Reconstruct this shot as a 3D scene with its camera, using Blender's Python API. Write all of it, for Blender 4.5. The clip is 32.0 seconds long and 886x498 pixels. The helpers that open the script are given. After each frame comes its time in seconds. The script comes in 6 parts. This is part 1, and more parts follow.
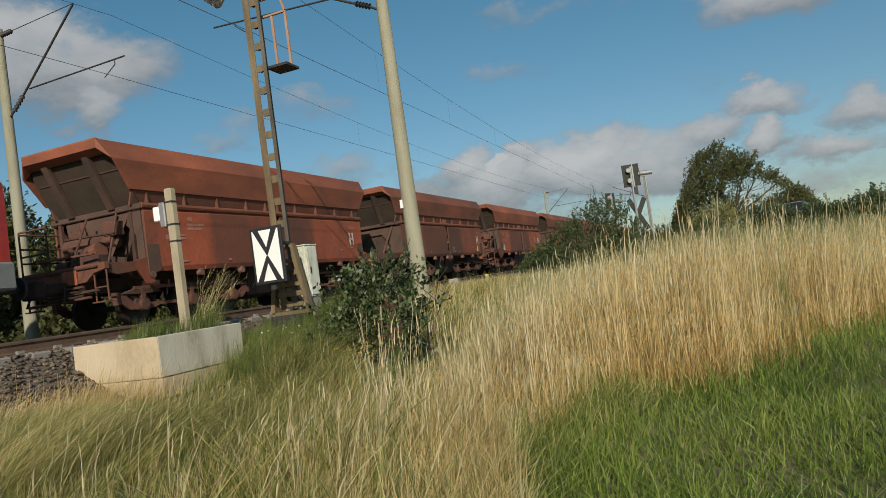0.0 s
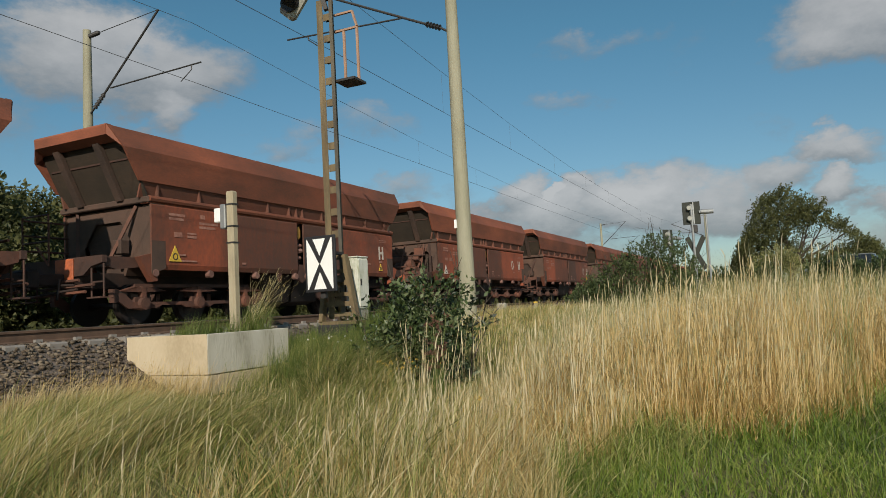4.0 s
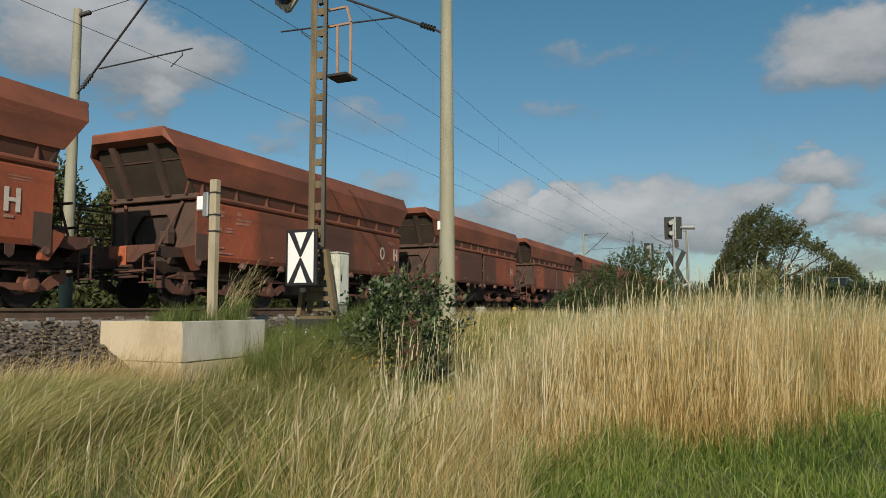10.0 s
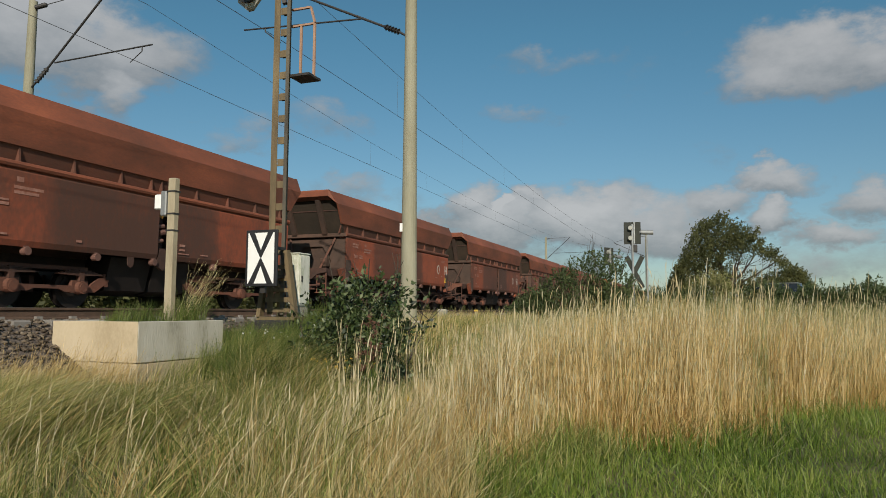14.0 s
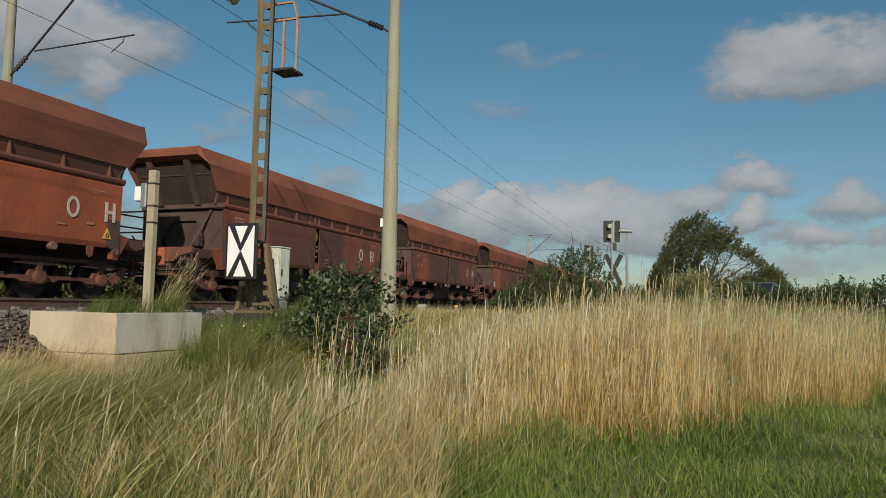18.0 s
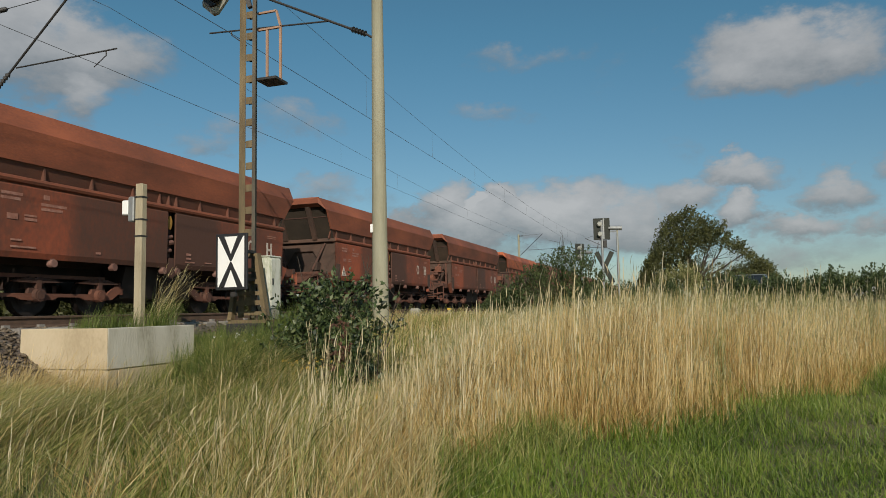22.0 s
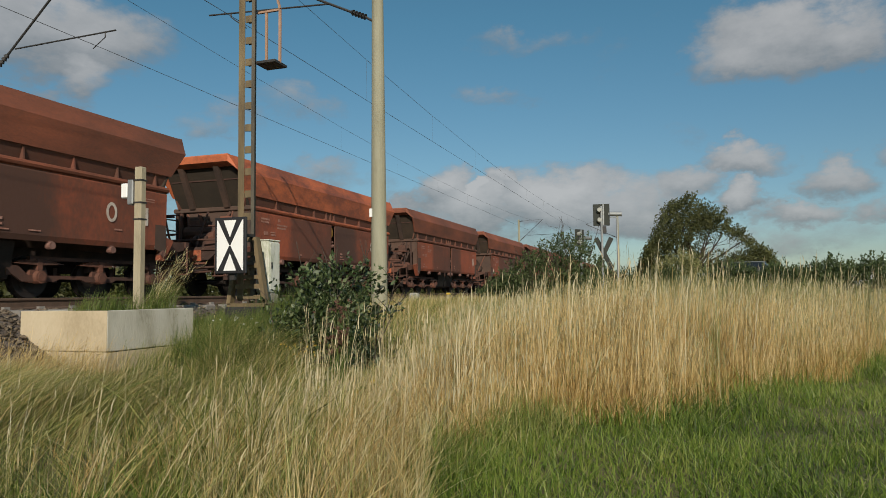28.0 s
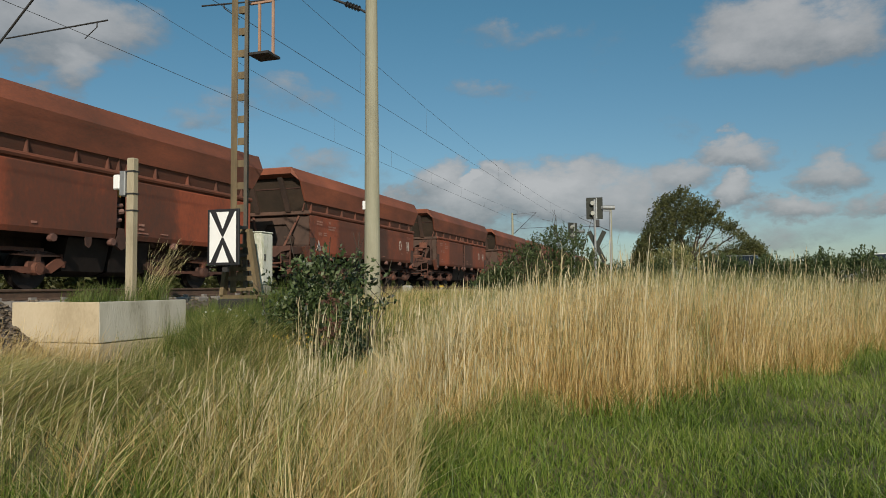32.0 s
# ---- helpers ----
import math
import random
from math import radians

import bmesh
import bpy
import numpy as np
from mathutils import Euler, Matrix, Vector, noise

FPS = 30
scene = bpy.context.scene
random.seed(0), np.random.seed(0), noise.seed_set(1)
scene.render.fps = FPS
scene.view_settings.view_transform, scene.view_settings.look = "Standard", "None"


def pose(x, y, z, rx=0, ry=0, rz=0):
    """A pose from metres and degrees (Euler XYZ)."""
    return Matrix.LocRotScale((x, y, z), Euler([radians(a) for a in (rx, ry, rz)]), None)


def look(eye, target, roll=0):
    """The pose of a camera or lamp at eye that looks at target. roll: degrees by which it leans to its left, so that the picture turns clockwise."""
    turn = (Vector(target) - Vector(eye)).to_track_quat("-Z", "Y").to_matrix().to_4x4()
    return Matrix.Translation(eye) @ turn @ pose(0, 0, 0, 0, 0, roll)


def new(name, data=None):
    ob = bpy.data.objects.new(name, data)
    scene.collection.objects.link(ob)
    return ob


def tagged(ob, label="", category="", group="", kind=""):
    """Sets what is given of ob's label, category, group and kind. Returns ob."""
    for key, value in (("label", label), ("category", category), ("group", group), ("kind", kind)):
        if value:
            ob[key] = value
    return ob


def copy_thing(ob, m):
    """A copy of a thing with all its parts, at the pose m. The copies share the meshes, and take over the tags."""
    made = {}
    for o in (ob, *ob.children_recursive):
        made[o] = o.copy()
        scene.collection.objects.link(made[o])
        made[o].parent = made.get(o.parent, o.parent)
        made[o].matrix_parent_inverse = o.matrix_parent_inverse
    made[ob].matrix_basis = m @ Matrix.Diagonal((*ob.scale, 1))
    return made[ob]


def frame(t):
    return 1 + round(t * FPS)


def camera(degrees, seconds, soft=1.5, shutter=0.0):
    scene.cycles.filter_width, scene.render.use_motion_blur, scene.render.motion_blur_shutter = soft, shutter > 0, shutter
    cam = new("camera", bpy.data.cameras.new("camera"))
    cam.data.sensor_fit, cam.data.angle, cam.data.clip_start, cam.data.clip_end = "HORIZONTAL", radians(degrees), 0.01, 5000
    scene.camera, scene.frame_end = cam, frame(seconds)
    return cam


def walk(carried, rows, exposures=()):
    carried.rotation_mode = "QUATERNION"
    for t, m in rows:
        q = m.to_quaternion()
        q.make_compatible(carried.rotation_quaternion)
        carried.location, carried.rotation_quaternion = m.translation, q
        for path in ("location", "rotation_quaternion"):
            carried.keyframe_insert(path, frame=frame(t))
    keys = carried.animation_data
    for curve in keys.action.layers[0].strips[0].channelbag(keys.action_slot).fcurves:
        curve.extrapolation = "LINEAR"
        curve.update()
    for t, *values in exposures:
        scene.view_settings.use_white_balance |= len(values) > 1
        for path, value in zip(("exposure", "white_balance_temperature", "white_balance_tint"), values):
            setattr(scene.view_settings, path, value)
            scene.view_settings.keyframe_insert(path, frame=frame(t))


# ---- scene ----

cam = camera(65.04, 32.0, soft=0.9)

# yaw, pitch, roll and eye of a camera held by hand, level with the rail heads
VIEW = [
    (0, 21.51, 2.53, 7.94, -0.115, 0.065, 0.040),
    (0.1, 24.69, 6.39, 4.77, -0.117, 0.067, 0.040),
    (0.2, 25.66, 7.71, 2.51, -0.118, 0.069, 0.039),
    (0.3, 24.94, 6.92, 0.55, -0.119, 0.070, 0.038),
    (0.4, 24.65, 6.57, 1.32, -0.120, 0.072, 0.037),
    (0.5, 25.05, 6.94, 2.72, -0.121, 0.074, 0.036),
    (1, 25.91, 6.64, 2.69, -0.122, 0.076, 0.034),
    (1.5, 26.06, 5.72, 3.82, -0.137, 0.090, 0.026),
    (2, 25.70, 5.06, 3.35, -0.138, 0.093, 0.022),
    (2.5, 25.38, 4.86, 2.53, -0.132, 0.090, 0.024),
    (4.5, 25.47, 4.75, 3.27, -0.128, 0.091, 0.007),
    (5, 25.26, 4.67, 2.56, -0.124, 0.088, 0.007),
    (5.5, 25.06, 4.55, 2.28, -0.118, 0.086, 0.008),
    (6, 24.84, 4.34, 2.57, -0.109, 0.081, 0.007),
    (6.5, 24.68, 4.19, 2.44, -0.102, 0.078, 0.005),
    (7, 24.50, 4.05, 2.12, -0.096, 0.072, 0.003),
    (7.5, 24.32, 4.14, 0.73, -0.089, 0.069, 0.001),
    (8, 24.13, 4.29, 0.34, -0.090, 0.066, -0.003),
    (8.5, 24.02, 4.36, 0.30, -0.094, 0.067, -0.005),
    (9, 23.94, 4.59, 0.46, -0.093, 0.067, -0.006),
    (9.5, 23.88, 4.72, 0.21, -0.093, 0.068, -0.004),
    (10, 23.79, 4.85, 0.10, -0.097, 0.070, -0.005),
    (10.5, 23.77, 4.94, 0.28, -0.096, 0.071, -0.004),
    (11, 23.76, 4.98, 0.38, -0.095, 0.070, -0.006),
    (11.5, 23.69, 4.98, 0.36, -0.096, 0.069, -0.007),
    (12, 23.59, 5.01, 0.03, -0.096, 0.070, -0.011),
    (12.5, 23.43, 5.01, -0.46, -0.095, 0.069, -0.011),
    (13, 23.17, 5.04, -0.89, -0.077, 0.057, -0.013),
    (13.5, 22.80, 5.11, -0.32, -0.052, 0.035, -0.015),
    (14, 20.75, 5.06, -0.26, -0.040, 0.028, -0.015),
    (14.5, 20.01, 4.84, -0.29, -0.020, 0.013, -0.015),
    (16.5, 19.32, 4.98, -2.06, 0.059, -0.069, -0.016),
    (17, 19.26, 4.83, -1.61, 0.062, -0.072, -0.015),
    (17.5, 19.23, 4.77, -1.24, 0.064, -0.076, -0.016),
    (18, 19.26, 4.69, -0.97, 0.072, -0.084, -0.015),
    (18.5, 19.08, 4.73, -1.05, 0.075, -0.087, -0.017),
    (19, 18.92, 4.75, -0.64, 0.078, -0.088, -0.017),
    (19.5, 18.91, 4.79, -0.65, 0.077, -0.087, -0.018),
    (20, 18.93, 4.85, -0.53, 0.078, -0.087, -0.019),
    (20.5, 18.89, 4.90, -0.84, 0.077, -0.086, -0.017),
    (21, 18.82, 4.91, -1.10, 0.078, -0.084, -0.017),
    (21.5, 18.74, 4.92, -1.04, 0.080, -0.085, -0.017),
    (22, 18.73, 4.95, 1.10, 0.092, -0.094, -0.015),
    (22.5, 18.59, 4.45, 0.75, 0.105, -0.101, -0.013),
    (23, 18.45, 4.00, 0.84, 0.118, -0.111, -0.011),
    (23.5, 18.46, 3.71, 0.93, 0.131, -0.121, -0.007),
    (24, 18.42, 3.60, 0.79, 0.142, -0.133, -0.006),
    (24.5, 18.48, 3.57, 0.94, 0.146, -0.135, -0.005),
    (25, 18.52, 3.48, 0.81, 0.147, -0.138, -0.004),
    (25.5, 18.53, 3.44, 0.70, 0.150, -0.140, -0.005),
    (27.5, 18.71, 3.53, 0.44, 0.134, -0.117, -0.007),
    (28, 18.73, 3.67, 0.68, 0.136, -0.117, -0.006),
    (28.5, 18.73, 3.58, 0.76, 0.136, -0.116, -0.009),
    (29, 18.68, 3.48, 0.88, 0.133, -0.112, -0.012),
    (29.5, 18.53, 3.38, -0.24, 0.137, -0.115, -0.013),
    (30, 18.44, 3.31, -0.07, 0.139, -0.117, -0.016),
    (30.5, 18.43, 3.20, 0.26, 0.141, -0.122, -0.018),
    (31, 18.34, 3.15, -0.38, 0.148, -0.128, -0.015),
    (31.5, 18.29, 3.13, -0.00, 0.153, -0.132, -0.013),
    (32, 18.19, 3.08, 0.51, 0.153, -0.134, -0.013)
]
walk(cam, [(t, pose(ex, ey, ez, 90 + p, r, y)) for t, y, p, r, ex, ey, ez in VIEW], exposures=[(0, 0.05), (13.5, 0.03), (16.5, -0.05), (32, -0.05)])

# ---------------------------------------------------------------- sky and sun
SUN_AZ, SUN_EL = 156.0, 29.0      # compass bearing of the sun from +y, clockwise; height in degrees
SX, SY = math.sin(radians(SUN_AZ)), math.cos(radians(SUN_AZ))
sun_data = bpy.data.lights.new("sun", "SUN")
sun_data.energy, sun_data.angle, sun_data.color = 4.2, radians(0.53), (1.0, 0.9, 0.76)
sun = new("sun", sun_data)
CE, SE = math.cos(radians(SUN_EL)), math.sin(radians(SUN_EL))
sun.matrix_world = look((SX * CE * 60, SY * CE * 60, SE * 60), (0, 0, 0))

world = bpy.data.worlds.new("sky")
scene.world = world
world.use_nodes = True
wn, wl = world.node_tree.nodes, world.node_tree.links
wn.clear()


def wnode(kind, **kw):
    n = wn.new(kind)
    for k, v in kw.items():
        if k == "operation":
            n.operation = v
        elif k == "blend":
            n.data_type, n.blend_type = "RGBA", v
    return n


def wmath(op, a, b=None, c=None):
    n = wnode("ShaderNodeMath", operation=op)
    for i, v in enumerate((a, b, c)):
        if v is None:
            continue
        if isinstance(v, (int, float)):
            n.inputs[i].default_value = v
        else:
            wl.new(v, n.inputs[i])
    return n.outputs[0]


sky_tex = wn.new("ShaderNodeTexSky")
sky_tex.sky_type, sky_tex.sun_disc = "NISHITA", False
sky_tex.sun_elevation, sky_tex.sun_rotation = radians(SUN_EL), radians(SUN_AZ)
sky_tex.air_density, sky_tex.dust_density, sky_tex.ozone_density = 1.0, 0.6, 2.0
coords = wn.new("ShaderNodeTexCoord")
split = wn.new("ShaderNodeSeparateXYZ")
wl.new(coords.outputs["Generated"], split.inputs[0])
# bearing (degrees left of +y) and height (degrees) of a spot of sky
bear = wmath("MULTIPLY", wmath("ARCTAN2", wmath("MULTIPLY", split.outputs[0], -1.0), split.outputs[1]), 57.2958)
high = wmath("MULTIPLY", wmath("ARCSINE", split.outputs[2]), 57.2958)
flat = wn.new("ShaderNodeCombineXYZ")
wl.new(wmath("MULTIPLY", bear, 0.1), flat.inputs[0])
wl.new(wmath("MULTIPLY", high, 0.17), flat.inputs[1])


def wnoise(scale, detail, rough, offset):
    n = wn.new("ShaderNodeTexNoise")
    n.inputs["Scale"].default_value, n.inputs["Detail"].default_value = scale, detail
    n.inputs["Roughness"].default_value = rough
    m = wn.new("ShaderNodeMapping")
    m.inputs["Location"].default_value = offset
    wl.new(flat.outputs[0], m.inputs[0])
    wl.new(m.outputs[0], n.inputs["Vector"])
    return n.outputs["Fac"]


# the air currents that pull the clouds out of round
warp_b = wmath("MULTIPLY", wmath("SUBTRACT", wnoise(1.1, 6.0, 0.6, (5.3, 2.2, 8.0)), 0.5), 11.0)
warp_e = wmath("MULTIPLY", wmath("SUBTRACT", wnoise(1.3, 6.0, 0.62, (0.7, 8.1, 3.0)), 0.5), 7.0)
bear_w, high_w = wmath("ADD", bear, warp_b), wmath("ADD", high, warp_e)
billow = wnoise(1.5, 9.0, 0.62, (3.1, 1.7, 0.4))
ragged = wnoise(4.2, 7.0, 0.6, (9.4, 4.2, 2.0))
soft_shade = wnoise(0.9, 4.0, 0.5, (1.2, 7.7, 5.0))
# cumulus of a summer afternoon: bearing, height, half width, half height, density
CLOUDS = [
    (-4.8, 18.7, 5.6, 3.2, 0.95),
    (-9.0, 18.6, 5.0, 2.7, 0.85),
    (-1.8, 17.4, 3.4, 2.0, 0.75),
    (-2.8, 7.4, 2.1, 1.5, 1.00),
    (-2.3, 10.2, 3.6, 1.4, 0.85),
    (-8.5, 8.6, 2.7, 1.9, 0.90),
    (-6.3, 5.9, 3.2, 1.4, 0.95),
    (-11.4, 5.7, 3.0, 1.3, 0.95),
    (-12.8, 10.8, 2.0, 1.4, 0.60),
    (18.2, 8.6, 1.4, 1.6, 1.6),
    (15.8, 9.3, 2.4, 1.4, 1.15),
    (13.9, 20.6, 5.4, 1.1, 0.44),
    (16.7, 16.5, 4.2, 1.0, 0.4),
    (20.8, 8.8, 2.9, 2.4, 1.1),
    (18.0, 7.2, 4.2, 2.8, 1.1),
    (12.0, 7.6, 6.4, 3.2, 1.1),
    (6.7, 6.9, 6.0, 2.9, 1.0),
    (2.5, 8.3, 3.4, 1.7, 0.85),
    (11.1, 9.7, 3.6, 1.4, 0.60),
    (51.2, 19.4, 8.7, 3.6, 1.00),
    (54.9, 20.1, 6.4, 3.9, 1.00),
    (49.1, 16.1, 2.7, 1.9, 0.75),
    (40.3, 14.0, 3.5, 1.3, 0.55),
    (32.7, 16.1, 3.8, 1.8, 0.45),
    (37.3, 15.1, 3.1, 1.3, 0.50),
    (30.2, 9.9, 3.2, 1.6, 0.60),
    (2.8, 12.9, 2.4, 2.0, 0.35),
    (-4.4, 4.1, 7.9, 1.5, 0.50),
    (-40.0, 12.0, 16.0, 5.0, 0.90),
    (-75.0, 20.0, 20.0, 7.0, 0.90),
    (-120.0, 14.0, 22.0, 6.0, 0.90),
    (-160.0, 24.0, 20.0, 7.0, 0.80),
    (75.0, 16.0, 18.0, 6.0, 0.90),
    (110.0, 25.0, 22.0, 8.0, 0.90),
    (150.0, 13.0, 22.0, 6.0, 0.90),
    (20.0, 48.0, 18.0, 9.0, 0.70),
    (-50.0, 50.0, 22.0, 9.0, 0.80),
    (120.0, 55.0, 20.0, 9.0, 0.70),
]
cover, glow = None, None
for b, e, w, hgt, dens in CLOUDS:
    db = wmath("DIVIDE", wmath("SUBTRACT", bear_w, b - 2.3), w * 1.2)
    de = wmath("DIVIDE", wmath("SUBTRACT", high_w, e - 0.5), hgt * 1.25)
    r2 = wmath("ADD", wmath("MULTIPLY", db, db), wmath("MULTIPLY", de, de))
    blob = wmath("MULTIPLY", wmath("MAXIMUM", wmath("SUBTRACT", 1.0, r2), 0.0), dens * 1.2)
    lit = wmath("MULTIPLY", blob, wmath("ADD", wmath("MULTIPLY", de, 0.5), 0.5))
    cover = blob if cover is None else wmath("MAXIMUM", cover, blob)
    glow = lit if glow is None else wmath("MAXIMUM", glow, lit)
# bank of cloud low on the horizon
bank = wmath("MULTIPLY", wmath("MAXIMUM", wmath("SUBTRACT", 1.0, wmath("DIVIDE", wmath("ABSOLUTE", wmath("SUBTRACT", high_w, 5.0)), 7.0)), 0.0), 0.72)
thin = wn.new("ShaderNodeMapRange")
wl.new(bear_w, thin.inputs["Value"])
thin.inputs["From Min"].default_value, thin.inputs["From Max"].default_value = -5.0, 7.0
thin.inputs["To Min"].default_value, thin.inputs["To Max"].default_value = 0.25, 1.0
cover = wmath("MAXIMUM", cover, wmath("MULTIPLY", bank, thin.outputs[0]))
tex = wmath("ADD", wmath("MULTIPLY", wmath("SUBTRACT", billow, 0.5), 2.3), wmath("MULTIPLY", wmath("SUBTRACT", ragged, 0.5), 1.0))
dense = wmath("ADD", wmath("MULTIPLY", cover, 1.25), wmath("MULTIPLY", tex, 0.75))
ramp = wn.new("ShaderNodeMapRange")
ramp.interpolation_type = "SMOOTHSTEP"
wl.new(dense, ramp.inputs["Value"])
ramp.inputs["From Min"].default_value, ramp.inputs["From Max"].default_value = 0.25, 1.2
shade = wn.new("ShaderNodeMapRange")
wl.new(wmath("ADD", glow, wmath("MULTIPLY", wmath("SUBTRACT", billow, 0.5), 0.9)), shade.inputs["Value"])
shade.inputs["From Min"].default_value, shade.inputs["From Max"].default_value = 0.15, 0.85
tint = wnode("ShaderNodeMix", blend="MIX")
wl.new(shade.outputs[0], tint.inputs[0])
tint.inputs[6].default_value, tint.inputs[7].default_value = (2.1, 2.3, 2.45, 1), (5.0, 4.97, 4.95, 1)
mixed = wnode("ShaderNodeMix", blend="MIX")
wl.new(wmath("MULTIPLY", ramp.outputs[0], 0.88), mixed.inputs[0])
clear = wnode("ShaderNodeMix", blend="MULTIPLY")
clear.inputs[0].default_value = 1.0
wl.new(sky_tex.outputs[0], clear.inputs[6])
haze = wnode("ShaderNodeMix", blend="MIX")
climb = wn.new("ShaderNodeMapRange")
wl.new(high, climb.inputs["Value"])
climb.inputs["From Min"].default_value, climb.inputs["From Max"].default_value = 0.0, 22.0
wl.new(climb.outputs[0], haze.inputs[0])
haze.inputs[6].default_value, haze.inputs[7].default_value = (0.64, 0.68, 0.7, 1), (0.5, 0.83, 0.8, 1)
wl.new(haze.outputs[2], clear.inputs[7])
wl.new(clear.outputs[2], mixed.inputs[6])
wl.new(tint.outputs[2], mixed.inputs[7])
back = wn.new("ShaderNodeBackground")
wl.new(mixed.outputs[2], back.inputs[0])
back.inputs[1].default_value = 0.1
wout = wn.new("ShaderNodeOutputWorld")
wl.new(back.outputs[0], wout.inputs[0])

# ---------------------------------------------------------------- materials


def material(name, stops, scale=3.0, rough=0.7, metal=0.0, bump=0.2, fine=40.0, stretch=(1, 1, 1), per_object=0.0, per_island=0.0,
             translucent=0.0, coords_kind="Object", mid_stain=0.0):
    """A surface whose colour runs through stops by a coarse and a fine noise, with fine relief."""
    m = bpy.data.materials.new(name)
    m.use_nodes = True
    nt = m.node_tree
    n, l = nt.nodes, nt.links
    bsdf = n["Principled BSDF"]
    tc = n.new("ShaderNodeTexCoord")
    mp = n.new("ShaderNodeMapping")
    mp.inputs["Scale"].default_value = stretch
    l.new(tc.outputs[coords_kind], mp.inputs[0])
    big, small = n.new("ShaderNodeTexNoise"), n.new("ShaderNodeTexNoise")
    for t, s, d in ((big, scale, 5.0), (small, fine, 4.0)):
        t.inputs["Scale"].default_value, t.inputs["Detail"].default_value = s, d
        t.inputs["Roughness"].default_value = 0.62
        l.new(mp.outputs[0], t.inputs["Vector"])

    def mth(op, a, b):
        q = n.new("ShaderNodeMath")
        q.operation = op
        for i, v in enumerate((a, b)):
            if isinstance(v, (int, float)):
                q.inputs[i].default_value = v
            else:
                l.new(v, q.inputs[i])
        return q.outputs[0]

    fac = mth("ADD", mth("MULTIPLY", mth("SUBTRACT", big.outputs["Fac"], 0.5), 1.7), mth("MULTIPLY", mth("SUBTRACT", small.outputs["Fac"], 0.5), 0.6))
    fac = mth("ADD", fac, 0.5)
    if per_object:
        info = n.new("ShaderNodeObjectInfo")
        fac = mth("ADD", fac, mth("MULTIPLY", mth("SUBTRACT", info.outputs["Random"], 0.5), per_object))
    if per_island:
        geo = n.new("ShaderNodeNewGeometry")
        fac = mth("ADD", fac, mth("MULTIPLY", mth("SUBTRACT", geo.outputs["Random Per Island"], 0.5), per_island))
    if mid_stain:
        sp = n.new("ShaderNodeSeparateXYZ")
        l.new(tc.outputs["Object"], sp.inputs[0])
        wob = mth("MULTIPLY", mth("SUBTRACT", big.outputs["Fac"], 0.5), 1.2)
        dist = mth("ABSOLUTE", mth("SUBTRACT", mth("ADD", sp.outputs[1], wob), 5.9), 0.0)
        mr = n.new("ShaderNodeMapRange")
        l.new(dist, mr.inputs["Value"])
        mr.inputs["From Min"].default_value, mr.inputs["From Max"].default_value = 2.35, 2.75
        mr.inputs["To Min"].default_value, mr.inputs["To Max"].default_value = -mid_stain, 0.0
        fac = mth("ADD", fac, mr.outputs[0])
    cr = n.new("ShaderNodeValToRGB")
    el = cr.color_ramp.elements
    for i, c in enumerate(stops):
        p = i / max(1, len(stops) - 1)
        e = el[i] if i < 2 else el.new(p)
        e.position, e.color = p, (*c, 1)
    for i, e in enumerate(sorted(el, key=lambda q: q.position)):
        e.color = (*stops[i], 1)
    l.new(fac, cr.inputs[0])
    l.new(cr.outputs[0], bsdf.inputs["Base Color"])
    bsdf.inputs["Metallic"].default_value = metal
    rr = n.new("ShaderNodeMapRange")
    l.new(small.outputs["Fac"], rr.inputs["Value"])
    rr.inputs["To Min"].default_value, rr.inputs["To Max"].default_value = max(0.05, rough - 0.12), min(1.0, rough + 0.12)
    l.new(rr.outputs[0], bsdf.inputs["Roughness"])
    if bump:
        bp = n.new("ShaderNodeBump")
        bp.inputs["Strength"].default_value, bp.inputs["Distance"].default_value = bump, 0.02
        l.new(small.outputs["Fac"], bp.inputs["Height"])
        l.new(bp.outputs[0], bsdf.inputs["Normal"])
    if translucent:
        tr = n.new("ShaderNodeBsdfTranslucent")
        l.new(cr.outputs[0], tr.inputs[0])
        mx = n.new("ShaderNodeMixShader")
        mx.inputs[0].default_value = translucent
        l.new(bsdf.outputs[0], mx.inputs[1])
        l.new(tr.outputs[0], mx.inputs[2])
        l.new(mx.outputs[0], n["Material Output"].inputs[0])
    return m


def plain(name, c, rough=0.6, metal=0.0, k=0.18):
    lo = tuple(v * (1 - k) for v in c)
    hi = tuple(min(1, v * (1 + k)) for v in c)
    return material(name, (lo, c, hi), 6.0, rough, metal, 0.1, 60.0)


M_HOPPER = material("rusty_ore_red_paint", ((0.075, 0.034, 0.02), (0.145, 0.05, 0.027), (0.23, 0.07, 0.035), (0.34, 0.1, 0.046)), 0.5, 0.75, 0, 0.25, 18, (1, 0.6, 1.6), 0.3)
M_HOPPER2 = material("fresh_orange_red_paint", ((0.12, 0.046, 0.028), (0.24, 0.07, 0.035), (0.48, 0.125, 0.047), (0.54, 0.15, 0.058)), 0.9, 0.65, 0, 0.2, 10, (1, 0.7, 1.4), 0.3)
M_DOOR = material("dusty_red_door_paint", ((0.09, 0.041, 0.027), (0.155, 0.052, 0.029), (0.31, 0.077, 0.035), (0.44, 0.109, 0.047)), 0.45, 0.68, 0, 0.2, 14, (1, 0.8, 0.5), 0.35, mid_stain=0.42)
M_DIRT = material("ore_dust_on_steel", ((0.03, 0.02, 0.015), (0.06, 0.036, 0.026), (0.105, 0.055, 0.036)), 1.2, 0.85, 0, 0.4, 25, (1, 1, 1), 0.3)
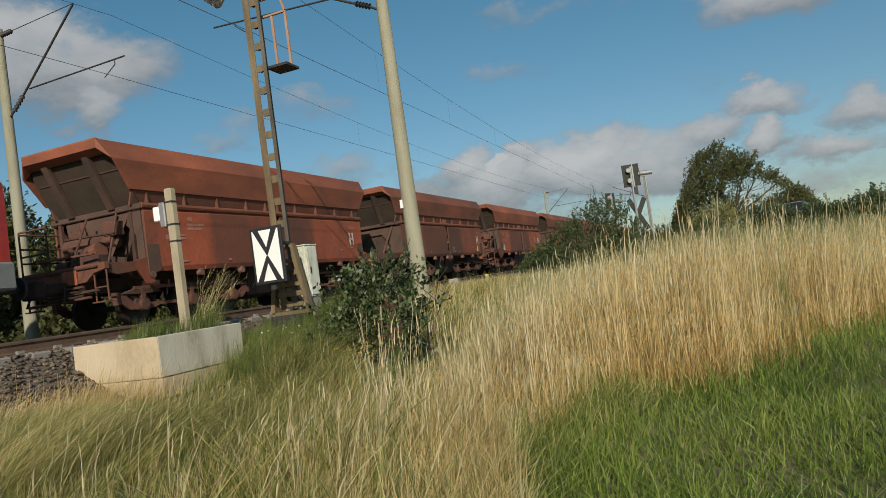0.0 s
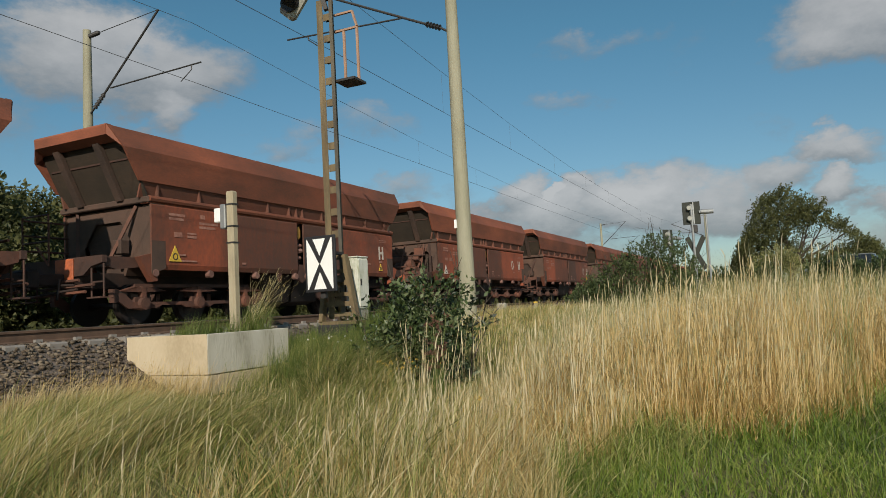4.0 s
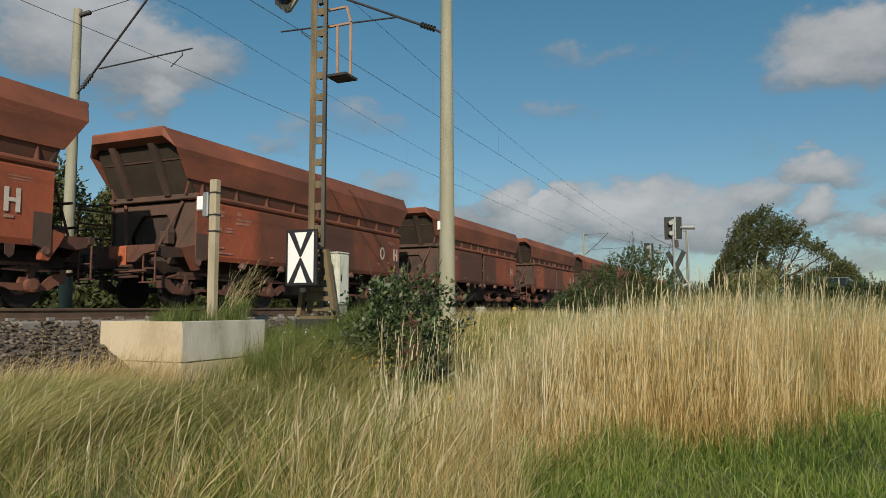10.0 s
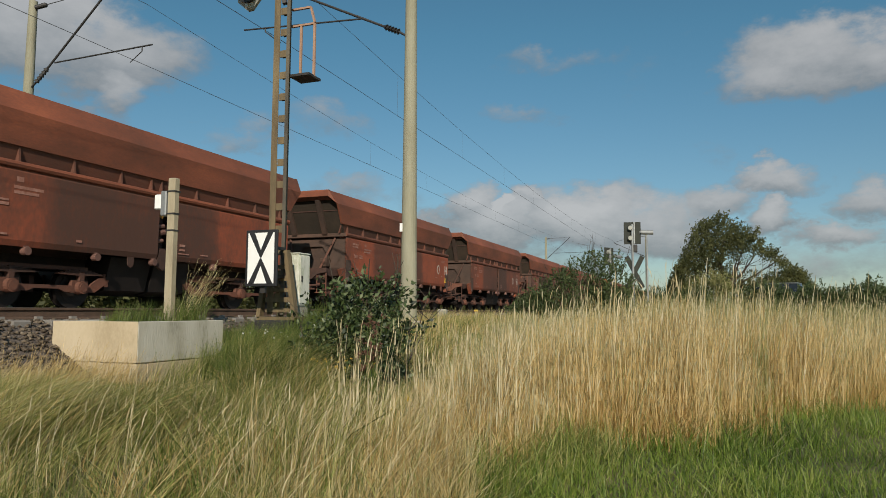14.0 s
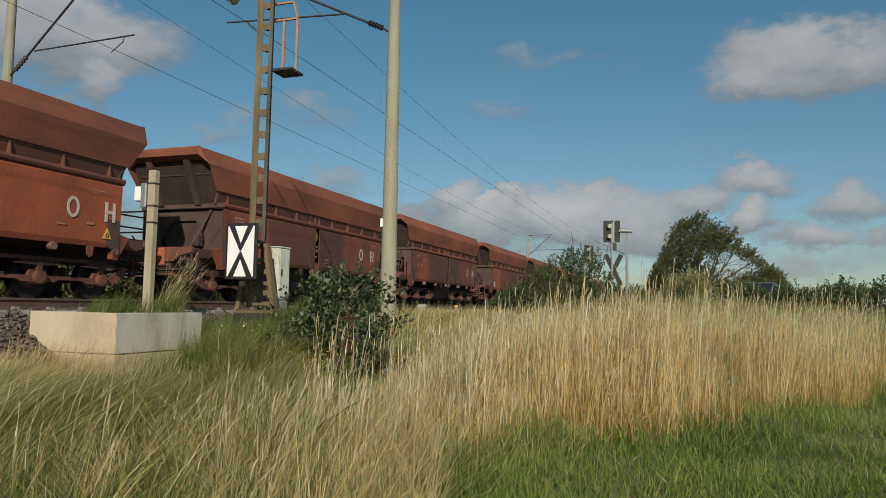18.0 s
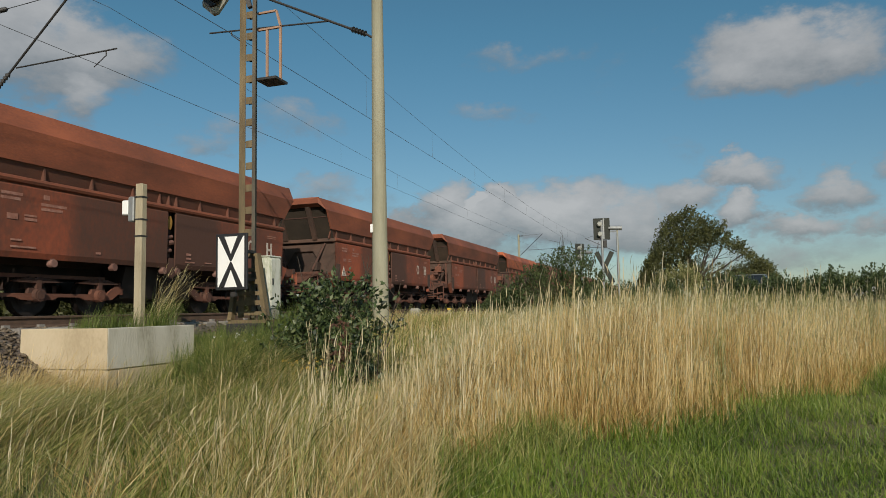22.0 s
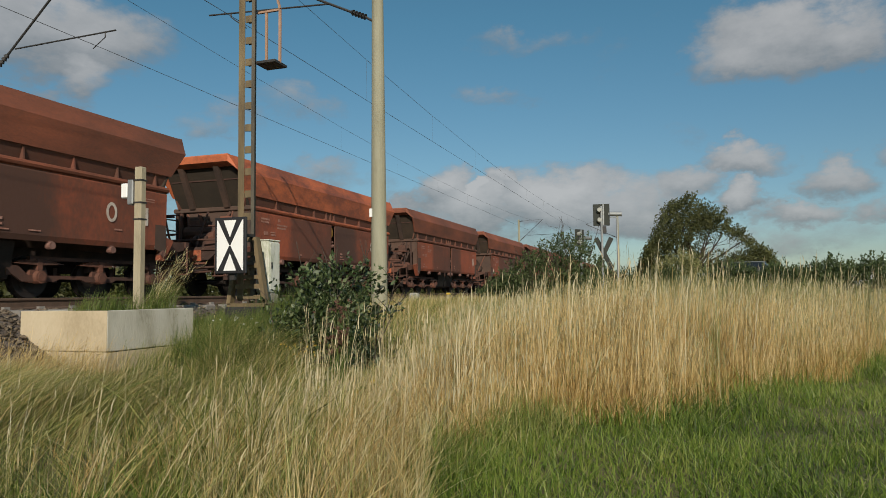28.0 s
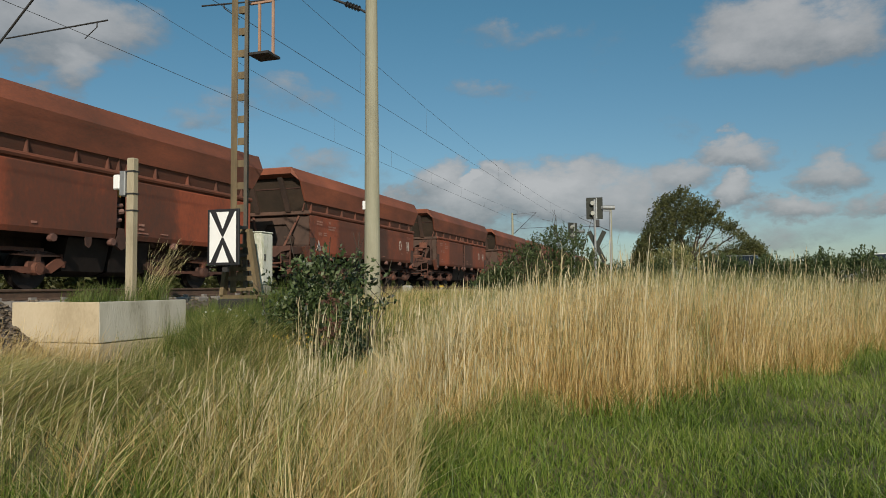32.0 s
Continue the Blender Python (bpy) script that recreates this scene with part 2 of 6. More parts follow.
M_FRAME = material("rusty_underframe", ((0.045, 0.025, 0.019), (0.095, 0.043, 0.029), (0.18, 0.068, 0.04)), 1.3, 0.8, 0, 0.4, 25, (1, 1, 1), 0.8)
M_ENDPLATE = material("brown_dust_on_end_plate", ((0.055, 0.036, 0.027), (0.085, 0.05, 0.036), (0.12, 0.064, 0.043)), 1.2, 0.85, 0, 0.3, 20, (1, 1, 1), 0.4)
M_BOGIE = material("oily_bogie_steel", ((0.01, 0.008, 0.007), (0.032, 0.018, 0.014), (0.08, 0.038, 0.027)), 2.0, 0.8, 0, 0.4, 25, (1, 1, 1), 0.5)
# recess strip and ribs: shade below the wall is put into this darker brown
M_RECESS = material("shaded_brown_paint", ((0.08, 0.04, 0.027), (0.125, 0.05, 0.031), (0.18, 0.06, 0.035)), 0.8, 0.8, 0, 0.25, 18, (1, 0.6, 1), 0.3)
M_WHEEL = material("wheel_steel", ((0.012, 0.01, 0.009), (0.032, 0.023, 0.02)), 3.0, 0.6, 0.3, 0.2)
M_ORE = material("iron_ore", ((0.03, 0.018, 0.014), (0.08, 0.035, 0.025)), 6.0, 0.95, 0, 1.0, 30)
M_MARK = material("faded_white_lettering", ((0.36, 0.27, 0.22), (0.55, 0.47, 0.4), (0.62, 0.56, 0.5)), 5.0, 0.7, 0, 0.1)
M_DIMMARK = material("worn_pink_lettering", ((0.22, 0.085, 0.055), (0.34, 0.16, 0.115), (0.44, 0.26, 0.2)), 9.0, 0.7, 0, 0.1)
M_YELLOW = plain("yellow_paint", (0.62, 0.4, 0.05))
M_LEVER = plain("dirty_yellow_paint", (0.36, 0.19, 0.035), 0.7)
M_LOCO = plain("traffic_red_paint", (0.55, 0.035, 0.02), 0.35)
M_LOCOGREY = plain("loco_grey_paint", (0.16, 0.165, 0.165), 0.5)
M_BLACK = plain("black_paint", (0.02, 0.02, 0.022), 0.5)
M_WHITE = plain("white_sign_enamel", (0.82, 0.82, 0.8), 0.4, 0, 0.04)
M_CABINET = material("weathered_white_cabinet", ((0.3, 0.33, 0.2), (0.62, 0.62, 0.54), (0.74, 0.74, 0.68)), 2.5, 0.6, 0, 0.2, 20, (3, 3, 0.7))
M_CONC = material("pale_concrete", ((0.2, 0.185, 0.14), (0.43, 0.4, 0.32), (0.52, 0.49, 0.41), (0.57, 0.54, 0.46)), 2.2, 0.85, 0, 0.3, 30, (1.6, 1.6, 0.35))
M_CONC2 = material("old_grey_concrete", ((0.2, 0.19, 0.16), (0.33, 0.31, 0.26), (0.42, 0.4, 0.34)), 2.0, 0.9, 0, 0.4, 35)
M_POLE = material("spun_concrete", ((0.2, 0.185, 0.125), (0.295, 0.28, 0.2), (0.36, 0.34, 0.255)), 1.5, 0.85, 0, 0.2, 40, (2, 2, 0.4))
M_POST = material("weathered_tan_concrete", ((0.23, 0.19, 0.125), (0.37, 0.315, 0.215), (0.45, 0.39, 0.28)), 2.0, 0.85, 0, 0.3, 40, (2, 2, 0.4))
# shaded copy of the mast steel, for the right channel and back battens
M_MAST = material("shaded_weathered_steel", ((0.03, 0.027, 0.022), (0.085, 0.075, 0.058), (0.15, 0.125, 0.085)), 1.8, 0.75, 0, 0.3, 30, (2, 2, 0.6), 0.5)
M_GALV = plain("galvanised_steel", (0.3, 0.31, 0.31), 0.5, 0.5)
M_WIRE = plain("weathered_copper_wire", (0.09, 0.09, 0.09), 0.7, 0.2)
M_DARKSTEEL = plain("dark_steel", (0.045, 0.042, 0.04), 0.6, 0.3)
M_HINGE = material("worn_hinge_steel", ((0.1, 0.05, 0.038), (0.17, 0.085, 0.065), (0.27, 0.15, 0.12)), 4.0, 0.7, 0, 0.2, 25, (1, 1, 1), 0.6)
M_RUSTPINK = plain("rusty_angle_iron", (0.36, 0.22, 0.15), 0.8)
M_RAIL = material("rail_rust", ((0.05, 0.032, 0.022), (0.1, 0.06, 0.04), (0.15, 0.09, 0.06)), 4.0, 0.8, 0, 0.2)
M_RAILTOP = plain("polished_rail_head", (0.32, 0.31, 0.3), 0.3, 0.9)
M_BALLAST = material("ballast_stone", ((0.045, 0.032, 0.021), (0.115, 0.086, 0.058), (0.2, 0.16, 0.115)), 3.0, 0.9, 0, 0.5, 30, (1, 1, 1), 0, 0.9)
M_BED = material("ballast_bed", ((0.06, 0.045, 0.036), (0.12, 0.095, 0.078), (0.18, 0.15, 0.125)), 8.0, 0.95, 0, 1.0, 40)
M_SLEEPER = plain("concrete_sleeper", (0.22, 0.2, 0.18), 0.9)
M_GROUND = material("grassy_earth", ((0.06, 0.06, 0.024), (0.13, 0.12, 0.048), (0.22, 0.18, 0.085)), 0.8, 0.95, 0, 0.6, 12)
M_LAWN = material("lawn_blades", ((0.05, 0.09, 0.012), (0.12, 0.195, 0.024), (0.21, 0.285, 0.045), (0.33, 0.36, 0.09)), 0.8, 0.5, 0, 0, 6, (1, 1, 1), 0, 0.9, 0.4)
M_STRAW = material("ripe_straw_grass", ((0.33, 0.205, 0.07), (0.56, 0.4, 0.16), (0.73, 0.565, 0.27), (0.84, 0.715, 0.43)), 1.5, 0.6, 0, 0, 5, (1, 1, 1), 0, 0.7, 0.4)
M_HEAD = material("grey_green_seed_heads", ((0.3, 0.28, 0.14), (0.5, 0.45, 0.26), (0.68, 0.62, 0.42)), 0.8, 0.65, 0, 0, 6, (1, 1, 1), 0, 0.8, 0.35)
M_SEED = material("pale_seed_heads", ((0.42, 0.33, 0.17), (0.62, 0.52, 0.31), (0.74, 0.66, 0.46)), 0.8, 0.65, 0, 0, 6, (1, 1, 1), 0, 0.7, 0.3)
M_GOLD = material("golden_stalk", ((0.36, 0.26, 0.09), (0.56, 0.45, 0.19), (0.7, 0.6, 0.32), (0.78, 0.7, 0.45)), 0.6, 0.6, 0, 0, 5, (1, 1, 1), 0, 0.9, 0.4)
M_DRYLEAF = material("dry_grass_leaves", ((0.22, 0.128, 0.033), (0.46, 0.3, 0.095), (0.61, 0.43, 0.155), (0.7, 0.54, 0.25)), 0.7, 0.65, 0, 0, 5, (1, 1, 1), 0, 0.9, 0.35)
# near-black end wall: shadow of the overhanging rim is put into the colour
M_ENDSHADE = material("shaded_end_wall", ((0.018, 0.014, 0.009), (0.035, 0.024, 0.015), (0.065, 0.04, 0.025)), 0.9, 0.85, 0, 0.4, 20, (1, 1, 1), 0.3)
M_MIX = material("meadow_grass", ((0.07, 0.105, 0.018), (0.165, 0.205, 0.04), (0.3, 0.315, 0.082), (0.46, 0.43, 0.155), (0.62, 0.54, 0.26)), 0.6, 0.6, 0, 0, 5, (1, 1, 1), 0, 1.0, 0.4)
M_STRAWGREEN = material("half_ripe_grass", ((0.12, 0.16, 0.04), (0.23, 0.26, 0.085), (0.36, 0.36, 0.15), (0.5, 0.46, 0.24)), 1.2, 0.6, 0, 0, 5, (1, 1, 1), 0, 0.7, 0.4)
M_ROUGH = material("rough_green_grass", ((0.1, 0.12, 0.035), (0.2, 0.21, 0.07), (0.32, 0.31, 0.12), (0.45, 0.41, 0.19)), 0.5, 0.6, 0, 0, 4, (1, 1, 1), 0, 0.9, 0.4)
M_GREEN = material("fresh_green_grass", ((0.055, 0.09, 0.016), (0.125, 0.175, 0.034), (0.22, 0.26, 0.066)), 1.2, 0.55, 0, 0, 6, (1, 1, 1), 0, 0.9, 0.4)
M_LEAF = material("bramble_leaf", ((0.014, 0.024, 0.008), (0.035, 0.058, 0.017), (0.075, 0.11, 0.036), (0.16, 0.19, 0.09)), 2.0, 0.5, 0, 0, 10, (1, 1, 1), 0, 1.0, 0.2)
M_TREELEAF = material("dark_tree_leaf", ((0.048, 0.055, 0.018), (0.092, 0.1, 0.03), (0.155, 0.155, 0.052)), 0.5, 0.6, 0, 0, 4, (1, 1, 1), 0, 0.9, 0.35)
M_BUSHLEAF = material("bush_leaf", ((0.034, 0.056, 0.016), (0.07, 0.1, 0.032), (0.125, 0.155, 0.058)), 0.8, 0.6, 0, 0, 5, (1, 1, 1), 0, 0.8, 0.3)
M_BARK = material("bark", ((0.04, 0.03, 0.022), (0.09, 0.07, 0.05)), 6.0, 0.9, 0, 0.6)
M_CREAM = material("cream_concrete", ((0.33, 0.26, 0.16), (0.49, 0.4, 0.27), (0.57, 0.48, 0.34)), 1.4, 0.85, 0, 0.3, 30, (1, 1, 0.6))
# lit copy of the mast steel: sunlight is put into its ochre tone
M_MASTLIT = material("sunlit_weathered_steel", ((0.065, 0.048, 0.027), (0.15, 0.11, 0.058), (0.24, 0.18, 0.095)), 1.5, 0.75, 0, 0.2, 30, (3, 3, 0.5))
M_GREYHEAD = plain("grey_signal_enamel", (0.34, 0.34, 0.3), 0.5)
M_BOARDBACK = plain("dark_board_back", (0.03, 0.033, 0.026), 0.8)
M_DOCK = plain("dried_dock", (0.1, 0.048, 0.03), 0.9)
M_CARGREY = plain("grey_car_paint", (0.2, 0.22, 0.22), 0.25)
M_CARWHITE = plain("white_car_paint", (0.75, 0.75, 0.75), 0.25)
M_GLASSDARK = plain("dark_glass", (0.02, 0.025, 0.03), 0.1)

# ---------------------------------------------------------------- mesh helpers


def mesh_of(bm, name):
    bmesh.ops.recalc_face_normals(bm, faces=bm.faces)
    me = bpy.data.meshes.new(name)
    bm.to_mesh(me)
    bm.free()
    return me


def part(name, bm, mat, parent=None, label="", at=None):
    ob = new(name, mesh_of(bm, name) if isinstance(bm, bmesh.types.BMesh) else bm)
    if not ob.data.materials:
        ob.data.materials.append(mat)
    if parent is not None:
        ob.parent = parent
    if at is not None:
        ob.matrix_basis = at
    if label:
        tagged(ob, label)
    return ob


def thing(name, label, category, at=None, group="", kind=""):
    ob = new(name)
    ob.empty_display_size = 0.2
    if at is not None:
        ob.matrix_basis = at
    return tagged(ob, label, category, group, kind)


def box(bm, x0, x1, y0, y1, z0, z1, bevel=0.0, m=None):
    r = bmesh.ops.create_cube(bm, size=1.0, matrix=Matrix.Translation(((x0 + x1) / 2, (y0 + y1) / 2, (z0 + z1) / 2)) @ Matrix.Diagonal((x1 - x0, y1 - y0, z1 - z0, 1)))
    vs = r["verts"]
    if bevel:
        es = list({e for v in vs for e in v.link_edges})
        q = bmesh.ops.bevel(bm, geom=es, offset=bevel, segments=1, affect="EDGES", profile=0.5)
        vs = list({v for f in q["faces"] for v in f.verts} | {v for v in vs if v.is_valid})
    if m is not None:
        bmesh.ops.transform(bm, matrix=m, verts=[v for v in vs if v.is_valid])
    return vs


def rod(bm, a, b, r, r2=None, n=8):
    a, b = Vector(a), Vector(b)
    d = b - a
    m = Matrix.Translation((a + b) / 2) @ d.to_track_quat("Z", "Y").to_matrix().to_4x4()
    bmesh.ops.create_cone(bm, cap_ends=True, segments=n, radius1=r, radius2=r if r2 is None else r2, depth=d.length, matrix=m)


def beam(bm, a, b, w, h):
    """A square bar of width w and depth h from a to b."""
    a, b = Vector(a), Vector(b)
    d = b - a
    m = Matrix.Translation((a + b) / 2) @ d.to_track_quat("Z", "Y").to_matrix().to_4x4() @ Matrix.Diagonal((w, h, d.length, 1))
    bmesh.ops.create_cube(bm, size=1.0, matrix=m)


def prism(bm, pts, axis, a, b):
    """Extrude a polygon along an axis: 'x' takes (y, z), 'y' takes (x, z), 'z' takes (x, y)."""
    def put(p, s):
        return {"x": (s, p[0], p[1]), "y": (p[0], s, p[1]), "z": (p[0], p[1], s)}[axis]
    lo = [bm.verts.new(put(p, a)) for p in pts]
    hi = [bm.verts.new(put(p, b)) for p in pts]
    k = len(pts)
    bm.faces.new(lo)
    bm.faces.new(hi[::-1])
    for i in range(k):
        bm.faces.new((lo[i], hi[i], hi[(i + 1) % k], lo[(i + 1) % k]))


def arrays_mesh(name, verts, faces):
    """A mesh from a vertex array and an array of equal-sided faces."""
    verts, faces = np.asarray(verts, np.float32), np.asarray(faces, np.int32)
    me = bpy.data.meshes.new(name)
    k = faces.shape[1]
    me.vertices.add(len(verts))
    me.vertices.foreach_set("co", verts.ravel())
    me.loops.add(faces.size)
    me.loops.foreach_set("vertex_index", faces.ravel())
    me.polygons.add(len(faces))
    me.polygons.foreach_set("loop_start", np.arange(0, faces.size, k, dtype=np.int32))
    me.update(calc_edges=True)
    return me

# ---------------------------------------------------------------- ground


def smooth(a, b, v):
    k = np.clip((np.asarray(v, float) - a) / (b - a), 0, 1)
    return k * k * (3 - 2 * k)


def lawn_edge(y):
    return np.interp(y, [0, 3, 3.9, 4.5, 5.0, 5.4, 6.1, 7.0, 8.0, 9.0, 10, 16, 40], [-3.0, -1.95, -1.55, -1.25, -0.98, -0.62, -0.25, 0.2, 0.78, 1.45, 2.2, 5.6, 19])


def ground_z(x, y):
    """Height of the ground: a lawn, a verge that climbs to the railway, level land beyond."""
    x, y = np.asarray(x, float), np.asarray(y, float)
    near = np.interp(x, [-40, -19, -17.2, -9.05, -7.75, -6.8, -3.0, 0, 30], [-1.2, -0.9, -0.36, -0.36, -0.93, -0.98, -1.05, -1.1, -1.1])
    far = np.interp(x, [-40, -19, -17.2, -8.5, -6.0, -3.0, 0, 30], [-1.2, -0.9, -0.36, -0.32, -0.36, -0.8, -1.05, -1.1])
    z = near + (far - near) * smooth(8.2, 13.5, y)
    z = z + (0.08 - z) * smooth(27, 39, y) * smooth(-9, -6, x)
    return z + 0.05 * np.sin(1.7 * x + 0.6 * y) * np.cos(1.1 * y - 0.5 * x) * smooth(-8.2, -6.5, x)


def spread(lo, hi, step, reach):
    core = np.arange(lo, hi + step / 2, step)
    grow = step * 1.35 ** np.arange(1, 40)
    out = np.cumsum(grow)
    out = out[out < reach]
    return np.concatenate([(lo - out)[::-1], core, hi + out])


gx, gy = spread(-20, 16, 0.4, 2600), spread(-6, 40, 0.5, 2600)
GX, GY = np.meshgrid(gx, gy)
GZ = ground_z(GX, GY)
ni, nj = GX.shape
idx = np.arange(ni * nj).reshape(ni, nj)
quads = np.stack([idx[:-1, :-1], idx[:-1, 1:], idx[1:, 1:], idx[1:, :-1]], -1).reshape(-1, 4)
ground = part("ground", arrays_mesh("ground", np.stack([GX, GY, GZ], -1).reshape(-1, 3), quads), M_GROUND)
tagged(ground, "grassy ground that climbs from a lawn to the railway", "ground", kind="structure")

# ---------------------------------------------------------------- railway
NEAR_X, FAR_X = -10.2, -14.26

bm = bmesh.new()
prism(bm, [(-7.7, -0.95), (-9.0, -0.215), (-16.0, -0.215), (-17.4, -0.8)], "y", -45, 420)
tagged(part("ballast_bed", bm, M_BED), "grey-brown ballast bed under both tracks", "ballast", kind="structure")


def rail_profile(x):
    h = [(-0.072, -0.172), (-0.072, -0.16), (-0.015, -0.14), (-0.012, -0.045), (-0.036, -0.034), (-0.036, -0.006), (-0.028, 0.0)]
    return [(x + a, z) for a, z in h] + [(x - a, z) for a, z in h[::-1]]


def sleeper_mesh():
    bm = bmesh.new()
    prism(bm, [(-1.3, -0.36), (-1.3, -0.2), (-1.27, -0.178), (1.27, -0.178), (1.3, -0.2), (1.3, -0.36)], "y", -0.13, 0.13)
    for x in (-0.7525, 0.7525):
        for s in (-1, 1):
            box(bm, x + s * 0.11 - 0.03, x + s * 0.11 + 0.03, -0.05, 0.05, -0.18, -0.13)
    return mesh_of(bm, "sleeper")


SLEEPER = sleeper_mesh()
SLEEPER.materials.append(M_SLEEPER)
for label, tx, y0, y1 in (("empty track with rusty-sided rails on concrete sleepers", NEAR_X, -8, 34), ("track carrying the ore train", FAR_X, -2, 30)):
    track = thing("track", label, "railway track", kind="structure")
    for s in (-0.7525, 0.7525):
        bm = bmesh.new()
        prism(bm, rail_profile(tx + s), "y", -45, 420)
        part("rail", bm, M_RAIL, track)
        bm = bmesh.new()
        box(bm, tx + s - 0.027, tx + s + 0.027, -45, 420, -0.002, 0.0015)
        part("rail_head", bm, M_RAILTOP, track, "polished running surface")
    y = y0
    while y < y1:
        part("sleeper", SLEEPER, M_SLEEPER, track, at=pose(tx, y, 0))
        y += 0.6

# loose ballast stones along the near shoulder
rng = np.random.default_rng(5)


def stones(name, label, pts, lo, hi, mat):
    base = np.array([(1, 0, 0), (-1, 0, 0), (0, 1, 0), (0, -1, 0), (0, 0, 1), (0, 0, -1)], float)
    tri = np.array([(0, 2, 4), (2, 1, 4), (1, 3, 4), (3, 0, 4), (2, 0, 5), (1, 2, 5), (3, 1, 5), (0, 3, 5)])
    n = len(pts)
    v = base[None] * rng.uniform(0.6, 1.3, (n, 6, 1)) * rng.uniform(lo, hi, (n, 1, 1)) + rng.normal(0, 0.25, (n, 6, 3)) * lo
    a, b = rng.uniform(0, 6.28, n), rng.uniform(0, 6.28, n)
    ca, sa, cb, sb = np.cos(a), np.sin(a), np.cos(b), np.sin(b)
    x, y, z = v[..., 0].copy(), v[..., 1].copy(), v[..., 2].copy()
    x, y = x * ca[:, None] - y * sa[:, None], x * sa[:, None] + y * ca[:, None]
    y, z = y * cb[:, None] - z * sb[:, None], y * sb[:, None] + z * cb[:, None]
    v = np.stack([x, y, z * 0.6], -1) + pts[:, None, :]
    f = tri[None] + 6 * np.arange(n)[:, None, None]
    return tagged(part(name, arrays_mesh(name, v.reshape(-1, 3), f.reshape(-1, 3)), mat), label, "stones", kind="stuff")


sx = rng.uniform(-9.4, -7.45, 9500)
sy = np.where(rng.random(9500) < 0.75, rng.uniform(-1, 8.5, 9500), rng.uniform(8.5, 24, 9500))
keep = ((sx < -8.6) | (sy < 9.5)) & ~((sx > -8.55) & (sy > 7.12) & (sy < 8.9))
sx, sy = sx[keep], sy[keep]
sz = np.interp(sx, [-9.0, -7.7, -7.3], [-0.21, -0.93, -0.97]) + rng.uniform(-0.01, 0.03, len(sx))
stones("ballast_stones", "loose grey and brown ballast stones", np.stack([sx, sy, sz], -1), 0.02, 0.052, M_BALLAST)

# ---------------------------------------------------------------- hopper wagons
LEN, TOP, BELT, SILL = 12.95, 4.42, 2.84, 1.22


def marks(bm, x, rows):
    for y0, y1, z0, z1 in rows:
        box(bm, x, x + 0.004, y0, y1, z0, z1)


def hopper_shell(side):
    """One long side of the hopper: chamfered rim, wall leaning in below it, with the thickness of sheet steel."""
    bm = bmesh.new()
    ring = [(1.22, TOP, 0.05), (1.50, 3.93, 0.22), (1.42, 3.24, 0.70)]
    outer = [[bm.verts.new((side * x, y, z)) for y in (e, LEN / 2, LEN - e)] for x, z, e in ring]
    inner = [[bm.verts.new((side * (x - 0.05), y, z)) for y in (e, LEN / 2, LEN - e)] for x, z, e in ring]
    for a, b in zip(outer, outer[1:]):
        for i in (0, 1):
            bm.faces.new((a[i], a[i + 1], b[i + 1], b[i]))
    for a, b in zip(inner, inner[1:]):
        for i in (0, 1):
            bm.faces.new((a[i], b[i], b[i + 1], a[i + 1]))
    for i in (0, 1):
        bm.faces.new((outer[0][i], inner[0][i], inner[0][i + 1], outer[0][i + 1]))
        bm.faces.new((outer[-1][i], outer[-1][i + 1], inner[-1][i + 1], inner[-1][i]))
    for k in (0, 2):
        for j in range(2):
            bm.faces.new((outer[j][k], outer[j + 1][k], inner[j + 1][k], inner[j][k]))
    return bm


def end_slope(d):
    """The sloping end of the hopper under its rim. d: 0 for the leading end, 1 for the trailing end."""
    def Y(v):
        return v if d == 0 else LEN - v
    bm = bmesh.new()
    pts = [(0.30, 4.14), (0.36, 4.14), (1.0, 2.86), (0.94, 2.86)]
    prism(bm, [(Y(a), b) for a, b in pts], "x", -1.38, 1.38)
    return bm


def end_fascia(d):
    def Y(v):
        return v if d == 0 else LEN - v
    bm = bmesh.new()
    prism(bm, [(Y(0.0), 4.40), (Y(0.02), 4.44), (Y(0.14), 4.44), (Y(0.30), 4.16), (Y(0.34), 4.10), (Y(0.24), 4.08), (Y(0.02), 4.20)], "x", -1.2, 1.2)
    for s in (-1, 1):
        v = [bm.verts.new(p) for p in ((s * 1.2, Y(0.02), 4.44), (s * 1.2, Y(0.02), 4.2), (s * 1.48, Y(0.2), 3.93), (s * 1.46, Y(0.24), 3.9), (s * 1.2, Y(0.3), 4.12))]
        bm.faces.new(v[:3])
        bm.faces.new((v[1], v[4], v[3], v[2]))
        bm.faces.new((v[0], v[2], v[3], v[4]))
    return bm


def door_panel(side, y0, y1):
    bm = bmesh.new()
    prof = [(1.44, 2.72), (1.475, 2.74), (1.5, 2.7), (1.475, 1.34), (1.43, SILL), (1.40, SILL), (1.44, 1.36)]
    prism(bm, [(side * a, z) for a, z in prof], "y", y0, y1)
    return bm


def ring_mark(bm, x, cy, cz, ry, rz, w, n=20):
    o, i = [], []
    for k in range(n):
        a = 2 * math.pi * k / n
        o.append((cy + ry * math.cos(a), cz + rz * math.sin(a)))
        i.append((cy + (ry - w) * math.cos(a), cz + (rz - w) * math.sin(a)))
    ov = [[bm.verts.new((x + dx, *p)) for p in o] for dx in (0, 0.004)]
    iv = [[bm.verts.new((x + dx, *p)) for p in i] for dx in (0, 0.004)]
    for k in range(n):
        j = (k + 1) % n
        bm.faces.new((ov[1][k], ov[1][j], iv[1][j], iv[1][k]))
        bm.faces.new((ov[0][k], ov[0][j], ov[1][j], ov[1][k]))


WHEEL_R = 0.46


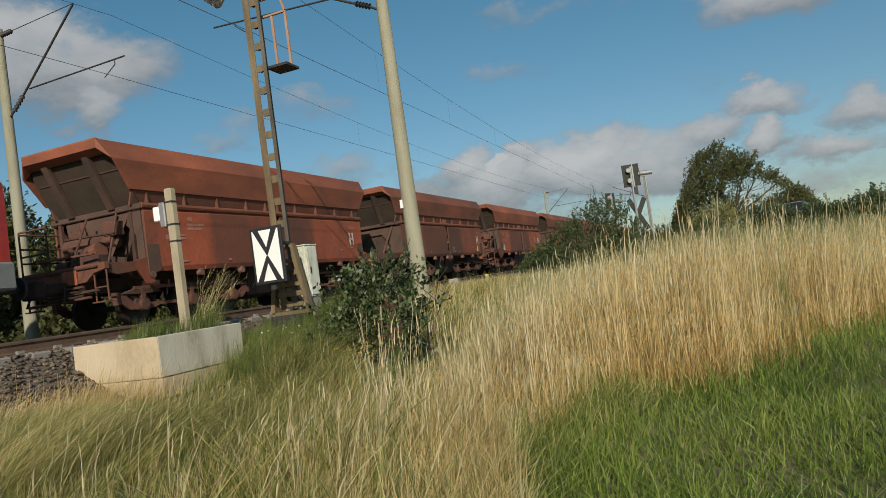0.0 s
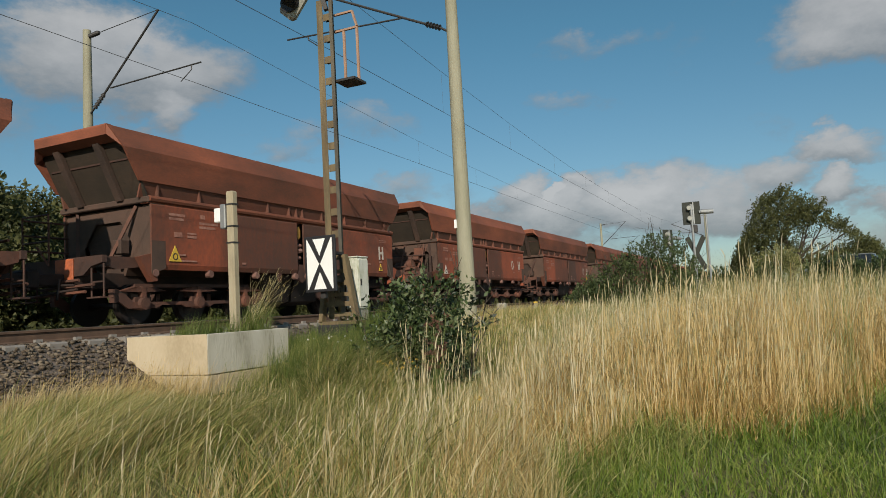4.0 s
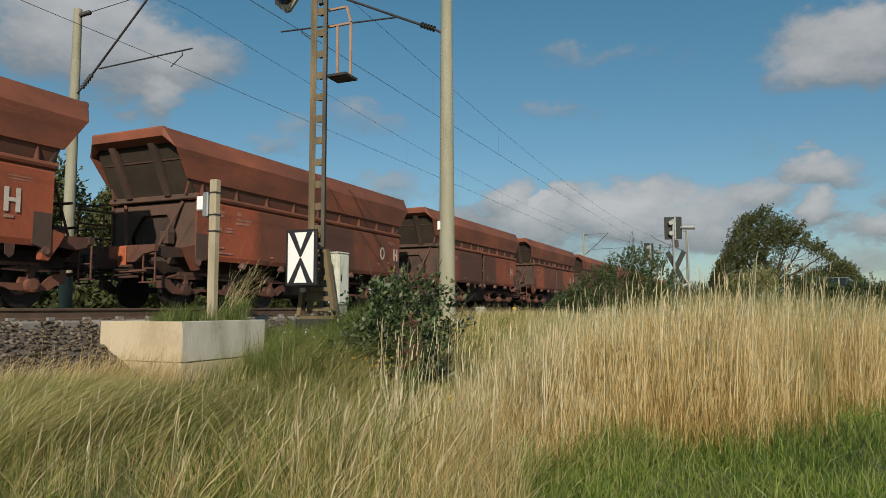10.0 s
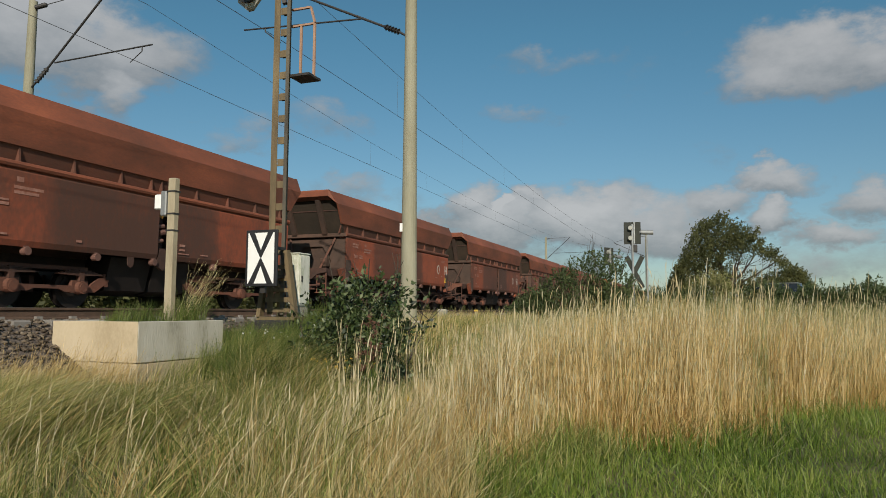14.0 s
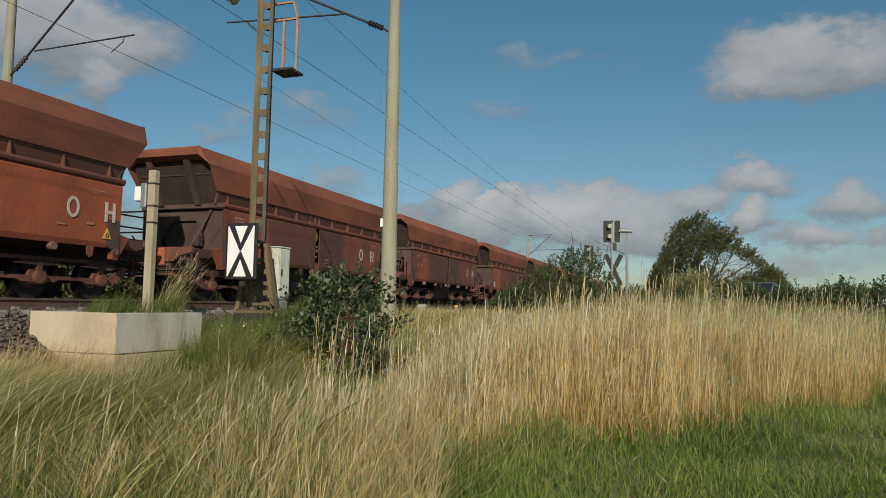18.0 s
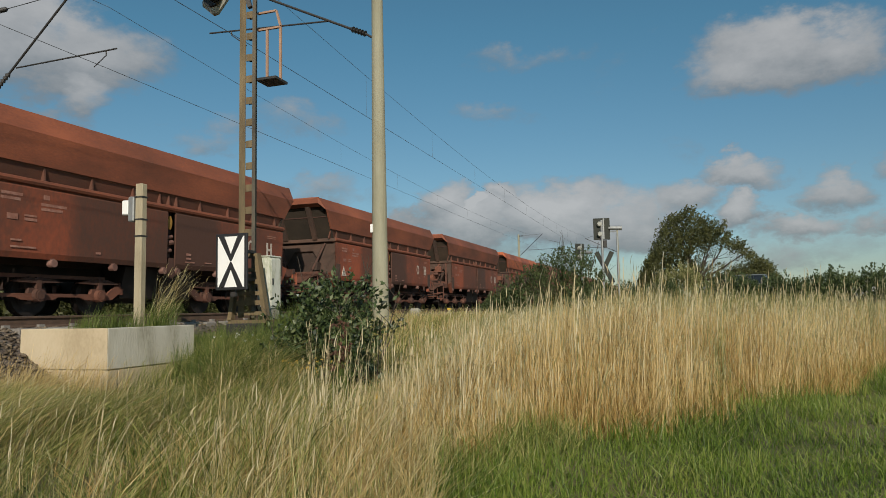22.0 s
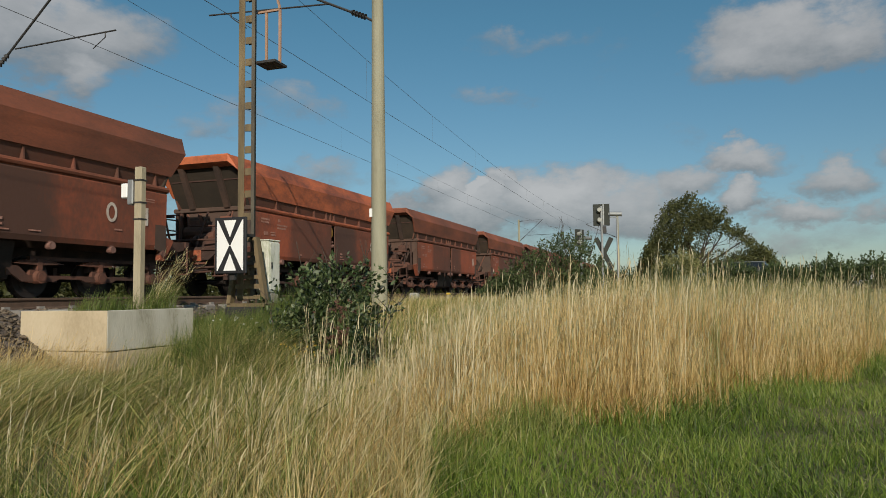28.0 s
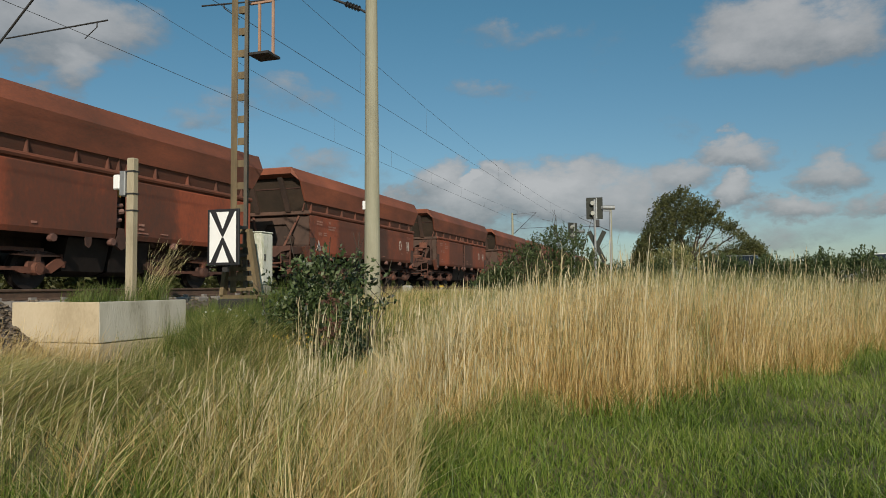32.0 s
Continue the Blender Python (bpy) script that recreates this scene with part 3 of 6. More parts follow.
def wheelset_mesh():
    bm = bmesh.new()
    rod(bm, (-0.95, 0, 0), (0.95, 0, 0), 0.08, n=10)
    for s in (-1, 1):
        rod(bm, (s * 0.68, 0, 0), (s * 0.82, 0, 0), WHEEL_R, n=28)
        rod(bm, (s * 0.66, 0, 0), (s * 0.69, 0, 0), WHEEL_R + 0.03, n=28)
        rod(bm, (s * 0.815, 0, 0), (s * 0.83, 0, 0), WHEEL_R * 0.72, n=20)
    return mesh_of(bm, "wheelset")


WHEELSET = wheelset_mesh()
WHEELSET.materials.append(M_WHEEL)


def bogie_side(s):
    """A fabricated side frame with sloping ends and drop-down axle guards."""
    bm = bmesh.new()
    pts = [(-2.45, 0.72), (-2.5, 0.62), (-2.1, 0.36), (-1.3, 0.36), (-1.15, 0.42), (-0.55, 0.42), (-0.4, 0.36), (0.4, 0.36), (0.55, 0.42),
           (1.15, 0.42), (1.3, 0.36), (2.1, 0.36), (2.5, 0.62), (2.45, 0.72), (2.2, 0.7), (1.95, 0.5), (-1.95, 0.5), (-2.2, 0.7)]
    prism(bm, pts, "x", s * 1.0, s * 1.06)
    prism(bm, [(-1.9, 0.84), (-1.9, 0.92), (1.9, 0.92), (1.9, 0.84)], "x", s * 0.92, s * 1.04)
    for y in (-2.42, 2.42):
        prism(bm, [(y - 0.05, 0.5), (y - 0.08, 0.8), (y + 0.08, 0.8), (y + 0.05, 0.5)], "x", s * 0.9, s * 1.05)
    return bm


def axle_box(s):
    bm = bmesh.new()
    rod(bm, (s * 0.98, 0, WHEEL_R), (s * 1.16, 0, WHEEL_R), 0.155, 0.14, n=14)
    prism(bm, [(-0.24, 0.34), (-0.2, 0.62), (0.2, 0.62), (0.24, 0.34)], "x", s * 0.95, s * 1.05)
    rod(bm, (s * 1.16, 0, WHEEL_R), (s * 1.175, 0, WHEEL_R), 0.1, n=12)
    return bm


def leaf_spring(s):
    bm = bmesh.new()
    for k in range(5):
        l, z = 0.62 - 0.09 * k, 0.72 + 0.022 * k
        prism(bm, [(-l, z + 0.03), (-l, z + 0.05), (0, z + 0.02), (l, z + 0.05), (l, z + 0.03), (0, z)], "x", s * 0.98, s * 1.1)
    box(bm, min(s * 0.97, s * 1.11), max(s * 0.97, s * 1.11), -0.06, 0.06, 0.6, 0.86)
    return bm


def end_plate(d):
    """End wall below the belt, with a six-cornered hole; frame pieces joined edge to edge."""
    def Y(v):
        return v if d == 0 else LEN - v
    bm = bmesh.new()
    o = [(-1.42, 1.4), (1.42, 1.4), (1.42, 2.72), (-1.42, 2.72)]
    h = [(-0.75, 1.6), (0.75, 1.6), (0.82, 1.85), (0.42, 2.42), (-0.42, 2.42), (-0.82, 1.85)]
    ya, yb = Y(1.0), Y(1.04)
    for yy in (ya, yb):
        O = [bm.verts.new((x, yy, z)) for x, z in o]
        H = [bm.verts.new((x, yy, z)) for x, z in h]
        for f in ((O[0], O[1], H[1], H[0]), (O[1], O[2], H[3], H[2], H[1]), (O[2], O[3], H[4], H[3]), (O[3], O[0], H[0], H[5], H[4])):
            bm.faces.new(f)
    return bm


def make_wagon(kind):
    """kind 0: closed end plates with a hole; kind 1: brake end with open rigging and a platform."""
    w = thing("hopper_wagon", "rust-red six-axle hopper wagon rolling on the far track", "wagon", group="ore train wagons")
    for s in (1, -1):
        part("hopper_side", hopper_shell(s), M_HOPPER, w, "rust-red hopper wall with chamfered rim")
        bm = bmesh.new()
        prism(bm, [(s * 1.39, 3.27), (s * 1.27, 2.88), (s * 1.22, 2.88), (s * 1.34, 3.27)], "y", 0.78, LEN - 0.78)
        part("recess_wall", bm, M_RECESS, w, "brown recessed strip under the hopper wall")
        bm = bmesh.new()
        box(bm, min(s * 1.2, s * 1.46), max(s * 1.2, s * 1.46), 0.9, LEN - 0.9, 2.745, 2.79)
        part("belt_flange", bm, M_HOPPER, w)
        bm = bmesh.new()
        rod(bm, (s * 1.47, 0.9, BELT), (s * 1.47, LEN - 0.9, BELT), 0.075, n=8)
        part("belt_rail", bm, M_HOPPER, w, "round steel belt rail")
        ys = [1.25 + i * (LEN - 2.5) / 8 for i in range(9)] + ([LEN / 2 - 0.35, LEN / 2 + 0.3] if s > 0 else [])
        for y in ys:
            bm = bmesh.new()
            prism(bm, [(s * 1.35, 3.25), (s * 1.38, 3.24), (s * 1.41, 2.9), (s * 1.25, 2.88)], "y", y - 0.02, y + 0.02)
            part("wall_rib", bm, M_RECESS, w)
        for k, (y0, y1) in enumerate(((0.95, LEN / 2 - 0.16), (LEN / 2 + 0.16, LEN - 0.95))):
            dr = part("discharge_door", door_panel(s, y0, y1), M_DOOR, w, "dusty red side discharge door")
            for j in range(4):
                y = y0 + 0.1 + (y1 - y0 - 0.2) * j / 3
                bm = bmesh.new()
                rod(bm, (s * 1.36, y, 1.14), (s * 1.5, y, 1.14), 0.085, n=12)
                prism(bm, [(y - 0.05, 1.12), (y - 0.06, 1.3), (y + 0.06, 1.3), (y + 0.05, 1.12)], "x", s * 1.38, s * 1.44)
                part("hinge_stub", bm, M_HINGE, dr)
            bm = bmesh.new()
            prism(bm, [(y1 - 0.9, 1.22), (y1 - 0.88, 1.02), (y1 - 0.8, 0.96), (y1 - 0.72, 1.02), (y1 - 0.7, 1.22)], "x", s * 1.4, s * 1.43)
            part("lifting_lug", bm, M_FRAME, dr, "rusty lug under the door")
    for d in (0, 1):
        Y = (lambda v: v) if d == 0 else (lambda v: LEN - v)
        part("end_wall", end_slope(d), M_ENDSHADE, w, "dark sloping end wall")
        part("end_rim", end_fascia(d), M_HOPPER, w)
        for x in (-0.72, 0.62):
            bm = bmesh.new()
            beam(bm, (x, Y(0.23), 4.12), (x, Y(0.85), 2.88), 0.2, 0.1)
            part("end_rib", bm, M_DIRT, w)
        bm = bmesh.new()
        box(bm, -1.5, 1.5, min(Y(0.86), Y(1.0)), max(Y(0.86), Y(1.0)), 2.76, 2.9, 0.02)
        part("end_crossbeam", bm, M_ENDPLATE, w)
        for s in (-1, 1):
            bm = bmesh.new()
            prism(bm, [(Y(0.95), 2.74), (Y(1.35), 2.74), (Y(1.35), 1.25), (Y(0.95), 1.12)], "x", s * 1.43, s * 1.485)
            part("corner_post", bm, M_ENDPLATE, w)
            bm = bmesh.new()
            prism(bm, [(Y(0.62), 1.5), (Y(0.94), 1.58), (Y(1.12), 1.1), (Y(1.12), 0.96), (Y(0.98), 0.94), (Y(0.8), 1.2)], "x", s * 1.3, s * 1.46)
            part("corner_gusset", bm, M_DOOR, w, "bright scraped corner gusset")
            bm = bmesh.new()
            beam(bm, (s * 1.0, Y(0.96), 2.72), (s * 0.55, Y(0.62), 1.55), 0.07, 0.07)
            part("end_brace", bm, M_FRAME, w)
        # headstock with coupler
        bm = bmesh.new()
        prism(bm, [(-1.3, 1.52), (1.3, 1.52), (1.3, 1.36), (0.95, 1.3), (0.7, 1.12), (0.3, 1.1), (-0.3, 1.1), (-0.75, 1.14), (-1.0, 1.3), (-1.3, 1.34)], "y", Y(-0.2), Y(-0.08))
        part("headstock", bm, M_FRAME, w, "rust-brown end sill")
        for s in (-1, 1):
            bm = bmesh.new()
            prism(bm, [(Y(-0.08), 1.5), (Y(1.0), 1.5), (Y(1.0), 1.3), (Y(0.2), 1.22), (Y(-0.08), 1.3)], "x", s * 1.16, s * 1.24)
            part("side_sill", bm, M_FRAME, w)
            bm = bmesh.new()
            for q in (((s * 1.28, Y(-0.15), 1.34), (s * 1.28, Y(-0.15), 0.62)), ((s * 0.9, Y(-0.15), 1.28), (s * 0.9, Y(-0.15), 0.62)), ((s * 0.9, Y(-0.15), 0.62), (s * 1.28, Y(-0.15), 0.62)), ((s * 0.9, Y(-0.15), 0.95), (s * 1.28, Y(-0.15), 0.95))):
                rod(bm, q[0], q[1], 0.022, n=6)
            box(bm, min(s * 0.88, s * 1.3), max(s * 0.88, s * 1.3), min(Y(-0.26), Y(-0.06)), max(Y(-0.26), Y(-0.06)), 0.6, 0.63)
            part("foot_step", bm, M_FRAME, w, "hanging foot step")
        bm = bmesh.new()
        box(bm, -0.16, 0.16, min(Y(-1.15), Y(-0.2)), max(Y(-1.15), Y(-0.2)), 0.92, 1.18, 0.03)
        box(bm, -0.26, 0.26, min(Y(-1.16), Y(-0.86)), max(Y(-1.16), Y(-0.86)), 0.84, 1.26, 0.05)
        part("coupler", bm, M_BOGIE, w, "dark automatic coupler")
        bm = bmesh.new()
        for a, b in (((-0.9, -0.5, 0.95), (0.75, -0.45, 0.9)), ((-0.7, -0.62, 1.0), (0.2, -0.5, 0.72)), ((-0.2, -0.55, 0.74), (0.9, -0.5, 0.8)), ((0.35, -0.5, 1.05), (0.4, -0.6, 0.6)), ((-0.8, -0.4, 1.1), (-0.85, -0.55, 0.7))):
            rod(bm, (a[0], Y(a[1]), a[2]), (b[0], Y(b[1]), b[2]), 0.028, n=6)
        part("brake_hose", bm, M_BOGIE, w, "dark hoses and rods under the sill")
        if kind == 0:
            part("end_plate", end_plate(d), M_ENDPLATE, w, "brown end plate with a six-cornered hole")
            bm = bmesh.new()
            box(bm, 0.5, 0.78, min(Y(0.7), Y(0.95)), max(Y(0.7), Y(0.95)), 1.62, 1.95, 0.02)
            part("valve_box", bm, M_DIRT, w)
            bm = bmesh.new()
            box(bm, -0.15, 0.42, min(Y(-0.25), Y(-0.205)), max(Y(-0.25), Y(-0.205)), 1.02, 1.5, 0.01)
            part("cover_plate", bm, M_HOPPER2, w, "orange-brown cover plate")
        else:
            for name, q in (("brake_cylinder", ((-0.3, 0.5, 1.75), (0.5, 0.5, 1.9), 0.2)), ("air_tank", ((-0.9, 0.8, 2.1), (0.7, 0.8, 2.1), 0.2)), ("distributor", ((-0.8, 0.4, 1.6), (-0.4, 0.4, 1.6), 0.14))):
                bm = bmesh.new()
                rod(bm, (q[0][0], Y(q[0][1]), q[0][2]), (q[1][0], Y(q[1][1]), q[1][2]), q[2], n=12)
                part(name, bm, M_FRAME, w)
            for (x0, x1, z0, z1, y0) in ((-0.1, 0.3, 1.45, 1.9, 0.2), (-0.9, -0.35, 1.9, 2.5, 0.85), (0.3, 0.8, 1.5, 1.75, 0.1), (0.5, 0.9, 2.2, 2.55, 0.6)):
                bm = bmesh.new()
                box(bm, x0, x1, min(Y(y0), Y(y0 + 0.3)), max(Y(y0), Y(y0 + 0.3)), z0, z1, 0.02)
                part("brake_gear_box", bm, M_FRAME, w)
            bm = bmesh.new()
            for a, b in (((-1.2, 0.9, 1.4), (-1.2, 0.9, 2.75)), ((1.1, 0.95, 1.4), (1.1, 0.95, 2.75)), ((-0.5, 0.9, 2.7), (0.1, 0.5, 1.6)), ((0.7, 0.9, 2.72), (0.2, 0.5, 1.8))):
                beam(bm, (a[0], Y(a[1]), a[2]), (b[0], Y(b[1]), b[2]), 0.1, 0.08)
            part("end_strut", bm, M_FRAME, w)
            bm = bmesh.new()
            box(bm, -1.25, 1.1, min(Y(-0.25), Y(0.6)), max(Y(-0.25), Y(0.6)), 1.42, 1.46)
            part("platform", bm, M_FRAME, w, "narrow brakeman's platform")
            bm = bmesh.new()
            prism(bm, [(-1.05, 2.74), (1.42, 2.74), (1.42, 1.5), (1.2, 1.5), (1.2, 2.15), (0.95, 2.42), (0.2, 2.42), (-0.1, 2.1), (-0.6, 2.0), (-1.0, 2.35)], "y", Y(0.96), Y(0.93))
            part("frame_plate", bm, M_ENDPLATE, w, "cut-out brown end plate")
            bm = bmesh.new()
            prism(bm, [(-0.35, 2.02), (0.1, 1.95), (0.25, 1.62), (0.7, 1.7), (1.15, 1.62), (1.15, 1.5), (-0.6, 1.5), (-0.45, 1.8)], "y", Y(0.6), Y(0.56))
            part("cradle_plate", bm, M_FRAME, w, "brake gear cradle")
            bm = bmesh.new()
            box(bm, 0.0, 0.45, min(Y(-0.25), Y(-0.205)), max(Y(-0.25), Y(-0.205)), 1.08, 1.44, 0.01)
            part("cover_plate", bm, M_HOPPER2, w, "orange-brown cover plate")
            for a, b in (((-0.6, -0.3, 1.75), (0.9, -0.1, 1.75)), ((-0.4, 0.3, 2.25), (1.2, 0.3, 2.2)), ((0.15, -0.1, 1.5), (0.15, 0.5, 2.7)), ((1.0, 0.2, 1.5), (1.0, 0.6, 2.7))):
                bm = bmesh.new()
                rod(bm, (a[0], Y(a[1]), a[2]), (b[0], Y(b[1]), b[2]), 0.03, n=6)
                part("brake_rod", bm, M_FRAME, w)
        # guard frame and handrails on the far corner of the end
        for a, b in (((-1.25, -0.25, 1.4), (-1.25, -0.25, 2.55)), ((-1.25, -0.25, 2.55), (-0.35, -0.25, 2.55)), ((-0.35, -0.25, 2.55), (-0.35, -0.25, 1.4)), ((-0.75, -0.25, 1.85), (-0.35, -0.25, 1.4)), ((-1.25, -0.25, 1.95), (-0.35, -0.25, 1.95)), ((-1.25, -0.25, 2.5), (-1.25, 0.9, 2.5)), ((-1.25, -0.25, 2.15), (-1.25, 0.9, 2.15)), ((-1.25, -0.25, 1.8), (-1.25, 0.9, 1.8))):
            bm = bmesh.new()
            rod(bm, (a[0], Y(a[1]), a[2]), (b[0], Y(b[1]), b[2]), 0.024, n=6)
            part("handrail", bm, M_FRAME, w, "thin steel handrail")
        for x0, x1, z in ((-1.0, 0.7, 0.98), (-0.5, 1.15, 0.86), (-1.1, 0.9, 0.72)):
            bm = bmesh.new()
            rod(bm, (x0, Y(-0.3), z), (x1, Y(-0.3), z + 0.03), 0.035, n=6)
            part("sill_pipe", bm, M_FRAME, w, "rusty pipe under the sill")
    # mid gap with unloading gear
    bm = bmesh.new()
    box(bm, 1.1, 1.34, LEN / 2 - 0.14, LEN / 2 + 0.14, 1.2, 2.7, 0.02)
    part("door_gear", bm, M_BOGIE, w, "dark unloading gear between the doors")
    bm = bmesh.new()
    prism(bm, [(LEN / 2 - 0.07, 2.3), (LEN / 2 + 0.01, 2.26), (LEN / 2 + 0.07, 2.36), (LEN / 2 + 0.08, 2.52), (LEN / 2 + 0.02, 2.64), (LEN / 2 - 0.05, 2.62), (LEN / 2 - 0.09, 2.48)], "x", 1.4, 1.43)
    part("release_lever", bm, M_LEVER, w, "yellow release lever")
    bm = bmesh.new()
    prism(bm, [(LEN / 2 - 0.18, 1.08), (LEN / 2 - 0.05, 1.5), (LEN / 2 + 0.12, 1.5), (LEN / 2 + 0.25, 1.05), (LEN / 2 + 0.05, 0.95)], "x", 1.36, 1.45)
    part("door_bracket", bm, M_FRAME, w, "worn red bracket at the foot of the gap")
    for z, y0, y1, r0 in ((2.05, -0.1, 0.1, 0.05), (1.9, -0.04, 0.12, 0.07), (1.68, -0.12, 0.06, 0.05)):
        bm = bmesh.new()
        rod(bm, (1.38, LEN / 2 + y0, z), (1.4, LEN / 2 + y1, z + 0.03), r0, n=8)
        part("latch", bm, M_HINGE, w, "worn pinkish door latch")
    # hopper funnel, centre sill and load
    bm = bmesh.new()
    prism(bm, [(-1.3, 2.9), (-0.45, 1.15), (0.45, 1.15), (1.3, 2.9)], "y", 1.1, LEN - 1.1)
    part("funnel", bm, M_DIRT, w, "dark hopper funnel")
    for y0, y1 in ((5.15, LEN / 2 - 0.06), (LEN / 2 + 0.06, LEN - 5.15)):
        bm = bmesh.new()
        prism(bm, [(-1.2, 1.2), (-1.0, 0.42), (-0.6, 0.32), (0.6, 0.32), (1.0, 0.42), (1.2, 1.2)], "y", y0, y1)
        part("discharge_chute", bm, M_WHEEL, w, "dark discharge chute between the bogies")
    bm = bmesh.new()
    box(bm, -0.4, 0.4, -0.2, LEN + 0.2, 0.86, 1.2)
    part("centre_sill", bm, M_BOGIE, w)
    bm = bmesh.new()
    prism(bm, [(-1.3, 3.7), (-1.2, 3.95), (0, 4.12), (1.2, 3.95), (1.3, 3.7)], "y", 0.5, LEN - 0.5)
    part("ore_load", bm, M_ORE, w, "dark iron ore heaped below the rim")
    # running gear
    wheels = []
    for yc in (2.75, LEN - 2.75):
        for s in (-1, 1):
            part("bogie_frame", bogie_side(s), M_FRAME, w, "pressed-steel bogie side frame", at=pose(0, yc, 0))
            for dy in (-1.7, 0, 1.7):
                part("axle_box", axle_box(s), M_FRAME, w, at=pose(0, yc + dy, 0))
                part("spring", leaf_spring(s), M_FRAME, w, at=pose(0, yc + dy, 0))
        bm = bmesh.new()
        box(bm, -0.95, 0.95, yc - 0.25, yc + 0.25, 0.6, 0.88)
        for dy in (-0.85, 0.85):
            box(bm, -0.6, 0.6, yc + dy - 0.06, yc + dy + 0.06, 0.35, 0.7)
        part("bolster", bm, M_BOGIE, w)
        for dy in (-1.7, 0, 1.7):
            part("wheelset", WHEELSET, M_WHEEL, w, at=pose(0, yc + dy, WHEEL_R))
    return w


def letter_h(y, z, hgt=0.46):
    bm = bmesh.new()
    wd, st, x = hgt * 0.7, hgt * 0.2, 1.505
    marks(bm, x, [(y - wd / 2, y - wd / 2 + st, z - hgt / 2, z + hgt / 2), (y + wd / 2 - st, y + wd / 2, z - hgt / 2, z + hgt / 2), (y - wd / 2 + st, y + wd / 2 - st, z - st * 0.42, z + st * 0.42)])
    return bm


STENCILS = [(1.45, 1.95, 2.5, 2.56), (1.45, 1.9, 2.4, 2.46), (2.45, 2.6, 2.5, 2.6), (2.4, 3.05, 2.36, 2.42), (2.4, 2.95, 2.26, 2.32), (1.6, 1.85, 2.0, 2.12), (2.0, 2.3, 2.0, 2.06), (2.0, 2.3, 2.09, 2.13),
            (1.7, 1.95, 1.56, 1.6), (1.7, 2.3, 1.42, 1.46), (3.9, 4.05, 1.42, 1.47), (7.05, 7.25, 1.6, 1.66), (7.05, 7.25, 1.49, 1.54), (7.0, 7.4, 1.4, 1.43), (7.85, 8.15, 1.42, 1.45), (11.0, 11.2, 1.7, 1.76),
            (10.2, 10.45, 1.62, 1.66), (11.05, 11.55, 2.5, 2.525), (11.05, 11.55, 2.44, 2.465)]
STENCIL_MESH = {}


def stencil(k, mat):
    """One worn row of painted markings, as a thin plain bar."""
    if (k, mat.name) not in STENCIL_MESH:
        bm = bmesh.new()
        marks(bm, 1.496, [STENCILS[k]])
        me = mesh_of(bm, "stencil_mark")
        me.materials.append(mat)
        STENCIL_MESH[(k, mat.name)] = me
    return STENCIL_MESH[(k, mat.name)]


def dress(w, letters, dim, warn):
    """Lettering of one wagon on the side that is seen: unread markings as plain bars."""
    z, shift = 2.05, 0.5 if "+" in warn else 0.0
    if "H" in letters:
        part("letter_mark", letter_h(11.15 + shift, z), M_MARK, w, "white letter H")
    if "O" in letters:
        bm = bmesh.new()
        ring_mark(bm, 1.502, 10.1 + shift, z, 0.17, 0.24, 0.075)
        part("letter_mark", bm, M_MARK, w, "white letter O")
    m = M_DIMMARK
    for k in range(len(STENCILS)):
        part("stencil_mark", stencil(k, m), m, w)
    for c in warn.replace("+", ""):
        y = 1.62 if c in "aA" else 11.1 + shift
        h = 0.38 if c in "aA" else 0.26
        bm = bmesh.new()
        prism(bm, [(y - h / 2, 1.42), (y + h / 2, 1.42), (y, 1.42 + h)], "x", 1.49, 1.503)
        tri = part("warning_sign", bm, M_MARK if c == "a" else M_YELLOW, w, "triangular warning plate")
        bm = bmesh.new()
        ring_mark(bm, 1.503, y, 1.42 + h * 0.3, h * 0.2, h * 0.22, 0.025)
        part("warning_symbol", bm, M_BLACK, tri)


proto = [make_wagon(0), make_wagon(1)]
# trailing order: end kind, letters, worn markings, warning plate
ORDER = [(1, "H", 1, ""), (0, "H", 1, "Ab"), (1, "OH", 0, "a"), (0, "OH", 1, "b+"), (0, "H", 1, ""), (0, "OH", 1, "b+"), (0, "OH", 1, ""), (1, "OH", 1, ""),
         (0, "OH", 1, "a"), (1, "OH", 1, ""), (1, "OH", 1, ""), (1, "H", 1, ""), (0, "OH", 1, "a"), (1, "OH", 1, ""), (0, "OH", 1, "b")]
WAGONS = []
PITCH = 15.0
used = set()
for i in range(22):
    kind, letters, dim, warn = ORDER[i] if i < len(ORDER) else (i % 2, "OH", 1, "")
    if kind not in used:
        used.add(kind)
        w = proto[kind]
        copyw = None
    else:
        copyw = copy_thing(proto[kind], pose(FAR_X, 12.2 + PITCH * i, 0))
        w = copyw
    WAGONS.append((w, letters, dim, warn))
for w, letters, dim, warn in WAGONS:
    dress(w, letters, dim, warn)
WAGONS = [q[0] for q in WAGONS]
# one wagon has been painted not long ago
for o in WAGONS[10].children:
    if o.data and o.data.materials and o.data.materials[0] == M_HOPPER and len(o.material_slots):
        o.material_slots[0].link = "OBJECT"
        o.material_slots[0].material = M_HOPPER2
tagged(WAGONS[10], "bright orange-red six-axle hopper wagon rolling on the far track")

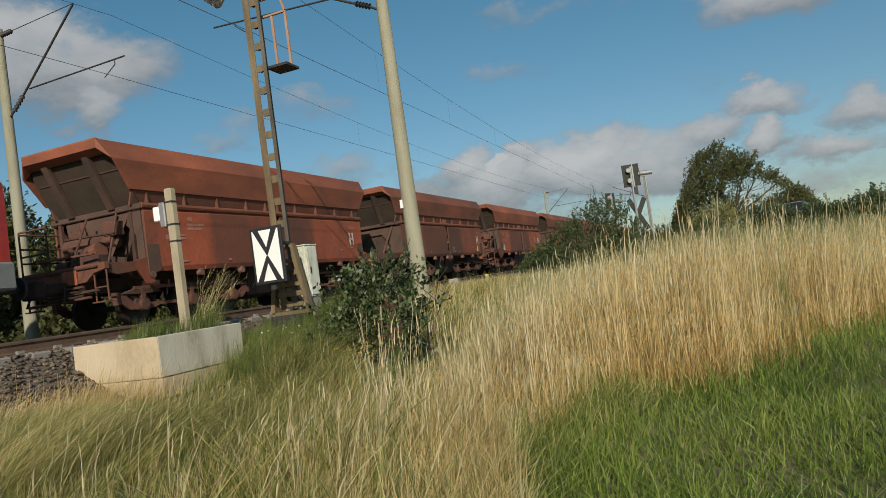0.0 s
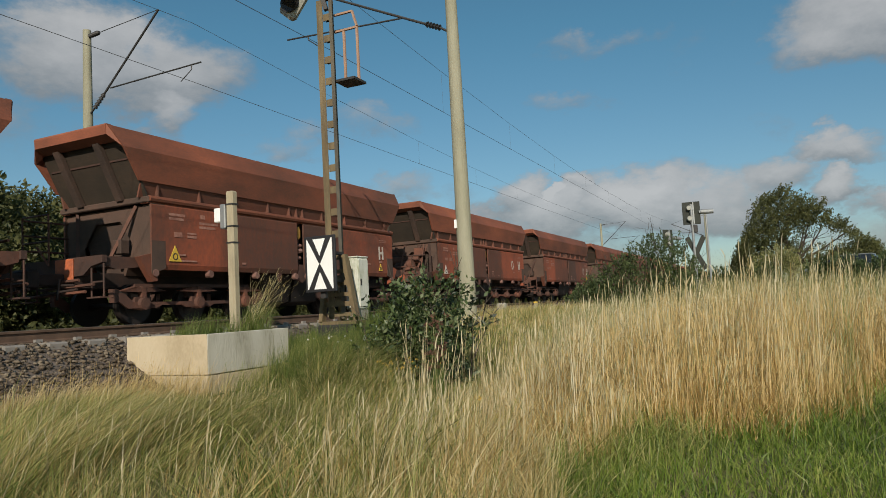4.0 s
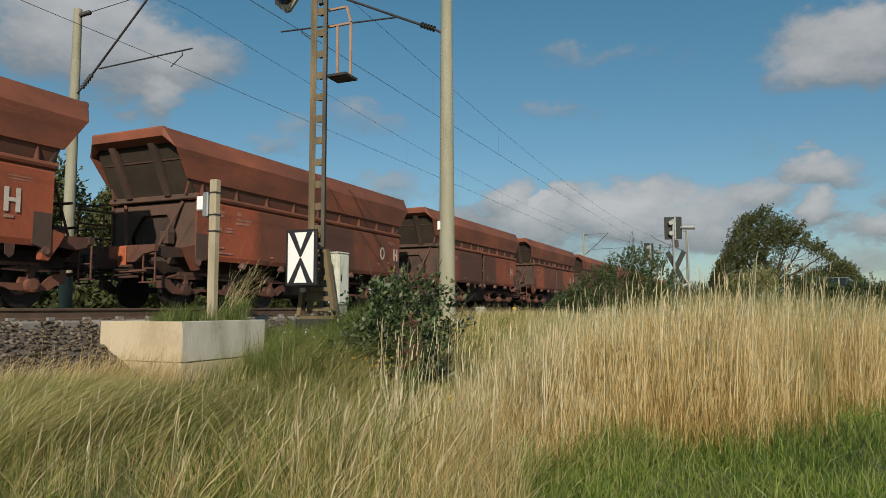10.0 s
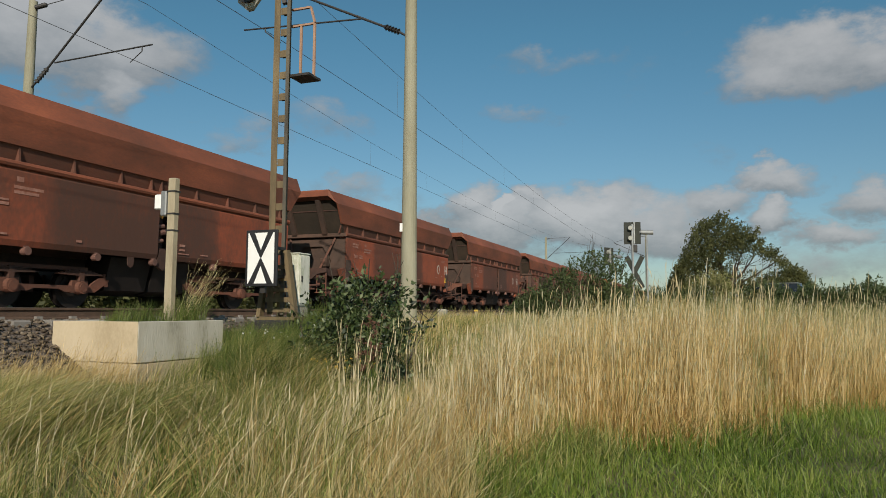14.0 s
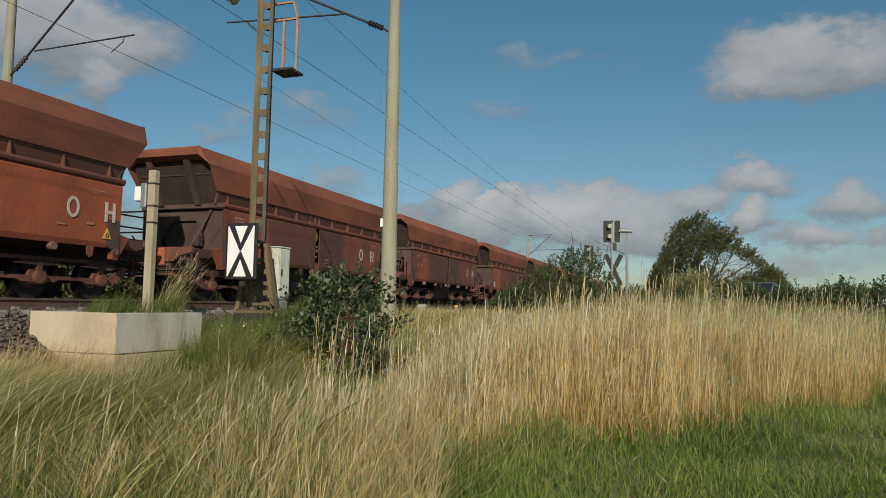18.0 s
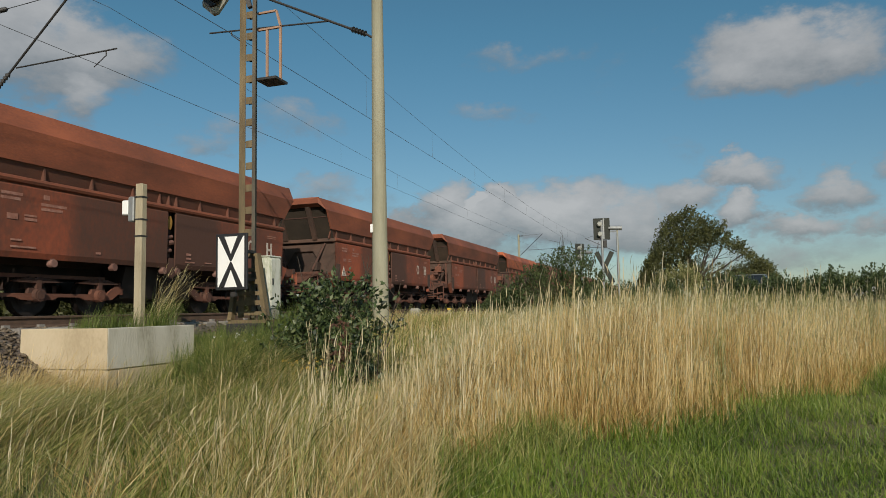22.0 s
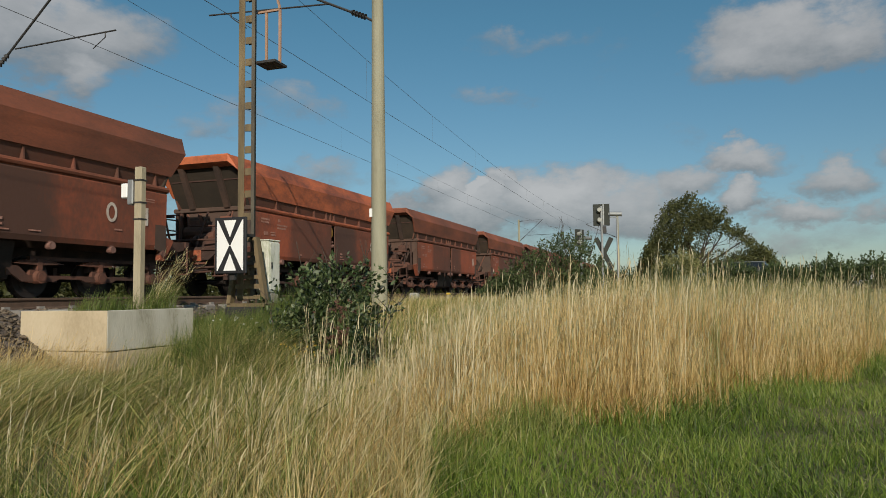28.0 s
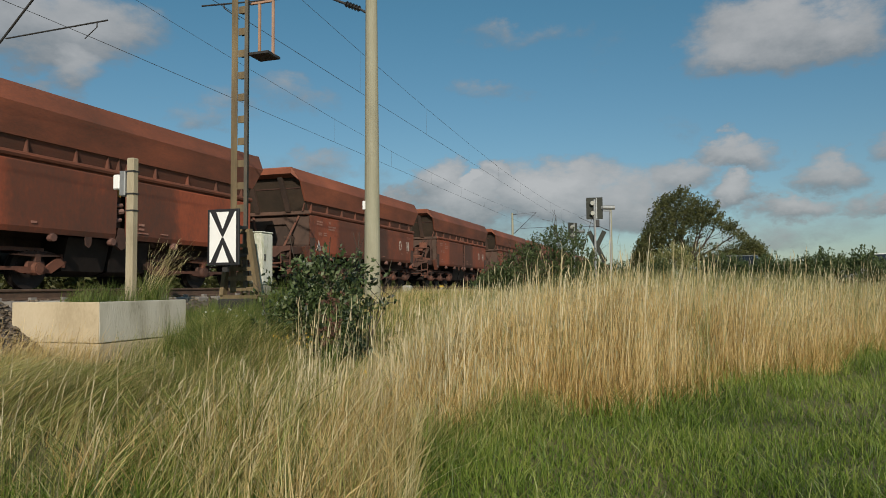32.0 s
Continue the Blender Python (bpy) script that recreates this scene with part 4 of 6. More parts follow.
# ---------------------------------------------------------------- locomotive
loco = thing("electric_locomotive", "red electric locomotive with a grey skirt, drawing the ore train", "locomotive")
bm = bmesh.new()
sec = [(-1.48, 1.55), (-1.5, 3.2), (-1.32, 3.75), (-0.9, 4.05), (0.9, 4.05), (1.32, 3.75), (1.5, 3.2), (1.48, 1.55)]
rings = []
for y, k, dz in ((-0.35, 0.93, -0.25), (-0.12, 0.97, -0.08), (0.25, 1.0, 0), (15.6, 1.0, 0), (16.0, 0.97, -0.1), (16.3, 0.92, -0.3)):
    rings.append([bm.verts.new((x * k, -y, z + (dz if z > 3 else 0))) for x, z in sec])
for a, b in zip(rings, rings[1:]):
    for i in range(len(sec)):
        j = (i + 1) % len(sec)
        bm.faces.new((a[i], a[j], b[j], b[i]))
bm.faces.new(rings[0])
bm.faces.new(rings[-1][::-1])
part("body", bm, M_LOCO, loco, "glossy red body")
bm = bmesh.new()
box(bm, -1.49, 1.49, -16.3, 0.36, 1.0, 1.55, 0.04)
part("skirt", bm, M_LOCOGREY, loco, "grey lower skirt")
bm = bmesh.new()
box(bm, -1.2, 1.2, -15.5, -0.6, 0.4, 1.0, 0.05)
part("underframe", bm, M_BLACK, loco)
for y in (-0.55, -1.45):
    bm = bmesh.new()
    rod(bm, (1.54, y, 1.75), (1.54, y, 2.95), 0.025, n=8)
    part("handrail", bm, M_GALV, loco, "pale door handrail")
bm = bmesh.new()
box(bm, 1.49, 1.515, -1.35, -0.65, 1.62, 3.35, 0.01)
cd = part("cab_door", bm, M_LOCO, loco, "red cab door")
bm = bmesh.new()
box(bm, 1.515, 1.525, -1.25, -0.75, 2.55, 3.2)
part("door_window", bm, M_GLASSDARK, cd)
bm = bmesh.new()
box(bm, -1.0, 1.0, 0.33, 0.39, 2.65, 3.45, 0.02)
part("rear_window", bm, M_GLASSDARK, loco)
for x in (-0.875, 0.875):
    bm = bmesh.new()
    rod(bm, (x, 0.36, 1.05), (x, 0.8, 1.05), 0.1, n=12)
    rod(bm, (x, 0.8, 1.05), (x, 0.86, 1.05), 0.24, n=18)
    part("buffer", bm, M_BLACK, loco)
bm = bmesh.new()
for x in (-0.5, 0.3):
    rod(bm, (x, -0.3, 3.95), (x, -0.3, 4.16), 0.09, n=10)
part("roof_horn", bm, M_RUSTPINK, loco)
for y in (-2.2, -4.8, -11.0, -13.6):
    part("wheelset", WHEELSET, M_WHEEL, loco, at=pose(0, y, WHEEL_R))
for y in (-3.5, -12.3):
    for s in (-1, 1):
        part("bogie_frame", bogie_side(s), M_BLACK, loco, at=pose(0, y, 0))

# ---------------------------------------------------------------- lineside things
# concrete planter of retaining panels
planter = thing("retaining_block", "cream and white concrete retaining block filled with soil and grass", "concrete block")
BX0, BX1, BY0, BY1, BZ = -8.52, -7.0, 7.16, 8.88, -0.18
BA, BB = BX1 - 0.13, BY0 + 0.13
for poly, lab, mt in (([(BX0, BY0), (BX1 - 0.002, BY0), (BA - 0.002, BB), (BX0, BB)], "cream concrete panel", M_CREAM), ([(BX1, BY0 + 0.002), (BX1, BY1), (BA, BY1), (BA, BB + 0.002)], "whitish stained concrete panel", M_CONC),
                      ([(BX0, BB + 0.002), (BX0 + 0.13, BB + 0.002), (BX0 + 0.13, BY1), (BX0, BY1)], "", M_CONC), ([(BX0 + 0.132, BY1 - 0.13), (BA - 0.002, BY1 - 0.13), (BA - 0.002, BY1), (BX0 + 0.132, BY1)], "", M_CONC)):
    bm = bmesh.new()
    prism(bm, poly, "z", -0.72, BZ)
    bmesh.ops.bevel(bm, geom=bm.edges[:], offset=0.008, segments=1, affect="EDGES", profile=0.5)
    part("panel", bm, mt, planter, lab)
for q in ((BX0 + 0.3, BX1 - 0.012, BY0 + 0.012, BY0 + 0.2, -1.05, -0.728), (BX1 - 0.2, BX1 - 0.012, BY0 + 0.202, BY1, -1.05, -0.728)):
    bm = bmesh.new()
    box(bm, *q, 0.012)
    part("footing", bm, M_CREAM, planter)
bm = bmesh.new()
box(bm, BX0 + 0.134, BX1 - 0.134, BY0 + 0.134, BY1 - 0.134, -0.9, -0.27)
part("soil", bm, M_GROUND, planter, "dark soil")

# concrete post with a small switch box
post = thing("concrete_post", "pale square concrete post with a small box strapped on", "post")
PX, PY = -7.77, 8.55
bm = bmesh.new()
box(bm, PX - 0.06, PX + 0.075, PY - 0.06, PY + 0.06, -0.4, 2.02, 0.015)
part("shaft", bm, M_POST, post)
for z in (1.2, 1.46, 1.81):
    bm = bmesh.new()
    box(bm, PX - 0.067, PX + 0.082, PY - 0.067, PY + 0.067, z - 0.012, z + 0.012)
    part("strap", bm, M_DARKSTEEL, post)
bm = bmesh.new()
box(bm, PX - 0.18, PX - 0.07, PY - 0.08, PY + 0.06, 1.43, 1.82, 0.015)
part("backing_plate", bm, M_GALV, post, "grey steel backing plate")
bm = bmesh.new()
box(bm, PX - 0.31, PX - 0.184, PY - 0.07, PY + 0.05, 1.54, 1.77, 0.015)
part("switch_box", bm, M_WHITE, post, "small white box")

# lattice signal mast with distant-signal head
mast = thing("signal_mast", "weathered steel lattice mast of a railway signal with hooded lamps", "signal")
MX, MY, MTOP = -7.29, 10.78, 5.9
# left channel takes the steel with sunlight painted in, right one the shaded copy
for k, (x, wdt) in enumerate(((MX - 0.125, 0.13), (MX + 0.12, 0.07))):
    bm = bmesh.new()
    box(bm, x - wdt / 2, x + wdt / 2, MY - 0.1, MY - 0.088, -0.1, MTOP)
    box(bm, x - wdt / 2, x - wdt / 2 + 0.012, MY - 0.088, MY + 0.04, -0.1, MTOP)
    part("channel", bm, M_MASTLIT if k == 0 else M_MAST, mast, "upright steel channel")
z = 0.15
while z < MTOP:
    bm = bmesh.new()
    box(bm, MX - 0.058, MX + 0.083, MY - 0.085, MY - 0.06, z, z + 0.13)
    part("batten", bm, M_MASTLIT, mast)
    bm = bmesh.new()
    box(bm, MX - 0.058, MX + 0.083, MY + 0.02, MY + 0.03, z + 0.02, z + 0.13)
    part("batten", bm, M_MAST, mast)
    z += 0.41
bm = bmesh.new()
for x in (-0.3, 0.36):
    beam(bm, (MX + x * 1.15, MY - 0.1, -0.16), (MX + x * 0.55, MY - 0.1, 1.05), 0.12, 0.08)
    beam(bm, (MX + x * 0.5, MY + 0.3, -0.16), (MX + x * 0.5, MY, 1.0), 0.07, 0.06)
for z in (0.12, 0.5):
    box(bm, MX - 0.22, MX + 0.3, MY - 0.125, MY - 0.105, z, z + 0.09)
for z in (-0.06, 0.3, 0.72):
    box(bm, MX - 0.2, MX + 0.3 - 0.08 * z, MY - 0.125, MY - 0.105, z, z + 0.07)
box(bm, MX - 0.36, MX + 0.42, MY - 0.16, MY + 0.34, -0.2, -0.14)
part("foot_brace", bm, M_MASTLIT, mast)
bm = bmesh.new()
box(bm, MX - 0.36, MX + 0.36, MY - 0.25, MY + 0.25, -0.7, -0.2, 0.03)
part("foundation", bm, M_DARKSTEEL, mast, "dark stained footing")
# cage platform
CX0, CX1, CZ0, CZ1 = MX + 0.21, MX + 0.5, 4.33, 5.35
bm = bmesh.new()
box(bm, CX0 - 0.12, CX1 + 0.02, MY + 0.0, MY + 0.42, CZ0 - 0.03, CZ0 + 0.015)
part("platform", bm, M_DARKSTEEL, mast, "small grating platform")
for a, b in (((CX0, MY + 0.2, CZ0), (CX0, MY + 0.2, CZ1)), ((CX1, MY + 0.2, CZ0), (CX1, MY + 0.2, CZ1)), ((MX, MY + 0.2, CZ1), (CX1, MY + 0.2, CZ1)), ((MX, MY + 0.2, CZ1 + 0.33), (CX0 + 0.2, MY + 0.2, CZ1 + 0.33)), ((CX0 + 0.2, MY + 0.2, CZ1 + 0.33), (CX1, MY + 0.2, CZ1 + 0.02))):
    bm = bmesh.new()
    beam(bm, a, b, 0.045, 0.035)
    part("cage_bar", bm, M_RUSTPINK, mast, "rusty angle bar")
# signal head: a tilted grey screen with two hooded lamps
HM = pose(MX - 0.32, MY - 0.25, 6.2, 0, 41, 0)
bm = bmesh.new()
box(bm, -0.22, 0.22, -0.1, 0.1, -0.7, 0.75, 0.07, HM)
head = part("signal_head", bm, M_GREYHEAD, mast, "grey tilted signal screen")
for z in (-0.42, 0.42):
    bm = bmesh.new()
    n = 14
    fr, bk, bk2, fr2 = [], [], [], []
    for k in range(n + 1):
        a = radians(-200 + 220 * k / n) + math.pi
        c, s = math.cos(a), math.sin(a)
        fr.append(bm.verts.new(HM @ Vector((0.24 * c, -0.55 - 0.15 * s, z + 0.24 * s))))
        bk.append(bm.verts.new(HM @ Vector((0.19 * c, -0.105, z + 0.19 * s))))
    for k in range(n):
        bm.faces.new((fr[k], fr[k + 1], bk[k + 1], bk[k]))
    g = bmesh.ops.solidify(bm, geom=bm.faces[:], thickness=0.015)
    rod(bm, HM @ Vector((0, -0.1, z)), HM @ Vector((0, -0.15, z)), 0.2, n=16)
    part("lamp_hood", bm, M_BLACK, head, "black lamp hood")
bm = bmesh.new()
beam(bm, (MX, MY - 0.05, 5.7), (MX - 0.15, MY - 0.1, 6.3), 0.1, 0.08)
part("head_bracket", bm, M_DARKSTEEL, mast)

# distant-signal board
board = thing("signal_board", "white board with two black chevrons meeting point to point", "signal board")
NX, NY, NZ0, NZ1 = -7.15, 10.0, 0.43, 1.3
W2 = 0.265
bm = bmesh.new()
box(bm, NX - W2 - 0.05, NX + W2 + 0.05, NY, NY + 0.05, NZ0 - 0.05, NZ1 + 0.05, 0.008)
part("frame", bm, M_BLACK, board, "black board edge")
bm = bmesh.new()
box(bm, NX - W2, NX + W2, NY - 0.006, NY - 0.001, NZ0, NZ1)
part("plate", bm, M_WHITE, board, "white enamelled plate")
zc = (NZ0 + NZ1) / 2
for s in (1, -1):
    bm = bmesh.new()
    ze = NZ1 if s > 0 else NZ0
    t = 0.1
    q = [(NX - W2 + 0.02, ze), (NX - W2 + 0.02 + t * 1.15, ze), (NX, zc + s * t * 1.35), (NX + W2 - 0.02 - t * 1.15, ze), (NX + W2 - 0.02, ze), (NX + 0.012, zc + s * 0.004), (NX - 0.012, zc + s * 0.004)]
    bm.faces.new([bm.verts.new((x, NY - 0.0095, z)) for x, z in q])
    e = bmesh.ops.extrude_face_region(bm, geom=bm.faces[:])
    bmesh.ops.translate(bm, vec=(0, 0.003, 0), verts=[v for v in e["geom"] if isinstance(v, bmesh.types.BMVert)])
    part("chevron", bm, M_BLACK, board, "black chevron")
bm = bmesh.new()
box(bm, NX - 0.05, NX + 0.05, NY + 0.06, NY + 0.12, 0.27, NZ1)
box(bm, NX - 0.05, NX + 0.05, NY + 0.05, MY - 0.1, 0.55, 0.6)
box(bm, NX - 0.05, NX + 0.05, NY + 0.05, MY - 0.1, 1.05, 1.1)
part("bracket", bm, M_DARKSTEEL, board)

# white switch cabinet
cab = thing("switch_cabinet", "weathered white lineside switch cabinet with green stains", "cabinet")
KX, KY = -7.28, 11.35
bm = bmesh.new()
box(bm, KX - 0.11, KX + 0.17, KY - 0.22, KY + 0.16, 0.05, 1.02, 0.02)
part("body", bm, M_CABINET, cab)
bm = bmesh.new()
box(bm, KX - 0.12, KX + 0.18, KY - 0.23, KY + 0.17, 1.022, 1.05, 0.01)
part("lid", bm, M_CABINET, cab)
bm = bmesh.new()
box(bm, KX + 0.172, KX + 0.186, KY - 0.19, KY + 0.13, 0.1, 0.99, 0.005)
d = part("door", bm, M_CABINET, cab)
bm = bmesh.new()
box(bm, KX + 0.188, KX + 0.2, KY - 0.16, KY - 0.13, 0.5, 0.62)
part("handle", bm, M_DARKSTEEL, d)
bm = bmesh.new()
box(bm, KX - 0.09, KX + 0.15, KY - 0.2, KY + 0.14, -0.5, 0.05)
part("plinth", bm, M_CONC2, cab)

# ---------------------------------------------------------------- overhead line


def insulator(a, b, r=0.075):
    bm = bmesh.new()
    a, b = Vector(a), Vector(b)
    n = 5
    for k in range(n):
        p, q = a.lerp(b, (k + 0.15) / n), a.lerp(b, (k + 0.85) / n)
        rod(bm, p, q, r, r * 0.55, n=10)
    rod(bm, a, b, 0.025, n=6)
    return bm


def catenary_mast(x, y, s, h, label):
    """s: +1 where the arm reaches towards +x."""
    m = thing("catenary_mast", label, "catenary mast", group="overhead line masts")
    bm = bmesh.new()
    z0 = float(ground_z(x, y)) - 0.3
    rod(bm, (x, y, z0), (x, y, h), 0.19, 0.115, n=20)
    part("pole", bm, M_POLE, m, "tapered spun-concrete pole")
    bm = bmesh.new()
    box(bm, x - 0.26, x + 0.26, y - 0.26, y + 0.26, z0 - 0.3, z0 + 0.45, 0.03)
    part("foundation", bm, M_CONC, m, "pale concrete footing")
    zb = 6.32
    # slanting tube, its insulator, registration arm with drop bracket, top tie with insulator
    def P(dx, z):
        return (x + s * dx, y, z)
    if s > 0:
        k1, k2, apex, joint, tip, clamp = P(0.3, zb + 0.14), P(0.72, zb + 0.5), P(2.96, 8.85), P(0.98, 6.94), P(4.5, 7.0), P(3.75, 6.6)
    else:
        k1, k2, apex, joint, tip, clamp = P(0.3, zb + 0.12), P(0.68, zb + 0.3), P(3.7, 8.1), P(1.3, 6.9), P(4.65, 7.1), P(3.55, 6.62)
    bm = bmesh.new()
    rod(bm, P(0.12, zb), k1, 0.028, n=8)
    rod(bm, k2, apex, 0.03, n=8)
    part("cantilever_tube", bm, M_DARKSTEEL, m, "slanting cantilever tube")
    part("insulator", insulator(k1, k2), M_DARKSTEEL, m, "ribbed insulator")
    bm = bmesh.new()
    rod(bm, joint, tip, 0.022, n=8)
    rod(bm, P(4.15 if s > 0 else 4.0, tip[2] - 0.02), P(4.15 if s > 0 else 4.0, tip[2] - 0.14), 0.016, n=6)
    rod(bm, P(4.15 if s > 0 else 4.0, tip[2] - 0.14), clamp, 0.013, n=6)
    part("steady_arm", bm, M_DARKSTEEL, m, "thin registration arm")
    part("insulator", insulator(P(0.12, h - 0.2), P(0.55, h - 0.18)), M_DARKSTEEL, m, "ribbed insulator")
    bm = bmesh.new()
    rod(bm, P(0.55, h - 0.18), apex, 0.012, n=6)
    part("top_tie", bm, M_DARKSTEEL, m)
    if s < 0:
        bm = bmesh.new()
        box(bm, x - 0.16, x - 0.1, y - 0.165, y - 0.12, 1.74, 1.93)
        part("number_plate", bm, M_WHITE, m, "small white plate")
    return m


catenary_mast(-18.15, 14.05, 1, 8.9, "concrete catenary mast beyond the far track")
catenary_mast(-6.27, 14.3, -1, 9.2, "tall concrete catenary mast beside the near track")
for y in (83.0, 152.0):
    catenary_mast(-18.15, y, 1, 8.9, "distant concrete catenary mast")
catenary_mast(-6.2 - 0.3, 84.0, -1, 9.2, "distant concrete catenary mast")


def wire(pts, r):
    bm = bmesh.new()
    for a, b in zip(pts, pts[1:]):
        rod(bm, a, b, r, n=5)
    return bm


for x, z, zc, lab in ((-9.98, 6.58, 8.35, "contact and catenary wires over the near track"), (-14.4, 6.56, 8.25, "contact and catenary wires over the far track")):
    line = thing("overhead_line", lab, "overhead line")
    ys = [14.2 + 69 * k for k in range(-1, 5)]
    for a, b in zip(ys, ys[1:]):
        za = 0.33 if round((a - 14.2) / 69) % 2 == 0 else -0.33
        part("contact_wire", wire([(x + za, a, z), (x - za, b, z)], 0.0075), M_WIRE, line)
        n = 10
        sag = [(x + za * (1 - 2 * k / n), a + (b - a) * k / n, zc - 1.0 * 4 * (k / n) * (1 - k / n)) for k in range(n + 1)]
        cu = bpy.data.curves.new("catenary_wire", "CURVE")
        cu.dimensions, cu.bevel_depth, cu.bevel_resolution = "3D", 0.006, 1
        sp = cu.splines.new("POLY")
        sp.points.add(n)
        for k, p in enumerate(sag):
            sp.points[k].co = (*p, 1)
        tmp = bpy.data.objects.new("tmp", cu)
        part("catenary_wire", bpy.data.meshes.new_from_object(tmp), M_WIRE, line)
        bpy.data.objects.remove(tmp)
        bpy.data.curves.remove(cu)
        for k in range(1, n):
            p = sag[k]
            part("dropper", wire([p, (p[0], p[1], z)], 0.003), M_WIRE, line)
# ---------------------------------------------------------------- level crossing, far off


def crossing_light(x, y, zt, turn, cross):
    """A light signal seen from behind: a dark board with a pale stiffener, lamp cases, a tube to one side and, on one, a crossbuck."""
    g = float(ground_z(x, y))
    c = thing("crossing_light", "level crossing light with a dark backing board seen from behind", "crossing signal", pose(x, y, 0, 0, 0, turn), group="level crossing lights")
    bm = bmesh.new()
    rod(bm, (0, 0, g - 0.2), (0, 0, zt - 0.1), 0.055, n=10)
    part("post", bm, M_GALV, c)
    bm = bmesh.new()
    box(bm, -0.35, 0.35, 0.06, 0.09, zt - 0.95, zt, 0.01)
    part("backing_board", bm, M_BOARDBACK, c, "dark backing board")
    bm = bmesh.new()
    box(bm, 0.06, 0.11, 0.0, 0.058, zt - 0.93, zt - 0.02)
    part("stiffener", bm, M_GALV, c, "pale upright bar on the board")
    for z in (zt - 0.26, zt - 0.7):
        bm = bmesh.new()
        rod(bm, (-0.08, 0.058, z), (-0.08, -0.1, z), 0.12, 0.09, n=12)
        part("lamp_case", bm, M_GREYHEAD, c, "grey back of a lamp")
    bm = bmesh.new()
    rod(bm, (-0.08, -0.02, zt - 0.7), (0, 0, zt - 1.3), 0.02, n=6)
    part("cable", bm, M_BLACK, c)
    bm = bmesh.new()
    box(bm, 0.04, 0.2, -0.08, 0.08, zt - 1.3, zt - 0.98, 0.02)
    part("junction_box", bm, M_DARKSTEEL, c)
    bm = bmesh.new()
    rod(bm, (0.36, 0.02, zt - 0.45), (0.86, 0.02, zt - 0.47), 0.1, n=14)
    box(bm, 0.3, 0.38, 0.0, 0.05, zt - 0.5, zt - 0.4)
    part("bell", bm, M_GALV, c, "grey side lamp tube")
    if cross:
        for s in (-1, 1):
            bm = bmesh.new()
            box(bm, -0.1, 0.1, -0.012, 0.012, -0.75, 0.75, 0, pose(0.07, 0.09 + 0.014 * s, zt - 2.15, 0, s * 26, 0))
            part("cross_arm", bm, M_BOARDBACK, c, "arm of a crossbuck")
    return c


crossing_light(-2.95, 30.5, 3.8, 6, True)
crossing_light(-4.85, 38.0, 3.4, 55, False)
lamp = thing("street_lamp", "thin grey street lamp post with a short arm", "street lamp")
bm = bmesh.new()
rod(bm, (-3.7, 48, -0.8), (-3.7, 48, 5.0), 0.07, 0.05, n=8)
part("post", bm, M_GALV, lamp)
bm = bmesh.new()
rod(bm, (-3.7, 48, 5.0), (-4.5, 48, 5.05), 0.04, n=6)
box(bm, -5.0, -4.5, 47.9, 48.1, 4.98, 5.08)
part("arm", bm, M_GALV, lamp)


# ---------------------------------------------------------------- plants


def leaves(rng, centres, radii, n, size, flat=0.0):
    """Leaf quads scattered through ellipsoid clumps, thicker towards their shells."""
    k = rng.choice(len(centres), n, p=np.prod(radii, 1) / np.prod(radii, 1).sum())
    d = rng.normal(0, 1, (n, 3))
    d /= np.linalg.norm(d, axis=1)[:, None]
    p = centres[k] + d * radii[k] * (rng.random((n, 1)) ** 0.45) * rng.uniform(0.8, 1.12, (n, 1))
    u = rng.normal(0, 1, (n, 3))
    u /= np.linalg.norm(u, axis=1)[:, None]
    v = np.cross(u, rng.normal(0, 1, (n, 3)))
    v /= np.linalg.norm(v, axis=1)[:, None]
    s = size * rng.uniform(0.55, 1.3, (n, 1))
    a, b = u * s, v * s * 0.55
    vs = np.stack([p - a, p + b * 0.9 - a * 0.1, p + a, p - b * 0.9 - a * 0.1], 1).reshape(-1, 3)
    return vs, np.arange(4 * n).reshape(n, 4)


def sprays(rng, root, way, length, girth, per, size):
    """Leaves set along tapering shoots that start at root and run along way."""
    n = len(root)
    way = way / np.linalg.norm(way, axis=1)[:, None]
    t = rng.random((n, per, 1)) ** 0.8
    p = root[:, None] + way[:, None] * (length[:, None, None] * t) + rng.normal(0, 1, (n, per, 3)) * (girth[:, None, None] * (1 - 0.8 * t))
    p = p.reshape(-1, 3)
    u = np.repeat(way, per, 0) + rng.normal(0, 0.7, (n * per, 3))
    u /= np.linalg.norm(u, axis=1)[:, None]
    v = np.cross(u, rng.normal(0, 1, (n * per, 3)))
    v /= np.linalg.norm(v, axis=1)[:, None]
    k = size * rng.uniform(0.6, 1.35, (n * per, 1))
    a, b = u * k, v * k * 0.5
    vs = np.stack([p - a, p + b - a * 0.1, p + a, p - b - a * 0.1], 1).reshape(-1, 3)
    return vs, np.arange(4 * n * per).reshape(n * per, 4)


